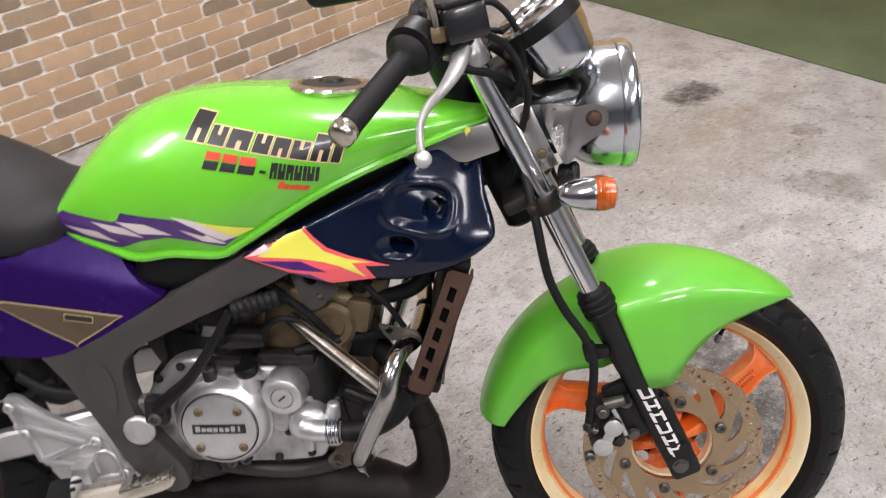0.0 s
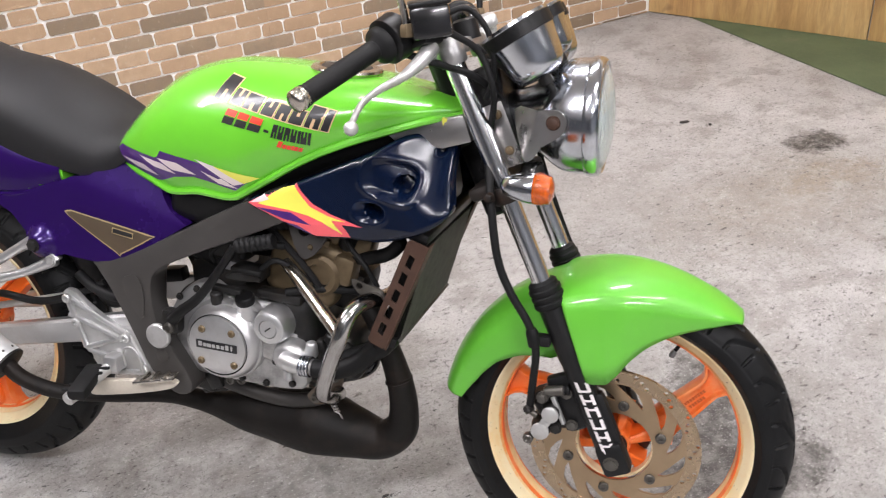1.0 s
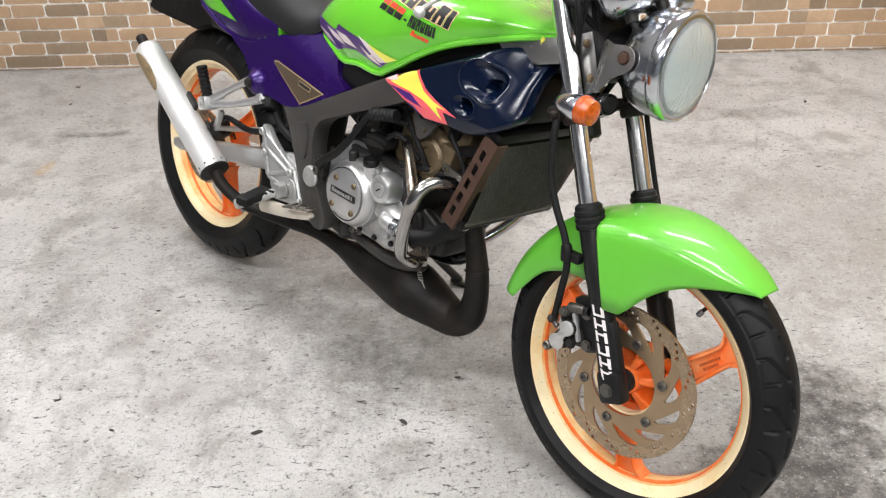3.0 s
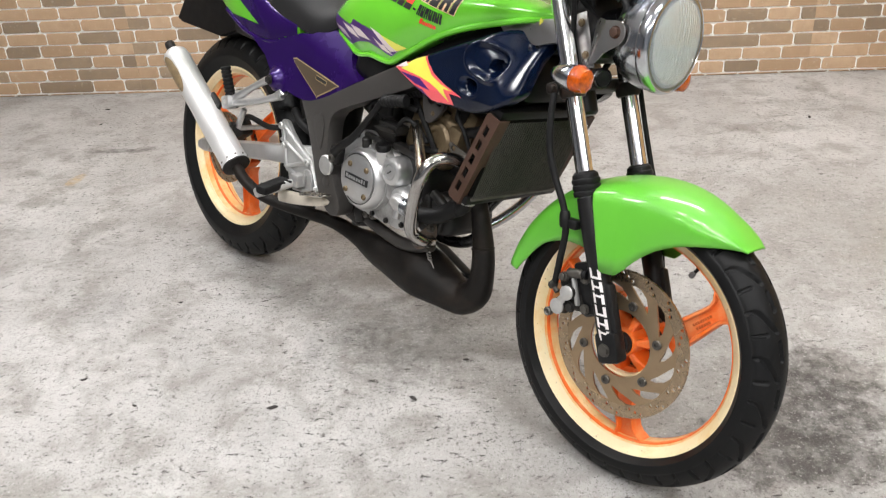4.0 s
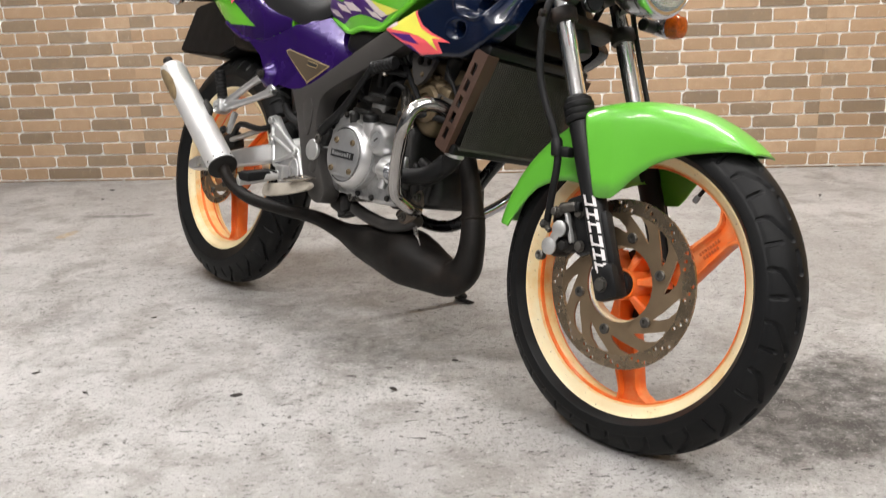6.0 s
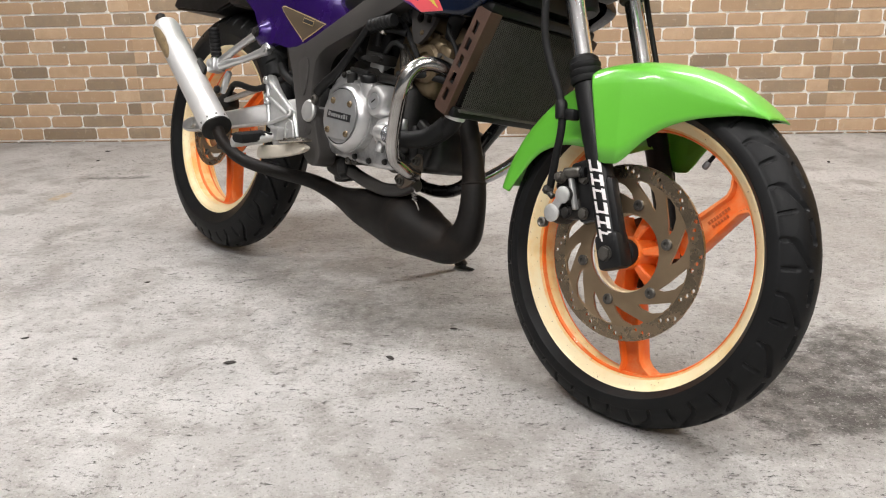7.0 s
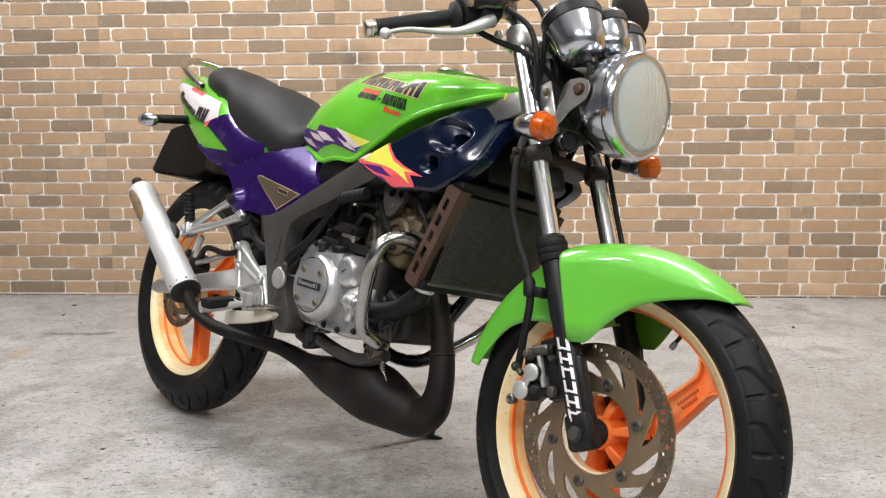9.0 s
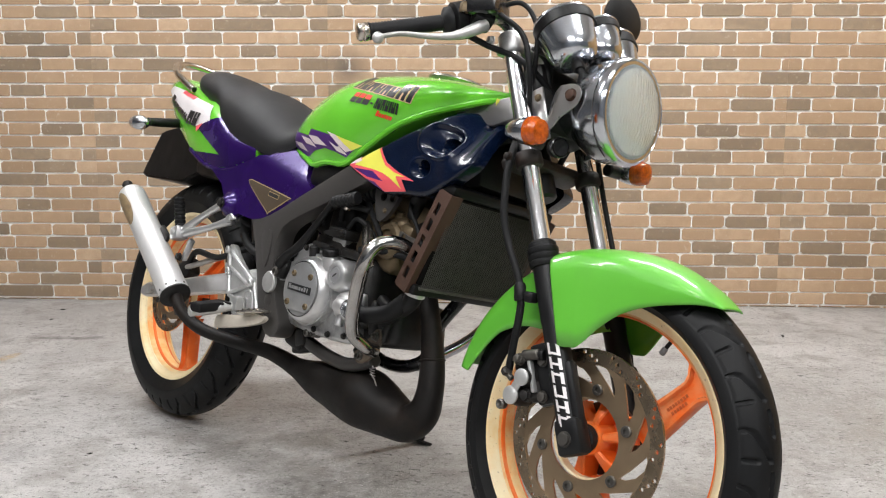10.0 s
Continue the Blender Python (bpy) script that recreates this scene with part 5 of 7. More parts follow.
part("upper_hose", pipe([(-0.318, -0.10, 0.645), (-0.36, -0.105, 0.668), (-0.43, -0.09, 0.640), (-0.46, -0.07, 0.60)], 0.015, 14, 5), RUBBER, rad)

# ---- engine ----
eng = group("engine", None, "liquid cooled two-stroke engine in cast aluminium")
part("crankcase", block((-0.655, 0, 0.430), (0.28, 0.21, 0.15), (0, -3, 0), 0.03, segs=3), DARK_METAL, eng, "grimy dark crankcase")
CASE = round_loop([(-0.800, 0.441), (-0.789, 0.474), (-0.752, 0.512), (-0.712, 0.520), (-0.684, 0.506), (-0.621, 0.498), (-0.570, 0.490), (-0.553, 0.461), (-0.540, 0.424), (-0.536, 0.349), (-0.560, 0.330), (-0.673, 0.332), (-0.760, 0.342), (-0.790, 0.372)], 3)
part("side_cover", pad(CASE, lambda x, z: -0.100, 0.012, 0.010, 0.02, 0.008), CASE_ALLOY, eng, "silver crankcase side cover", angle=50)
CLUTCH = (-0.681, -0.108, 0.421)
# raised skirt of the clutch cover, drawn up to the two fittings on its top
skirt = [(CLUTCH[0] + 0.077 * math.cos(a), CLUTCH[2] + 0.075 * math.sin(a)) for a in [math.radians(5 * k) for k in range(25, 86)]]
skirt = [(-0.724, 0.486), (-0.700, 0.500)] + [(-0.676, 0.499), (-0.656, 0.492), (-0.646, 0.500), (-0.622, 0.499), (-0.606, 0.482)] + [q for q in reversed(skirt)]
part("cover_skirt", plate(round_loop(skirt, 2), -0.126, -0.102, bevel=0.006), CASE_ALLOY, eng, "cast skirt round the clutch cover", angle=45)
cov = part("clutch_cover", lathe([(0.0735, 0.002), (0.0730, -0.012), (0.0705, -0.022), (0.0660, -0.031), (0.0610, -0.0368), (0.0585, -0.0378), (0.0578, -0.0362), (0.001, -0.0362)], CLUTCH, (0, 1, 0), 72), ALU, eng, "round satin clutch cover", angle=35)
inner = [(x, z) for x, z in ring2(64, 0.0555, CLUTCH[0], CLUTCH[2]) if z > CLUTCH[2] - 0.047]
lidp = part("cover_plate", plate(inner, -0.1490, -0.1440, bevel=0.001), ALU, cov, "flat cover plate with four brass screws", angle=30)
for sx, sz in ((-0.026, 0.030), (0.032, 0.027), (-0.034, -0.031), (0.031, -0.034)):
    part("screw", lathe([(0.0068, 0), (0.0068, 0.002), (0.0052, 0.004), (0.003, 0.004), (0.0028, 0.002), (0.0005, 0.002)], (CLUTCH[0] + sx, -0.1490, CLUTCH[2] + sz), (0, -1, 0), 20), BRONZE, lidp, "brass coloured screw")
part("name_bar", block((-0.681, -0.1500, 0.421), (0.080, 0.002, 0.0155), (0, 3, 0), 0.0004), BLACK_DECAL, lidp, "black name bar")
for k in range(8):
    w = (0.0072, 0.0062, 0.0085, 0.0062, 0.0062, 0.0062, 0.0062, 0.003)[k]
    h = 0.009 if k in (0, 6, 7) else 0.0065
    part("bar_marking", block((-0.7125 + 0.0088 * k, -0.1512, 0.4225 - 0.0005 * k + (h - 0.0065) / 2), (w, 0.0006, h), (0, 3, 0), 0), ALU, lidp)
part("gasket_line", lathe([(0.0560, -0.0366), (0.0572, -0.0372), (0.0582, -0.0376)], CLUTCH, (0, 1, 0), 72, caps=False), DARK_METAL, cov)
part("oil_cap_cover", lathe([(0.034, 0.02), (0.0335, 0.0), (0.032, -0.012), (0.028, -0.0205), (0.023, -0.0235), (0.0172, -0.0238), (0.0166, -0.0205), (0.0150, -0.0236), (0.001, -0.0236)], (-0.581, -0.120, 0.462), (0, 1, 0), 48), ALU, eng, "round satin cover with a coin slot", angle=30)
part("coin_slot", block((-0.581, -0.1440, 0.462), (0.013, 0.001, 0.0025), (0, -35, 0), 0), DARK_METAL, eng)
part("cover_neck", block((-0.605, -0.112, 0.430), (0.060, 0.020, 0.070), (0, 20, 0), 0.008), CASE_ALLOY, eng)
part("filler_boss", lathe([(0.018, -0.014), (0.0165, 0.008), (0.0165, 0.014)], (-0.633, -0.118, 0.484), (0.05, -0.25, 1), 24), ALU, eng)
part("filler_plug", lathe([(0.0165, 0.0), (0.0175, 0.003), (0.0175, 0.012), (0.015, 0.015), (0.005, 0.015)], (-0.632, -0.122, 0.498), (0.05, -0.25, 1), 16), BLACK, eng, "black oil filler plug")
part("cable_boss", lathe([(0.015, -0.02), (0.0145, 0.002), (0.011, 0.004), (0.011, 0.028), (0.008, 0.031)], (-0.688, -0.120, 0.484), (0.05, -0.2, 1), 20), DARK_METAL, eng, "clutch cable fitting")
part("actuator_arm", block((-0.668, -0.118, 0.517), (0.060, 0.016, 0.012), (0, 6, 0), 0.004), DARK_METAL, eng, "dark clutch actuator arm")
part("breather", block((-0.575, -0.098, 0.508), (0.085, 0.026, 0.018), (0, 5, 0), 0.005), DARK_METAL, eng)
# water pump with its hose
wp = group("water_pump", eng, "silver water pump with hose")
part("pump_body", lathe([(0.032, 0.02), (0.032, 0.0), (0.028, -0.014), (0.020, -0.020), (0.001, -0.021)], (-0.545, -0.120, 0.408), (0, 1, 0), 32), ALU, wp)
part("pump_elbow", pipe([(-0.548, -0.136, 0.408), (-0.530, -0.146, 0.408), (-0.505, -0.148, 0.406), (-0.490, -0.148, 0.405)], [0.018, 0.017, 0.016, 0.016], 18, 5), ALU, wp)
for k in range(4):
    part("spring_clip", lathe([(0.0165, 0), (0.0185, 0.0015), (0.0185, 0.003), (0.0165, 0.0045)], (-0.513 + 0.0055 * k, -0.148, 0.4065), (1, 0, 0), 20), CHROME, wp)
part("coolant_hose", pipe([(-0.492, -0.148, 0.405), (-0.455, -0.142, 0.403), (-0.415, -0.128, 0.415), (-0.385, -0.112, 0.445)], [0.0155, 0.0165, 0.017, 0.017], 16, 5), RUBBER, wp, "black coolant hose")
part("pump_spigot", pipe([(-0.508, -0.118, 0.415), (-0.504, -0.122, 0.426), (-0.503, -0.122, 0.440)], [0.013, 0.011, 0.009], 14, 4), ALU, wp)
wp.location = (-0.010, 0.004, -0.004)
part("pump_drain", pipe([(-0.545, -0.132, 0.392), (-0.545, -0.136, 0.368)], 0.009, 12, 1, smooth=False), ALU, wp)
for at in ((-0.772, -0.109, 0.490), (-0.660, -0.109, 0.343), (-0.560, -0.109, 0.345), (-0.612, -0.109, 0.340), (-0.590, -0.109, 0.385), (-0.735, -0.109, 0.508)):
    part("case_bolt", bolt(at, (0, -1, 0), 0.0055, 0.006), DARK_METAL, eng)
part("crankcase_front", block((-0.502, -0.005, 0.383), (0.110, 0.150, 0.092), (0, -8, 0), 0.020, segs=3), DARK_METAL, eng, "oily dark front of the crankcase")
for at, size, turn in (((-0.478, -0.080, 0.420), (0.060, 0.020, 0.020), 28), ((-0.512, -0.080, 0.392), (0.022, 0.018, 0.070), -10), ((-0.470, -0.080, 0.376), (0.018, 0.016, 0.060), 14)):
    part("case_web", block(at, size, (0, turn, 0), 0.007, segs=3), DARK_METAL, eng)
part("case_cap", lathe([(0.016, 0), (0.016, 0.006), (0.012, 0.009), (0.001, 0.009)], (-0.492, -0.080, 0.352), (0, -1, 0), 24), DARK_METAL, eng)
# cylinder, leaning forward
cy, cx_dir = Vector((-0.555, 0, 0.500)), Vector((0.28, 0, 1)).normalized()
cyl = block(cy + cx_dir * 0.055, (0.135, 0.165, 0.12), (0, 15.6, 0), 0.018, segs=3)
part("cylinder", cyl, BRONZE, eng, "bronze painted cylinder", angle=50)
for y in (-0.03, 0.03):
    part("power_valve_cover", block(cy + cx_dir * 0.060 + Vector((0.075, y - 0.035, 0.0)), (0.040, 0.045, 0.055), (0, 15.6, 0), 0.010), BRONZE, eng)
part("valve_cover", lathe([(0.038, 0), (0.038, 0.010), (0.032, 0.016), (0.022, 0.016), (0.020, 0.010), (0.001, 0.010)], cy + cx_dir * 0.055 + Vector((0.035, -0.078, -0.005)), (0, -1, 0), 32), BRONZE, eng, "round bronze cover on the cylinder")
part("head", block(cy + cx_dir * 0.130, (0.115, 0.140, 0.045), (0, 15.6, 0), 0.014, segs=3), BRONZE, eng, "bronze painted cylinder head", angle=50)
part("head_band", block(cy + cx_dir * 0.110 + Vector((0, -0.072, 0)), (0.075, 0.010, 0.020), (0, 15.6, 0), 0.003), BRONZE, eng)
for sx in (-0.045, 0.045):
    for sy in (-0.055, 0.055):
        part("head_nut", bolt(cy + cx_dir * 0.152 + Vector((sx, sy, 0)), cx_dir, 0.007, 0.010), DARK_METAL, eng)
part("spark_plug_cap", pipe([cy + cx_dir * 0.15, cy + cx_dir * 0.185, cy + cx_dir * 0.20 + Vector((-0.03, -0.02, 0))], [0.009, 0.010, 0.008], 12, 4), RUBBER, eng)
# carburettor and rubber boots behind the cylinder
carb = group("carburettor", eng, "grimy carburettor with cables")
part("carb_body", block((-0.690, -0.035, 0.585), (0.070, 0.075, 0.075), (0, 10, 0), 0.014, segs=3), DARK_METAL, carb)
part("float_bowl", block((-0.690, -0.035, 0.540), (0.055, 0.060, 0.035), (0, 10, 0), 0.010), CAST, carb)
part("slide_top", lathe([(0.026, 0), (0.026, 0.018), (0.020, 0.024), (0.008, 0.030)], (-0.690, -0.040, 0.622), (0.1, -0.2, 1), 24), BLACK, carb)
part("intake_boot", pipe([(-0.66, -0.03, 0.585), (-0.61, -0.02, 0.575)], [0.030, 0.027], 18, 2), RUBBER, carb)
ribs = [(0.017, 0)]
for k in range(6):
    ribs += [(0.020, 0.004 + 0.012 * k), (0.020, 0.009 + 0.012 * k), (0.017, 0.012 + 0.012 * k)]
part("ribbed_boot", lathe(ribs, (-0.600, -0.085, 0.640), (1, 0, 0.12), 20), RUBBER, carb, "ribbed black rubber boot")
part("cable", pipe([(-0.690, -0.045, 0.650), (-0.63, -0.06, 0.66), (-0.55, -0.085, 0.655), (-0.48, -0.09, 0.66), (-0.40, -0.07, 0.70)], 0.004, 8, 5), RUBBER, carb)
part("oil_line", pipe([(-0.56, -0.11, 0.520), (-0.50, -0.09, 0.525), (-0.44, -0.06, 0.515), (-0.42, -0.03, 0.50)], 0.0075, 10, 5), RUBBER, carb)
part("oil_pump", block((-0.630, -0.10, 0.548), (0.060, 0.04, 0.022), (0, 6, 0), 0.005), DARK_METAL, carb)
part("coil_bracket", block((-0.44, -0.05, 0.60), (0.05, 0.05, 0.05), (0, 20, 0), 0.008), BRONZE, eng)
part("thermostat_hose", pipe([(-0.46, -0.06, 0.575), (-0.41, -0.075, 0.585), (-0.375, -0.085, 0.60), (-0.35, -0.09, 0.625)], 0.012, 12, 5), RUBBER, eng)
part("wiring_loom", pipe([(-0.62, -0.07, 0.64), (-0.56, -0.095, 0.60), (-0.52, -0.10, 0.56), (-0.50, -0.09, 0.52)], 0.006, 8, 5), RUBBER, eng)
# dark block added to stand for the shade round the gearbox
part("gearbox_shade_block", block((-0.72, 0.02, 0.50), (0.12, 0.17, 0.10), (0, 0, 0), 0.02), DARK_METAL, eng)
# filler added to hide the far spar and keep this gap dark
part("carb_filler_block", block((-0.745, 0.02, 0.585), (0.15, 0.17, 0.10), (0, 24, 0), 0.025, segs=3), BLACK, eng, "black filler block behind the carburettor, added to darken the gap")
part("exhaust_port", block((-0.475, 0.0, 0.505), (0.06, 0.09, 0.08), (0, 15, 0), 0.015), DARK_METAL, eng)

# hoses, wires and clips round the cylinder
for pts, r in (([(-0.600, -0.115, 0.560), (-0.570, -0.120, 0.580), (-0.540, -0.110, 0.565), (-0.515, -0.105, 0.540)], 0.005),
               ([(-0.640, -0.105, 0.575), (-0.625, -0.115, 0.600), (-0.590, -0.115, 0.605), (-0.560, -0.100, 0.600)], 0.0065),
               ([(-0.700, -0.100, 0.560), (-0.690, -0.120, 0.585), (-0.660, -0.115, 0.610), (-0.640, -0.095, 0.640)], 0.004),
               ([(-0.455, -0.085, 0.640), (-0.440, -0.100, 0.610), (-0.415, -0.100, 0.580), (-0.395, -0.095, 0.540)], 0.0045)):
    part("rubber_hose", pipe(pts, r, 10, 5), RUBBER, eng)
for at in ((-0.616, -0.116, 0.602),):
    part("hose_clip", lathe([(0.0098, -0.004), (0.0108, -0.003), (0.0108, 0.003), (0.0098, 0.004)], at, (0.4, 0, 0.9), 14), WORN_CHROME, eng)
part("thermo_switch", lathe([(0.010, 0), (0.010, 0.010), (0.007, 0.012), (0.007, 0.022), (0.004, 0.026)], (-0.512, -0.082, 0.600), (0.1, -1, 0.2), 6), BRONZE, eng, "brass thermo switch")
part("pump_lever", plate(round_loop([(-0.665, 0.545), (-0.640, 0.552), (-0.600, 0.549), (-0.603, 0.541), (-0.640, 0.540)], 3), -0.128, -0.122, bevel=0.001), DARK_METAL, eng)

# ---- kick starter ----
kick = group("kick_starter", None, "folded black kick starter")
part("kick_arm", pipe([(-0.766, -0.150, 0.462), (-0.742, -0.153, 0.482), (-0.704, -0.150, 0.512), (-0.660, -0.145, 0.566), (-0.632, -0.140, 0.607)], [0.0120, 0.0100, 0.0085, 0.0072, 0.0070], 14, 6), BLACK, kick)
part("kick_knuckle", block((-0.770, -0.140, 0.456), (0.036, 0.024, 0.044), (0, 8, 0), 0.007), DARK_METAL, kick)
part("kick_hub", lathe([(0.010, 0), (0.010, 0.010), (0.006, 0.012), (0.005, 0.008)], (-0.771, -0.146, 0.447), (0, -1, 0), 24), BOLT_GREY, kick)
ribs = [(0.0115, 0)]
for k in range(7):
    ribs += [(0.0135, 0.003 + 0.010 * k), (0.0135, 0.007 + 0.010 * k), (0.0115, 0.010 + 0.010 * k)]
part("kick_rubber", lathe(ribs, (-0.628, -0.140, 0.607), (1, 0.05, 0.20), 18), RUBBER, kick, "ribbed rubber pedal")

# ---- chrome engine guard ----
guard = group("engine_guard", None, "chrome tube engine guard, dull and worn")
part("guard_loop", pipe([(-0.375, 0.0, 0.520), (-0.379, -0.10, 0.528), (-0.392, -0.160, 0.540), (-0.402, -0.188, 0.536), (-0.409, -0.205, 0.520), (-0.417, -0.211, 0.492), (-0.437, -0.199, 0.452), (-0.457, -0.183, 0.410), (-0.472, -0.167, 0.376), (-0.479, -0.150, 0.355), (-0.475, -0.120, 0.337), (-0.478, -0.092, 0.331)], 0.0134, 18, 6), GUARD_CHROME, guard, "bent chrome loop")
part("guard_stay", pipe([(-0.560, -0.099, 0.572), (-0.552, -0.105, 0.567), (-0.416, -0.203, 0.494)], 0.0112, 16, 1, smooth=False), WORN_CHROME, guard, "straight chrome stay")
part("guard_foot", plate(round_loop([(-0.543, 0.313), (-0.532, 0.327), (-0.503, 0.355), (-0.489, 0.372), (-0.475, 0.370), (-0.471, 0.352), (-0.484, 0.324), (-0.509, 0.303), (-0.530, 0.299)], 3), -0.090, -0.083), FOOT_RUST, guard, "rusty foot plate of the guard", angle=40)
for at in ((-0.525, -0.090, 0.313), (-0.486, -0.090, 0.358)):
    part("guard_bolt", lathe([(0.0095, 0), (0.0095, 0.003), (0.007, 0.004), (0.007, 0.009), (0.004, 0.009), (0.004, 0.005), (0.0005, 0.005)], at, (0, -1, 0), 18), BOLT_GREY, guard, "grey bolt")
part("lower_rail", pipe([(-0.498, -0.070, 0.311), (-0.523, -0.067, 0.302), (-0.555, -0.066, 0.291), (-0.604, -0.066, 0.285), (-0.673, -0.066, 0.294), (-0.733, -0.066, 0.309), (-0.770, -0.068, 0.322)], 0.0142, 16, 5), RAIL, guard, "grey frame tube under the engine")
part("rail_clamp", block((-0.738, -0.070, 0.314), (0.030, 0.036, 0.038), (0, -22, 0), 0.006), DARK_METAL, guard, "black clamp on the frame tube")
part("mount_casting", block((-0.766, -0.066, 0.308), (0.060, 0.036, 0.040), (0, 14, 0), 0.010, segs=3), DARK_METAL, guard, "black lower engine mount")
part("mount_casting", block((-0.745, -0.060, 0.291), (0.060, 0.030, 0.020), (0, -14, 0), 0.006), DARK_METAL, guard)
for at, r in (((-0.690, -0.102, 0.331), 0.0085), ((-0.668, -0.100, 0.334), 0.0095)):
    part("mount_bolt", lathe([(r, -0.012), (r, 0.004), (r - 0.002, 0.006), (0.004, 0.006), (0.004, 0.003), (0.0005, 0.003)], at, (0, -1, 0), 20), BOLT_GREY, guard, "grey engine mounting bolt")
part("mount_tab", plate(round_loop([(-0.426, 0.565), (-0.400, 0.558), (-0.376, 0.552), (-0.368, 0.536), (-0.380, 0.528), (-0.398, 0.536), (-0.416, 0.543)], 3), -0.132, -0.128, [ring2(10, 0.006, -0.413, 0.555), ring2(10, 0.005, -0.381, 0.539)]), BOLT_GREY, guard)
part("far_loop", pipe([(-0.375, 0.02, 0.520), (-0.379, 0.10, 0.528), (-0.392, 0.160, 0.540), (-0.402, 0.188, 0.536), (-0.409, 0.205, 0.520), (-0.416, 0.211, 0.495), (-0.434, 0.201, 0.450), (-0.454, 0.187, 0.408), (-0.474, 0.162, 0.372), (-0.496, 0.130, 0.342), (-0.512, 0.105, 0.326)], 0.0125, 16, 6), CHROME, guard, "chrome loop of the far side")
part("far_rail", pipe([(-0.385, 0.045, 0.480), (-0.452, 0.045, 0.400), (-0.462, 0.045, 0.360), (-0.470, 0.035, 0.322), (-0.516, 0.030, 0.300), (-0.580, 0.030, 0.297), (-0.640, 0.035, 0.310)], 0.0135, 14, 5), GLOSS_BLACK, guard, "black frame tube ahead of the engine")

# ---- exhaust ----
ex = group("exhaust", None, "matt black expansion chamber with an aluminium silencer")
CHAMBER = ((-0.470, -0.010, 0.500, 0.019), (-0.432, -0.020, 0.445, 0.019), (-0.407, -0.020, 0.385, 0.021), (-0.388, -0.020, 0.318, 0.0247), (-0.384, -0.020, 0.265, 0.0275), (-0.394, -0.020, 0.228, 0.033), (-0.430, -0.020, 0.202, 0.0375), (-0.484, -0.022, 0.209, 0.049),
           (-0.522, -0.024, 0.217, 0.058), (-0.556, -0.026, 0.223, 0.063), (-0.590, -0.027, 0.224, 0.060), (-0.640, -0.030, 0.228, 0.0525), (-0.705, -0.038, 0.2325, 0.0400), (-0.772, -0.048, 0.2425, 0.0230), (-0.825, -0.062, 0.256, 0.0185), (-0.865, -0.080, 0.264, 0.0166), (-0.95, -0.115, 0.268, 0.0147), (-1.04, -0.150, 0.280, 0.0147), (-1.095, -0.175, 0.312, 0.0147), (-1.125, -0.185, 0.350, 0.0147))
part("expansion_chamber", pipe([p[:3] for p in CHAMBER], [p[3] for p in CHAMBER], 28, 7), EXHAUST, ex, "matt black expansion chamber and tail pipe")
part("chamber_seam", lathe([(0.0245, 0), (0.0262, 0.001), (0.0264, 0.003), (0.0250, 0.004)], (-0.3925, -0.02, 0.335), (0.26, 0, -1), 28), EXHAUST, ex)
s0, s1 = Vector((-1.117, -0.187, 0.345)), Vector((-1.437, -0.197, 0.578))
sd = (s1 - s0)
sl = sd.length
part("silencer", lathe([(0.026, 0.004), (0.0350, 0.0), (0.0360, 0.004), (0.0360, 0.018), (0.0354, 0.020), (0.0354, sl - 0.032), (0.0360, sl - 0.030), (0.0330, sl - 0.008), (0.026, sl), (0.018, sl + 0.002)], s0, sd, 36), CAN, ex, "satin aluminium silencer can", angle=35)
part("silencer_end", lathe([(0.0345, 0.0), (0.0368, 0.001), (0.0368, 0.005), (0.0345, 0.006)], s0 - sd.normalized() * 0.004, sd, 36), DARK_METAL, ex)
part("tail_tip", lathe([(0.0135, 0.0), (0.0135, 0.034), (0.0125, 0.036), (0.0105, 0.034), (0.0105, 0.010)], s1, sd, 20), EXHAUST, ex, "short black outlet")
sdn = sd.normalized()
side_n = Vector((0, -1, 0))
oval = bmesh.new()
bd = s0 + sdn * (sl * 0.80)
upn = sdn.cross(side_n).normalized()
rows_ = []
for u in range(13):
    a = -0.55 + 1.1 * u / 12
    rows_.append([bd + 0.0362 * (math.cos(a) * side_n + math.sin(a) * upn) + sdn * (s * 0.060 * math.sqrt(max(0, 1 - (a / 0.55) ** 2))) for s in (-1, -0.5, 0, 0.5, 1)])
sheet(oval, rows_)
bmesh.ops.remove_doubles(oval, verts=oval.verts, dist=1e-5)
for k in range(10):
    a = 2 * math.pi * k / 10
    out_ = math.cos(a) * side_n + math.sin(a) * upn
    part("rivet", lathe([(0.0026, 0), (0.0022, 0.0012), (0.0005, 0.0016)], s0 + sdn * 0.011 + out_ * 0.0358, out_, 10), BOLT_GREY, ex)
part("silencer_badge", oval, BADGE, ex, "worn gold oval badge")
part("silencer_bracket", block(s0 + sdn * (sl * 0.50) + Vector((0.03, 0.015, 0.02)), (0.05, 0.010, 0.03), (0, 30, 0), 0.003), DARK_METAL, ex)

coil = [(-0.500 + 0.008 * k / 24 + 0.0045 * math.cos(k * 0.9), -0.075 + 0.0045 * math.sin(k * 0.9), 0.296 - 0.017 * k / 24) for k in range(25)]
part("retaining_spring", pipe([(-0.502, -0.080, 0.316), (-0.499, -0.076, 0.302)] + coil + [(-0.490, -0.072, 0.275), (-0.487, -0.066, 0.262)], 0.0012, 6, 2), BRACKET, ex, "small steel retaining spring")

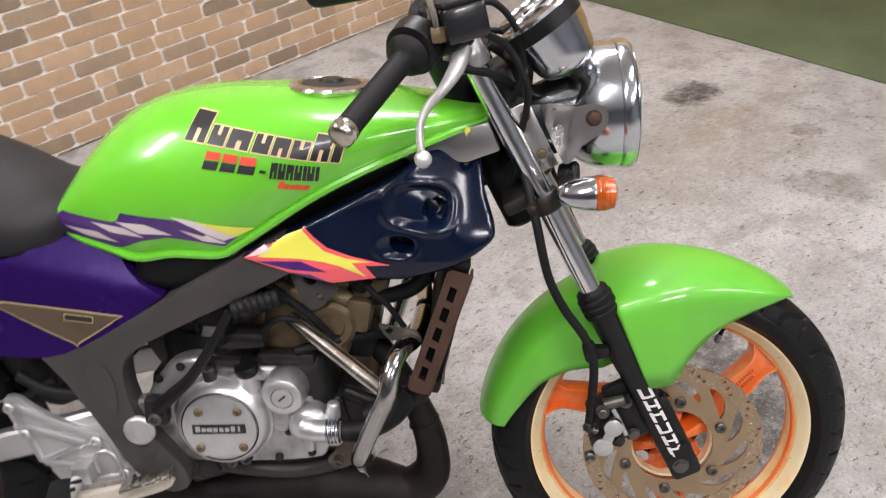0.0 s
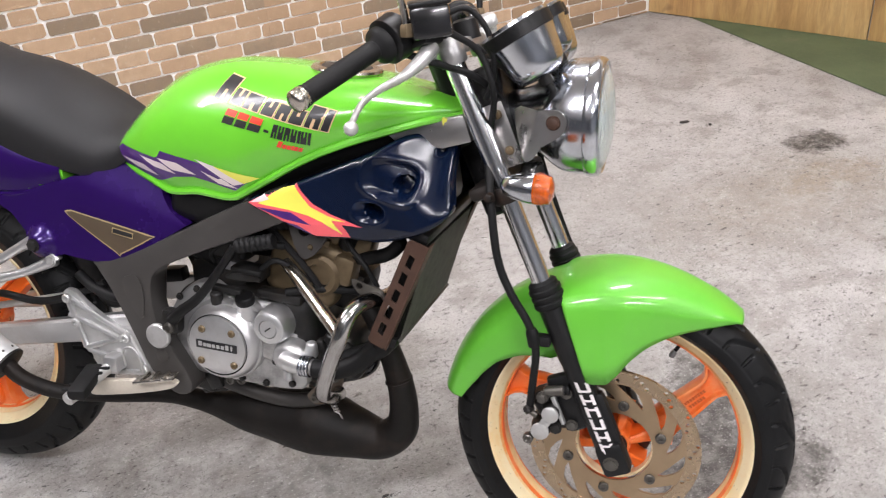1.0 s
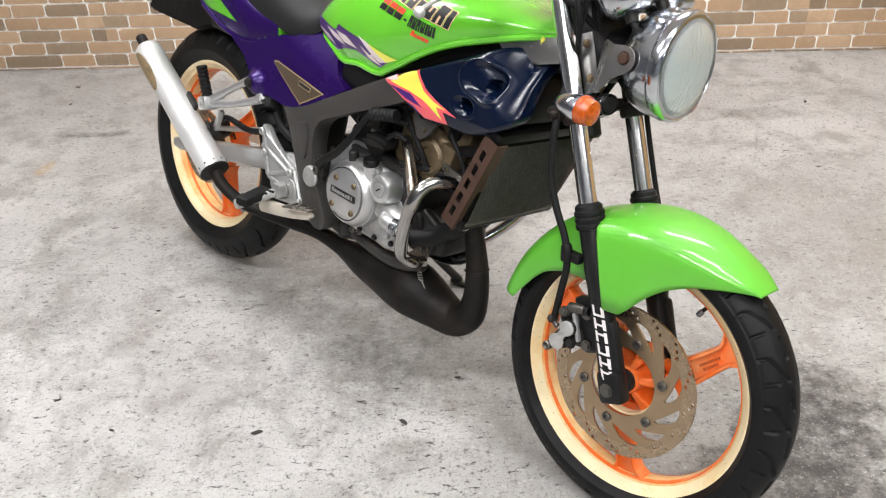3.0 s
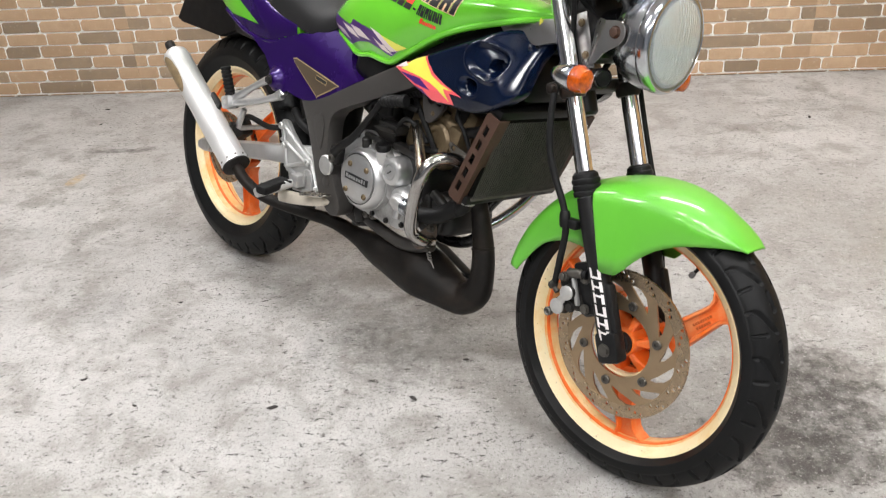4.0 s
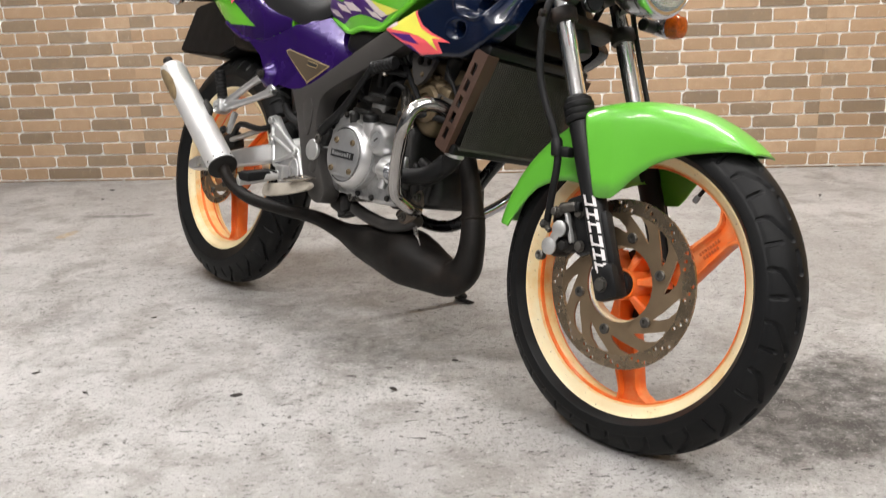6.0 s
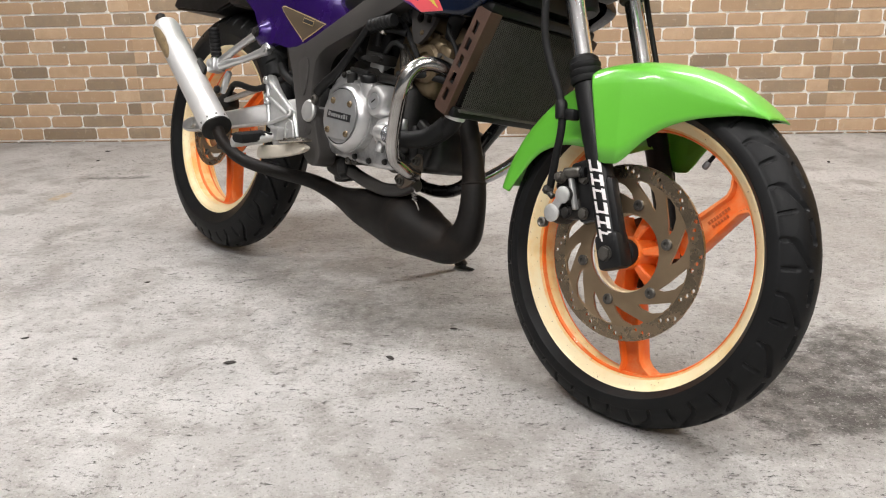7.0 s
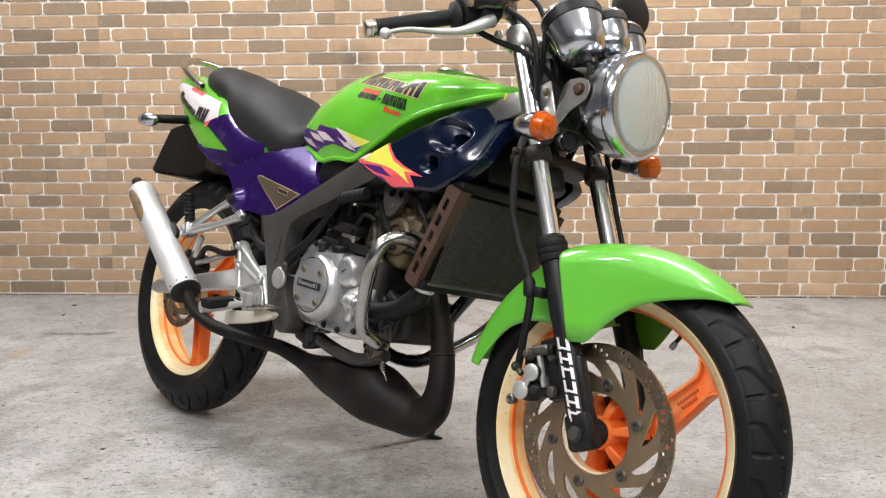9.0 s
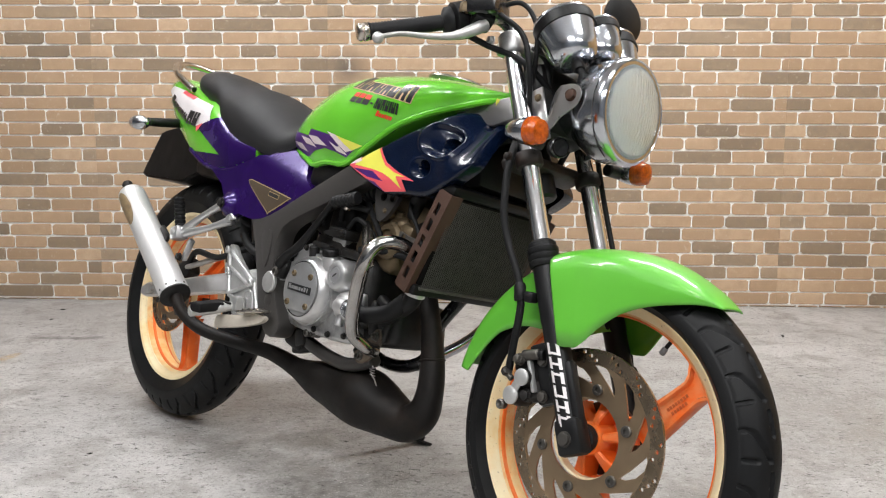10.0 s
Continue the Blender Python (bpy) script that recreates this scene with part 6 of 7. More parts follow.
# ---- swing arm and chain side ----
arm = group("swing_arm", None, "silver box-section swing arm")
for side in (-1, 1):
    bm = bmesh.new()
    rings = []
    for x, z, h, y in ((-0.80, 0.435, 0.026, 0.105), (-0.95, 0.408, 0.025, 0.108), (-1.15, 0.372, 0.023, 0.110), (-1.30, 0.345, 0.021, 0.110), (-1.40, 0.330, 0.019, 0.110), (-1.425, 0.326, 0.012, 0.110)):
        b = 0.005
        w = 0.013
        rings.append([(x, side * y + a, z + c) for a, c in ((-w, -h + b), (-w + b, -h), (w - b, -h), (w, -h + b), (w, h - b), (w - b, h), (-w + b, h), (-w, h - b))])
    sections(bm, rings)
    part("arm", bm, ALU, arm, "satin silver swing arm leg")
    part("axle_nut", bolt((-1.353, side * 0.124, 0.338), (0, side, 0), 0.013, 0.014), CAST, arm)
    part("adjuster", block((-1.36, side * 0.125, 0.338), (0.075, 0.004, 0.026), (0, -9.5, 0), 0.003), CAST, arm, "axle adjuster plate")
cal = block((-1.265, -0.085, 0.400), (0.07, 0.04, 0.05), (0, -30, 0), 0.012)
part("rear_caliper", cal, DARK_METAL, arm, "rear brake caliper")
part("torque_rod", pipe([(-1.245, -0.10, 0.410), (-1.00, -0.112, 0.470)], 0.007, 10, 1, smooth=False), CAST, arm, "silver torque rod")
part("shock_absorber", pipe([(-0.93, 0.0, 0.40), (-0.90, 0.0, 0.60)], 0.035, 18, 1, smooth=False), DARK_METAL, arm)
part("inner_fender", pipe([(-0.96, 0.0, 0.42), (-0.99, 0.0, 0.50), (-1.02, 0.0, 0.60), (-1.06, 0.0, 0.66)], [0.05, 0.07, 0.075, 0.08], 20, 4), BLACK, arm, "black inner mud guard")
part("under_seat_tray", block((-1.10, 0, 0.665), (0.42, 0.20, 0.06), (0, 5, 0), 0.02), BLACK, arm)
part("brake_hose", pipe([(-1.24, -0.098, 0.425), (-1.18, -0.115, 0.455), (-1.08, -0.118, 0.450), (-1.00, -0.115, 0.470), (-0.93, -0.11, 0.50)], 0.0075, 10, 6), RUBBER, arm, "black rear brake hose")
part("reservoir_hose", pipe([(-0.985, -0.112, 0.515), (-0.95, -0.115, 0.490), (-0.90, -0.118, 0.478), (-0.87, -0.11, 0.49)], 0.010, 10, 6), RUBBER, arm)
part("chain_guard", block((-1.10, 0.085, 0.42), (0.42, 0.03, 0.03), (0, -9, 0), 0.006), BLACK, arm)
stand = part("side_stand", pipe([(-0.760, 0.10, 0.300), (-0.755, 0.16, 0.245), (-0.730, 0.335, 0.092)], [0.012, 0.011, 0.011], 12, 4), DARK_METAL, bike, "black side stand, lowered")
part("stand_foot", plate(ring2(16, 0.022, -0.730, 0.0, 0, 1.4), -0.004, 0.004, bevel=0.002), DARK_METAL, stand, "flat foot of the stand").matrix_local = Matrix.Translation((0, 0.338, 0.086)) @ pose(0, 0, 0, 90 - 13.8, 0, 0)
part("belly_bracket", block((-0.66, 0.03, 0.345), (0.26, 0.14, 0.04), (0, -4, 0), 0.01), DARK_METAL, bike)

# ---- foot controls ----
han = group("rider_footrest_bracket", None, "cast aluminium rider footrest bracket")
holes = [[(-0.968, 0.405), (-0.958, 0.380), (-0.935, 0.362), (-0.925, 0.372), (-0.935, 0.395)]]
part("bracket_plate", plate(round_loop([(-1.008, 0.482), (-0.985, 0.486), (-0.960, 0.462), (-0.905, 0.425), (-0.880, 0.424), (-0.860, 0.412), (-0.848, 0.370), (-0.832, 0.345), (-0.860, 0.332), (-0.935, 0.328), (-0.960, 0.345), (-0.968, 0.370), (-0.985, 0.405), (-1.002, 0.440)], 3),
                            -0.132, -0.120, bevel=0.002), CAST, han, "cast bracket plate with raised ribs", angle=40)
for a, b in (((-0.998, 0.474), (-0.972, 0.375)), ((-0.998, 0.474), (-0.875, 0.410)), ((-0.972, 0.375), (-0.875, 0.410)), ((-1.000, 0.440), (-0.890, 0.400)), ((-0.875, 0.410), (-0.842, 0.345)), ((-0.968, 0.372), (-0.902, 0.358)), ((-0.935, 0.330), (-0.845, 0.340))):
    part("rib", pipe([(a[0], -0.134, a[1]), (b[0], -0.134, b[1])], 0.0055, 8, 1, smooth=False), ALU, han)
for at in ((-0.994, -0.138, 0.474), (-0.985, -0.134, 0.425), (-0.875, -0.140, 0.409), (-0.846, -0.136, 0.347)):
    part("socket_bolt", lathe([(0.009, 0), (0.009, 0.006), (0.007, 0.008), (0.004, 0.008), (0.0038, 0.004), (0.0005, 0.004)], at, (0, -1, 0), 20), CAST, han)
part("peg_mount", block((-0.905, -0.145, 0.358), (0.030, 0.030, 0.032), (0, 0, 0), 0.005), ALU, han)
peg = pipe([(-0.910, -0.150, 0.352), (-0.925, -0.200, 0.338), (-0.935, -0.245, 0.326)], [0.010, 0.013, 0.012], 12, 3)
part("footpeg", peg, CAST, han)
part("peg_rubber", block((-0.924, -0.203, 0.344), (0.034, 0.088, 0.022), (8, 0, 14), 0.006), RUBBER, han, "ribbed black footpeg rubber")
for k in range(5):
    part("peg_rib", block((-0.915 - 0.0042 * k, -0.172 - 0.0155 * k, 0.3565 - 0.0033 * k), (0.032, 0.006, 0.005), (8, 0, 24), 0.002), RUBBER, han)
part("return_spring", pipe([(-0.884, -0.142, 0.352), (-0.882, -0.146, 0.385), (-0.862, -0.146, 0.392), (-0.848, -0.146, 0.372), (-0.842, -0.146, 0.322)], 0.0022, 8, 5), ALU, han, "bent wire spring")
ped = group("brake_pedal", None, "cream brake pedal")
part("pedal_arm", plate(round_loop([(-0.950, 0.322), (-0.950, 0.298), (-0.925, 0.298), (-0.850, 0.312), (-0.778, 0.331), (-0.762, 0.346), (-0.800, 0.350), (-0.860, 0.337), (-0.915, 0.330)], 3), -0.168, -0.154, bevel=0.003), IVORY, ped, "flat cream pedal arm", angle=40)
part("pedal_pad", block((-0.800, -0.170, 0.3525), (0.080, 0.030, 0.007), (0, -10, 8), 0.003), WORN_CHROME, ped, "worn steel toe pad")
for k in range(3):
    part("pad_tread", block((-0.822 + 0.022 * k, -0.170, 0.3525 + 0.0038 * k), (0.007, 0.030, 0.006), (0, -10, 8), 0.001), WORN_CHROME, ped)
pill = group("passenger_footrest", None, "cast passenger footrest stay with folded rubber peg")
part("stay_arm", pipe([(-1.030, -0.135, 0.592), (-1.110, -0.150, 0.548), (-1.185, -0.160, 0.500)], [0.012, 0.0085, 0.012], 10, 4), ALU, pill)
part("stay_arm", pipe([(-1.012, -0.132, 0.545), (-1.080, -0.150, 0.518), (-1.185, -0.160, 0.492)], [0.012, 0.008, 0.012], 10, 4), ALU, pill)
part("stay_post", pipe([(-1.030, -0.134, 0.595), (-1.020, -0.134, 0.570), (-1.010, -0.132, 0.543)], [0.012, 0.010, 0.012], 10, 4), ALU, pill)
part("peg_clevis", block((-1.195, -0.165, 0.492), (0.036, 0.036, 0.034), (0, -15, 0), 0.006), ALU, pill)
part("clevis_bolt", bolt((-1.195, -0.183, 0.494), (0, -1, 0), 0.007, 0.006), CAST, pill)
part("stay_bolt", bolt((-1.014, -0.142, 0.546), (0, -1, 0), 0.009, 0.006), CAST, pill)
ribs = [(0.010, 0)]
for k in range(8):
    ribs += [(0.0135, 0.002 + 0.0095 * k), (0.0135, 0.006 + 0.0095 * k), (0.0110, 0.0085 + 0.0095 * k)]
part("folded_peg", lathe(ribs, (-1.195, -0.165, 0.508), (-0.28, -0.1, 1), 16), RUBBER, pill, "ribbed black rubber peg")
part("lower_lug", block((-1.165, -0.150, 0.455), (0.014, 0.014, 0.06), (0, 25, 0), 0.004), ALU, pill)
part("lug_bolt", bolt((-1.180, -0.16, 0.435), (0, -1, 0), 0.008, 0.010), DARK_METAL, pill)


# ---- cockpit ----
bars = group("handlebar", None, "black handlebar with rubber grips and controls")
GE, GI = Vector((-0.392, 0.318, 0.888)), Vector((-0.328, 0.190, 0.944))


for side in (-1, 1):
    F = lambda x, y, z: Vector((x, side * y, z))
    part("bar_tube", pipe([F(-0.385, 0.308, 0.892), F(-0.328, 0.190, 0.944), F(-0.290, 0.120, 0.972), F(-0.268, 0.093, 0.955), F(-0.258, 0.093, 0.935)], 0.011, 14, 5), GLOSS_BLACK, bars)
    ge, gi = F(*GE), F(*GI)
    d = (gi - ge).normalized()
    gl = (gi - ge).length
    prof = [(0.0130, 0.0), (0.0155, 0.003)]
    for k in range(24):
        prof += [(0.0146, 0.0055 + k * (gl - 0.02) / 24), (0.0128, 0.0090 + k * (gl - 0.02) / 24)]
    prof += [(0.0175, gl - 0.012), (0.026, gl - 0.008), (0.027, gl), (0.016, gl + 0.002)]
    part("grip", lathe(prof, ge, d, 24), RUBBER, bars, "ribbed black rubber grip", angle=70)
    part("bar_end", lathe([(0.005, -0.019), (0.0125, -0.018), (0.0155, -0.015), (0.0160, -0.011), (0.0140, -0.009), (0.0160, -0.007), (0.0160, -0.002), (0.0140, 0.002)], ge, d, 28), WORN_CHROME, bars, "worn chrome bar end weight")
    part("switch_housing", block(gi + d * 0.022, (0.052, 0.044, 0.052), (0, -20, side * -28 * -1), 0.014, segs=3), BLACK, bars, "black switch housing")
    part("throttle_drum", lathe([(0.026, 0.0), (0.033, 0.004), (0.034, 0.030), (0.028, 0.036)], gi + d * 0.002, d, 28), BLACK, bars)
    # lever
    lv = group("brake_lever" if side < 0 else "clutch_lever", bars, "cast alloy lever with ball end")
    part("blade", pipe([F(-0.262, 0.165, 0.942), F(-0.272, 0.190, 0.922), F(-0.288, 0.220, 0.904), F(-0.306, 0.262, 0.892), F(-0.313, 0.310, 0.880), F(-0.311, 0.350, 0.862)], [0.0120, 0.0105, 0.0070, 0.0052, 0.0044, 0.0042], 12, 5), CAST, lv, "cast alloy blade")
    ball = bmesh.new()
    bmesh.ops.create_uvsphere(ball, u_segments=20, v_segments=14, radius=0.0095, matrix=Matrix.Translation(F(-0.309, 0.358, 0.857)))
    part("lever_ball", ball, CAST, lv)
    part("perch", block(F(-0.275, 0.165, 0.950), (0.045, 0.040, 0.024), (0, -20, side * 28), 0.007), CAST if side > 0 else BLACK, lv)
    if side < 0:
        mc = block(F(-0.266, 0.163, 0.975), (0.056, 0.074, 0.044), (0, -8, side * -20), 0.006)
        part("master_cylinder", mc, GLOSS_BLACK, bars, "black brake fluid reservoir")
        part("reservoir_lid", block(F(-0.268, 0.163, 1.000), (0.060, 0.078, 0.008), (0, -8, side * -20), 0.003), BLACK, bars)
    part("mirror_stem", pipe([F(-0.290, 0.195, 0.955), F(-0.292, 0.200, 0.990), F(-0.300, 0.212, 1.025), F(-0.318, 0.240, 1.045)], 0.0055, 10, 5), WORN_CHROME if side < 0 else BLACK, bars, "mirror stem")
    part("stem_nut", lathe([(0.009, 0), (0.010, 0.004), (0.010, 0.014), (0.008, 0.018)], F(-0.290, 0.195, 0.955), (0, 0, 1), 6), BRONZE, bars)
    if side < 0:
        shell_ = block((-0.362, -0.275, 1.058), (0.128, 0.030, 0.082), (0, -4, 8), 0.014, segs=4)
        part("mirror_head", shell_, BLACK, bars, "rounded black mirror head, folded inwards")
        part("mirror_arm", pipe([(-0.318, -0.240, 1.045), (-0.335, -0.255, 1.052)], 0.008, 10, 1, smooth=False), BLACK, bars)
        continue
    head = lathe([(0.001, -0.016), (0.034, -0.014), (0.050, -0.006), (0.053, 0.004), (0.046, 0.008), (0.001, 0.008)], F(-0.292, 0.270, 1.105), (1.0, side * -0.2, 0.15), 32)
    part("mirror_head", head, BLACK, bars, "round black mirror head")
bars.location = (-0.011, 0.011, 0.0)
# clamps and clutter round the upper yoke
for side in (-1, 1):
    part("fork_cap", lathe([(0.018, 0), (0.018, 0.006), (0.012, 0.010), (0.012, 0.018), (0.008, 0.020)], leg_at(0.935, side * 0.088), RAKE, 20), CAST, bars)
part("ignition_lock", lathe([(0.020, 0), (0.020, 0.03), (0.015, 0.034), (0.001, 0.034)], (-0.255, 0, 0.935), (-0.3, 0, 1), 24), BLACK, bars)
for pts, r in (([(-0.262, -0.150, 0.975), (-0.225, -0.125, 0.990), (-0.195, -0.112, 0.955), (-0.188, -0.105, 0.90), (-0.205, -0.085, 0.855)], 0.0045),
               ([(-0.325, -0.165, 0.935), (-0.280, -0.130, 0.915), (-0.225, -0.105, 0.895), (-0.195, -0.07, 0.865), (-0.185, -0.03, 0.83)], 0.0058),
               ([(-0.320, 0.165, 0.935), (-0.270, 0.13, 0.925), (-0.215, 0.09, 0.90), (-0.185, 0.04, 0.85)], 0.0065),
               ([(-0.240, -0.160, 0.960), (-0.205, -0.130, 0.930), (-0.185, -0.120, 0.87), (-0.200, -0.085, 0.80), (-0.215, -0.07, 0.74)], 0.005),
               ([(-0.230, -0.06, 0.93), (-0.20, -0.055, 0.90), (-0.195, -0.05, 0.84), (-0.21, -0.045, 0.76)], 0.007),
               ([(-0.19, 0.04, 0.90), (-0.18, 0.035, 0.84), (-0.185, 0.03, 0.78), (-0.22, 0.04, 0.72)], 0.006),
               ([(-0.24, 0.10, 0.93), (-0.20, 0.11, 0.92), (-0.17, 0.10, 0.88), (-0.18, 0.05, 0.82)], 0.005)):
    part("control_cable", pipe(pts, r, 10, 6), RUBBER, bars, "black control cable")

lamp_c = Vector((-0.066, 0.0, 0.826))
hl = group("headlight", None, "round chrome headlight with clear ribbed glass")
part("shell", lathe([(0.001, -0.135), (0.030, -0.132), (0.037, -0.120), (0.043, -0.102), (0.052, -0.084), (0.065, -0.067), (0.077, -0.052), (0.0850, -0.038), (0.0885, -0.025), (0.0895, -0.012), (0.0895, 0.003)], lamp_c, (1, 0, 0), 64), CHROME, hl, "chrome headlight bowl")
part("bezel", lathe([(0.0880, 0.000), (0.0908, 0.001), (0.0918, 0.003), (0.0922, 0.007), (0.0922, 0.014), (0.0902, 0.020), (0.0869, 0.0225), (0.0850, 0.0215), (0.0845, 0.014)], lamp_c, (1, 0, 0), 64), CHROME, hl, "chrome bezel")
part("reflector", lathe([(0.0821, 0.013), (0.0669, -0.020), (0.0430, -0.048), (0.0191, -0.060), (0.0010, -0.062)], lamp_c, (1, 0, 0), 48, caps=False), MIRROR, hl, "silver reflector")
part("bulb_hood", lathe([(0.0010, 0.004), (0.0095, 0.002), (0.0115, -0.010), (0.0115, -0.040)], lamp_c, (1, 0, 0), 20), ALU, hl)
gl = bmesh.new()
lathe([(0.0855, 0.016), (0.0783, 0.024), (0.0573, 0.032), (0.0286, 0.037), (0.0010, 0.0385), (0.0010, 0.0350), (0.0286, 0.0335), (0.0573, 0.0285), (0.0764, 0.0205), (0.0845, 0.015)], lamp_c, (1, 0, 0), 64, gl, caps=False)
glass = part("glass", gl, GLASS, hl, "clear ribbed headlight glass")
glass.visible_shadow = False
part("bezel_lip", lathe([(0.0859, 0.0215), (0.0874, 0.0232), (0.0859, 0.0240), (0.0845, 0.0225)], lamp_c, (1, 0, 0), 64), CHROME, hl)
for side in (-1, 1):
    F = lambda x, y, z: Vector((x, side * y, z))
    br = group("headlight_bracket", hl, "worn chrome headlight bracket")
    bm = pad(round_loop([(-0.172, 0.843), (-0.130, 0.848), (-0.104, 0.850), (-0.090, 0.842), (-0.087, 0.826), (-0.096, 0.811), (-0.122, 0.794), (-0.138, 0.774), (-0.152, 0.778)], 3),
             lambda x, z: -0.096 + 0.9 * max(0.0, -0.134 - x - 0.25 * (0.83 - z)), 0.005, 0.003, 0.003, 0.0)
    if side > 0:
        bmesh.ops.scale(bm, vec=(1, -1, 1), verts=bm.verts)
    part("bracket_arm", bm, BRACKET, br, "worn chrome bracket arm", angle=30)
    part("bracket_back", block(F(-0.186, 0.070, 0.805), (0.030, 0.004, 0.100), (0, -22, 0), 0.006), BRACKET, br, "speckled plate on the fork")
    part("bracket_bolt", bolt(F(-0.106, 0.094, 0.831), (0, side, 0), 0.009, 0.009), RUST, br)
    part("bracket_bolt", bolt(F(-0.196, 0.071, 0.836), (0, side, 0), 0.006, 0.005), BRONZE, br)
    part("bracket_bolt", bolt(F(-0.176, 0.071, 0.782), (0, side, 0), 0.006, 0.005), BRONZE, br)
    sig = group("front_turn_signal", None, "front turn signal with chrome body and amber lens")
    part("stalk", pipe([F(-0.150, 0.10, 0.742), F(-0.150, 0.150, 0.744)], 0.012, 14, 1, smooth=False), BLACK, sig, "black rubber stalk")
    c = F(-0.128, 0.168 if side < 0 else 0.150, 0.747)
    part("body", lathe([(0.004, -0.042), (0.011, -0.037), (0.017, -0.025), (0.0212, -0.008), (0.0225, 0.004), (0.0220, 0.007)], c, (1, 0, -0.05), 32), CHROME, sig, "chrome bullet body")
    part("lens", lathe([(0.0215, 0.007), (0.0228, 0.009), (0.0228, 0.019), (0.0195, 0.031), (0.010, 0.0352), (0.001, 0.036)], c, (1, 0, -0.05), 32), AMBER, sig, "amber plastic lens")
    for k in range(5):
        part("lens_rib", lathe([(0.0229, 0.0), (0.0233, 0.0006), (0.0229, 0.0012)], c + Vector((0.0095 + 0.002 * k, 0, 0)), (1, 0, -0.05), 32), AMBER, sig)
hl.location = (-0.004, 0.003, -0.004)
part("horn", lathe([(0.001, -0.012), (0.014, -0.010), (0.017, 0.0), (0.017, 0.010), (0.014, 0.014), (0.001, 0.012)], (-0.146, -0.062, 0.744), (1, -0.4, 0), 32), BLACK, bike, "round black horn")
part("horn_ring", lathe([(0.0165, 0.006), (0.0182, 0.008), (0.0182, 0.012), (0.0165, 0.014)], (-0.146, -0.062, 0.744), (1, -0.4, 0), 32, closed=True), GLOSS_BLACK, bike)


def gauge(c, axis, r, depth, label):
    """A chrome cup with a black band and a clear face towards the rider."""
    g = group("instrument", None, label)
    part("cup", lathe([(r * 0.22, -0.004), (r * 0.50, -0.002), (r * 0.70, 0.004), (r * 0.81, 0.013), (r * 0.87, 0.026), (r * 0.93, 0.044), (r, depth * 0.72)], c, axis, 48), CHROME, g, "polished chrome cup")
    part("band", lathe([(r * 1.0, depth * 0.70), (r * 1.04, depth * 0.71), (r * 1.05, depth * 0.93), (r * 1.02, depth * 0.95)], c, axis, 48), BLACK, g, "black rubber band")
    part("rim", lathe([(r * 1.03, depth * 0.93), (r * 1.05, depth * 0.95), (r * 1.03, depth), (r * 0.90, depth * 1.01), (r * 0.88, depth * 0.97)], c, axis, 48), CHROME, g, "chrome rim")
    part("face", lathe([(r * 0.89, depth * 0.95), (r * 0.89, depth * 0.97), (0.001, depth * 0.97)], c, axis, 40), BLACK, g, "dark dial face")
    part("cable_nut", lathe([(0.010, -0.016), (0.011, -0.014), (0.011, 0.002)], c, axis, 16), DARK_METAL, g)
    part("cable", pipe([Vector(c) - Vector(axis).normalized() * 0.012, Vector(c) - Vector(axis).normalized() * 0.035 + Vector((-0.002, 0, 0)), Vector(c) + Vector((-0.012, 0.01, -0.085))], 0.006, 10, 4), RUBBER, g)
    return g


AX = (-0.62, 0, 1)
gauge((-0.133, -0.064, 0.893), AX, 0.052, 0.086, "round chrome speedometer cup")
gauge((-0.133, 0.070, 0.893), AX, 0.052, 0.086, "round chrome rev counter cup")
gauge((-0.125, 0.008, 0.916), AX, 0.041, 0.070, "small chrome warning lamp cup")
part("instrument_bracket", block((-0.190, 0, 0.905), (0.07, 0.17, 0.008), (0, 22, 0), 0.003), DARK_METAL, bike, "dark instrument bracket")
# added dark box: stands for the shade behind the headlight
part("headlight_shade_box", block((-0.215, 0, 0.83), (0.05, 0.12, 0.14), (0, -20, 0), 0.012), DARK_METAL, bike, "dark box added behind the headlight in place of shade")

# ---- front brake ----
bc = group("front_caliper", None, "two-piston front brake caliper in grey metal")
part("caliper_body", block((-0.098, -0.078, 0.352), (0.044, 0.044, 0.070), (0, -26, 0), 0.010, segs=3), DARK_METAL, bc)
for at, r in (((-0.1100, -0.118, 0.324), 0.0150), ((-0.0940, -0.118, 0.356), 0.0140)):
    part("piston_housing", lathe([(r + 0.003, 0.0), (r + 0.003, 0.022), (r + 0.001, 0.026), (r, 0.040)], Vector(at) + Vector((0, 0.042, 0)), (0, -1, 0), 28), DARK_METAL, bc, "dark cast piston housing")
    part("piston_cap", lathe([(r, -0.002), (r, 0.001), (r - 0.0015, 0.0022), (0.001, 0.0024)], at, (0, -1, 0), 32), CAST, bc, "round grey piston cap")
part("cap_waist", block((-0.1020, -0.1182, 0.340), (0.016, 0.003, 0.020), (0, 26, 0), 0.001), CAST, bc)
part("caliper_pin", pipe([(-0.106, -0.104, 0.390), (-0.074, -0.106, 0.398)], [0.0095, 0.0085], 16, 1, smooth=False), BOLT_GREY, bc, "grey sliding pin boss")
part("pin_boot", lathe([(0.0080, 0), (0.0095, 0.003), (0.0078, 0.006), (0.0095, 0.009), (0.0080, 0.012)], (-0.078, -0.102, 0.396), (1, 0, 0.2), 16), RUBBER, bc)
part("body_rib", block((-0.083, -0.104, 0.360), (0.007, 0.010, 0.052), (0, -22, 0), 0.002), CAST, bc)
part("bleed_screw", pipe([(-0.117, -0.112, 0.349), (-0.129, -0.112, 0.356)], [0.0055, 0.0045], 12, 1, smooth=False), BOLT_GREY, bc)
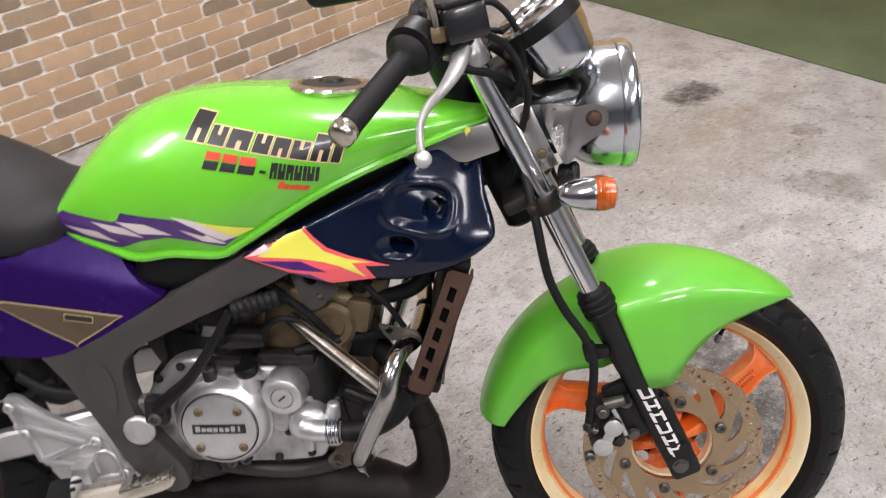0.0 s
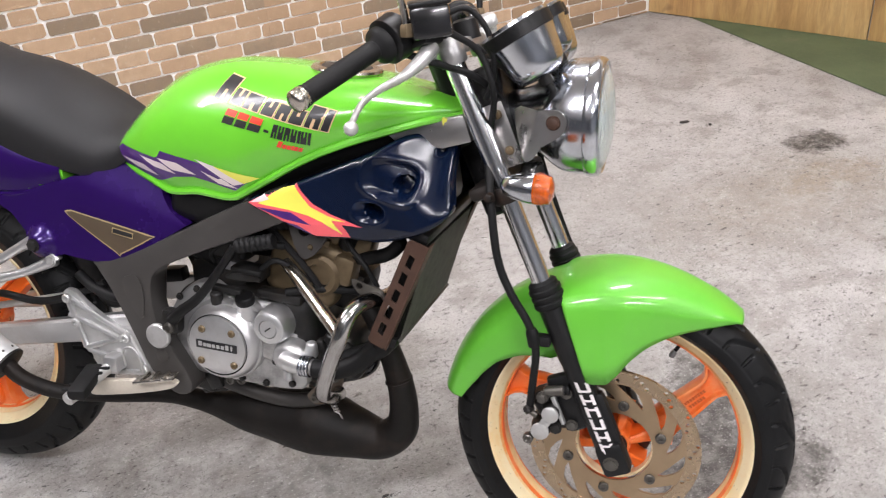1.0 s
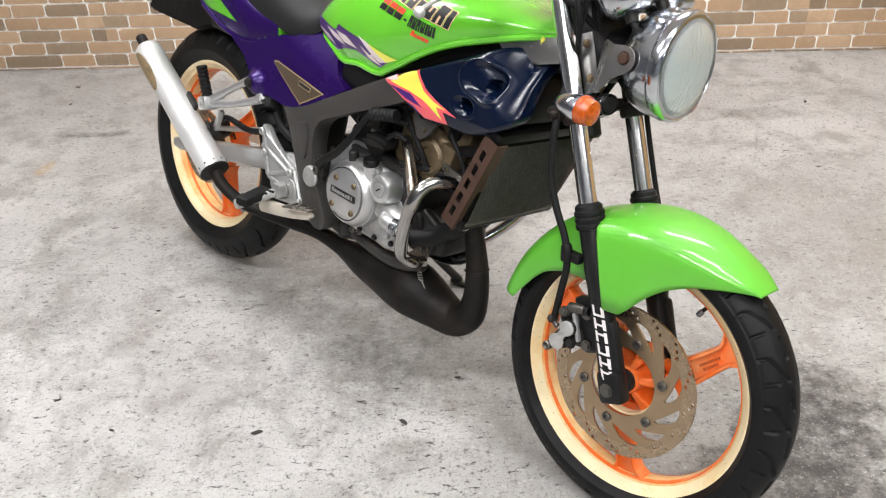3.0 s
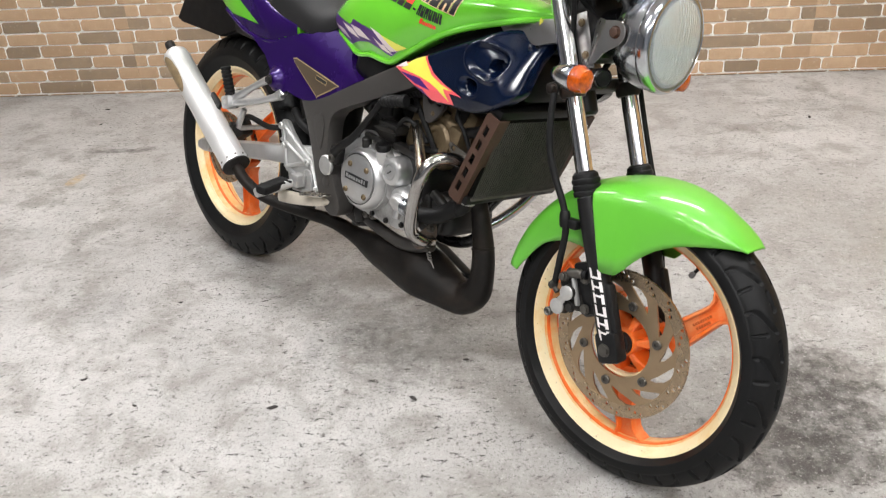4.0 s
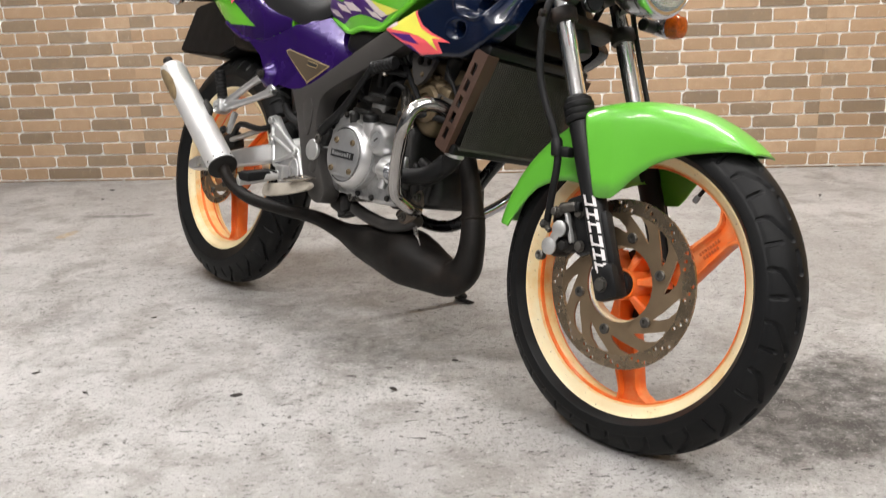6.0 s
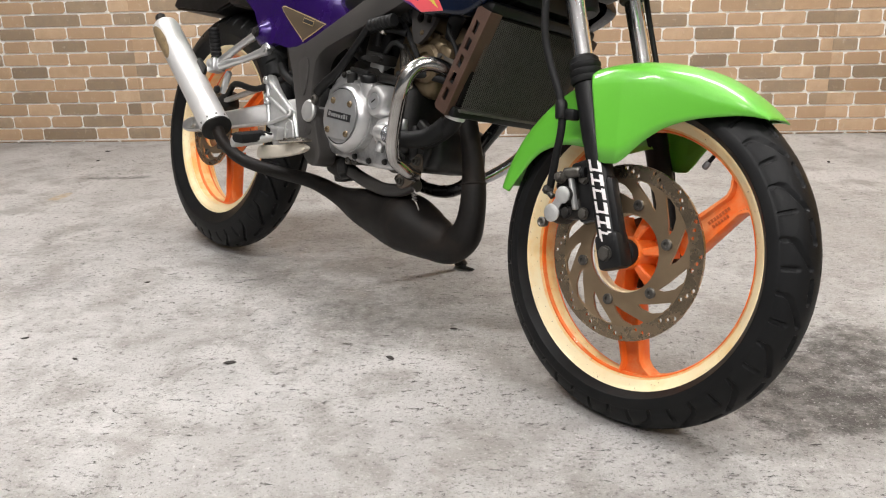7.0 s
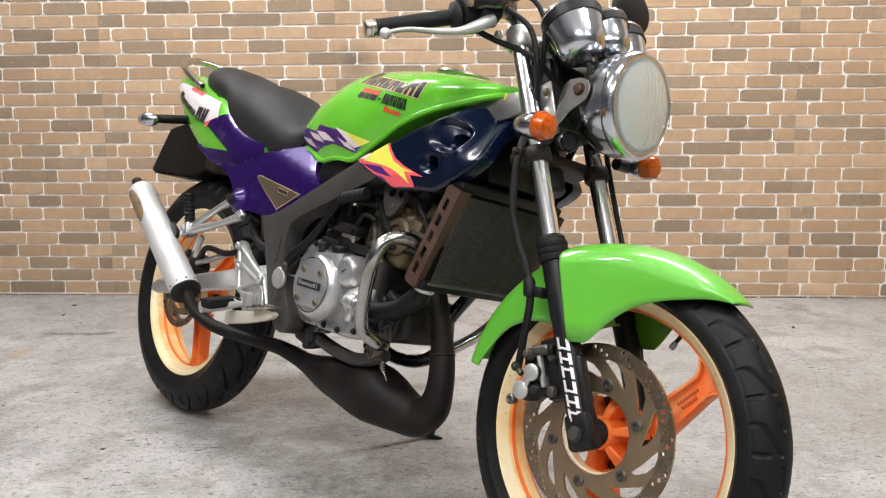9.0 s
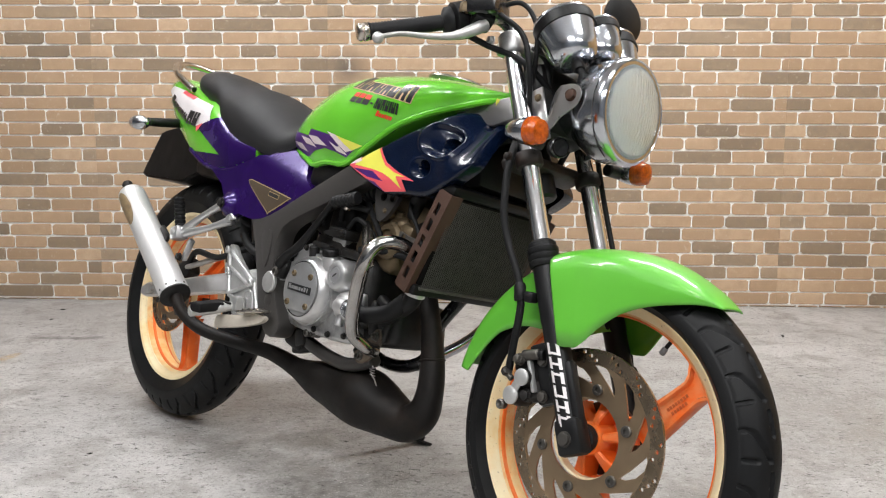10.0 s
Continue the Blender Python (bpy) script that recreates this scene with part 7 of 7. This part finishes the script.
part("bleed_nipple", lathe([(0.0075, 0), (0.0080, 0.003), (0.0080, 0.012), (0.0050, 0.015)], (-0.127, -0.106, 0.357), (-0.5, -0.8, 0.2), 6), DARK_METAL, bc)
part("banjo_bolt", bolt((-0.108, -0.114, 0.383), (-0.2, -1, 0.2), 0.0075, 0.008), BOLT_GREY, bc)
part("banjo_eye", lathe([(0.004, -0.004), (0.0095, -0.004), (0.0095, 0.004), (0.004, 0.004)], (-0.108, -0.111, 0.383), (-0.2, -1, 0.2), 20), BOLT_GREY, bc)
part("pad_pin", bolt((-0.086, -0.108, 0.329), (0, -1, 0), 0.0085, 0.008), DARK_METAL, bc)
part("pad_pin", lathe([(0.0085, 0), (0.0085, 0.010), (0.006, 0.012), (0.003, 0.008)], (-0.130, -0.106, 0.305), (0, -1, 0), 16), BOLT_GREY, bc, "worn steel pad pin")
part("mount_lug", block((-0.062, -0.083, 0.362), (0.046, 0.016, 0.090), (0, -24, 0), 0.006), GLOSS_BLACK, bc)
part("lug_arm", block((-0.078, -0.086, 0.330), (0.050, 0.012, 0.022), (0, -8, 0), 0.004), DARK_METAL, bc)
for at in ((-0.072, -0.097, 0.388), (-0.061, -0.097, 0.332)):
    part("mount_bolt", bolt(at, (0, -1, 0), 0.0080, 0.007), BOLT_GREY, bc, "grey mounting bolt")
part("brake_hose", pipe([(-0.205, -0.095, 0.775), (-0.192, -0.125, 0.70), (-0.180, -0.130, 0.62), (-0.160, -0.126, 0.565), (-0.132, -0.122, 0.515), (-0.120, -0.118, 0.470), (-0.124, -0.114, 0.410), (-0.130, -0.108, 0.355)], 0.0065, 12, 6), RUBBER, bc, "black brake hose")
bc.location = (-0.004, 0.006, 0.0)
part("hose_clamp", block((-0.112, -0.112, 0.485), (0.030, 0.020, 0.018), (0, 0, 0), 0.004), BLACK, bc)
part("hose_sleeve", lathe([(0.009, -0.012), (0.010, -0.008), (0.010, 0.012), (0.008, 0.018)], (-0.124, -0.120, 0.488), (-0.2, 0, 1), 16), BLACK, bc)
part("speedometer_cable", pipe([(-0.19, 0.07, 0.86), (-0.16, 0.10, 0.72), (-0.12, 0.115, 0.60), (-0.07, 0.12, 0.48), (-0.02, 0.11, 0.33)], 0.005, 10, 6), RUBBER, bike, "thin black cable beside the far fork leg")


# ---- printed-brick wallpaper of the wall, built as raised slips, last: nine courses repeat on panels of one width ----
COURSE, SLIP_H, SLIP_D, TOP_COURSE = 0.0578, 0.0502, 0.0022, 1.340
# seams of the panels, and by how many courses each is hung lower than the first
SEAMS = (-6.036, -4.996, -3.956, -2.916, -1.874, -0.802, 0.212, 1.226, 2.240)
DROPS = (1, 6, 2, 6, 2, -1, 4, 0, -4)
# each course: where its bricks end across the panel, in thousandths, and their tones (t tan, d grey-brown)
COURSES = (("dttttdtd", (95, 192, 304, 471, 622, 803, 944, 1008)),
           ("ttdttdt", (18, 206, 392, 572, 721, 913, 1008)),
           ("dtttdtd", (107, 289, 419, 525, 781, 930, 1008)),
           ("tttdttt", (52, 204, 397, 562, 711, 884, 1008)),
           ("tdtttdtt", (92, 284, 405, 525, 637, 790, 977, 1008)),
           ("dtdtttd", (70, 218, 394, 558, 703, 887, 1008)),
           ("tttdttt", (116, 288, 425, 596, 789, 943, 1008)),
           ("tttttdt", (98, 257, 433, 617, 764, 954, 1008)),
           ("tttdttt", (60, 213, 410, 573, 719, 890, 1008)))


def slip_points(length, h, seed, cut_l=False, cut_r=False):
    rnd = random.Random(seed)
    j = lambda s: rnd.uniform(-s, s)
    l2, h2 = length / 2, h / 2
    loop = []
    for i, (x, z) in enumerate([(-l2, -h2), (l2, -h2), (l2, h2), (-l2, h2)]):
        sx, sz = (1 if x > 0 else -1), (1 if z > 0 else -1)
        c = 0.0004 if (cut_l and x < 0) or (cut_r and x > 0) else 0.005 + rnd.random() ** 3 * 0.009
        a, d = (x - sx * c, z + j(0.0012)), (x + (0 if c < 0.001 else j(0.0012)), z - sz * c * 0.8)
        loop += [d, a] if i in (0, 2) else [a, d]
    back = [(x, 0.006, z) for x, z in loop]
    rim = [(x, -SLIP_D + 0.0008, z) for x, z in loop]
    face = [(x * (1 - 0.004 / length), -SLIP_D, z * (1 - 0.004 / h)) for x, z in loop]
    n = 8
    faces = [tuple(range(16, 24))]
    for k in range(2):
        faces += [(k * n + i, k * n + (i + 1) % n, (k + 1) * n + (i + 1) % n, (k + 1) * n + i) for i in range(n)]
    return back + rim + face, faces


rest_v, rest_f = {"t": [], "d": []}, {"t": [], "d": []}
slip_mesh = {}
singles = 0
GAP = 0.0078
rows_down = math.ceil((CEILING - TOP_COURSE) / COURSE)
for row in range(-rows_down, 24):
    hi = min(TOP_COURSE - COURSE * row - 0.0038, CEILING - 0.002)
    lo = max(hi - SLIP_H, 0.001)
    if hi - lo < 0.003:
        continue
    for left, right, drop in zip((-7.076,) + SEAMS, SEAMS, DROPS):
        line = (row - drop) % 9
        tones, ends = COURSES[line]
        start_at = 0
        for k, (tone, end) in enumerate(zip(tones, ends)):
            cut_l, cut_r = start_at == 0, end == 1008
            x0 = left + (right - left) * start_at / 1008 + (0 if cut_l else GAP / 2)
            x1 = left + (right - left) * end / 1008 - (0.0003 if cut_r else GAP / 2)
            start_at = end
            clip_r = x1 > EAST_X - 0.004
            x1 = min(x1, EAST_X - 0.004)
            if x1 - x0 < 0.012 or x1 < -5.15:
                continue
            mx, mz, length, h = (x0 + x1) / 2, (lo + hi) / 2, x1 - x0, hi - lo
            if -1.9 < mx < 1.15 and 0.03 < mz < 0.80 and not clip_r and abs(h - SLIP_H) < 1e-6 and singles < 300:
                key = (line, k, round(right - left, 3))
                if key not in slip_mesh:
                    v, f = slip_points(length, SLIP_H, 31 * line + k, cut_l, cut_r)
                    me = bpy.data.meshes.new("brick")
                    me.from_pydata(v, [], f)
                    me.materials.append(BRICK_TAN if tone == "t" else BRICK_GREY)
                    slip_mesh[key] = me
                ob = new("brick", slip_mesh[key])
                ob.parent = wall
                ob.location = (mx, NORTH, mz)
                singles += 1
            else:
                v, f = slip_points(length, h, 31 * line + k, cut_l, cut_r)
                o = len(rest_v[tone])
                rest_v[tone] += [(a + mx, b + NORTH, c + mz) for a, b, c in v]
                rest_f[tone] += [tuple(i + o for i in q) for q in f]
for tone, mat_ in (("t", BRICK_TAN_REST), ("d", BRICK_GREY_REST)):
    me = bpy.data.meshes.new("bricks")
    me.from_pydata(rest_v[tone], [], rest_f[tone])
    me.materials.append(mat_)
    rest = new("bricks", me)
    rest.parent = wall
    tagged(rest, kind="stuff")
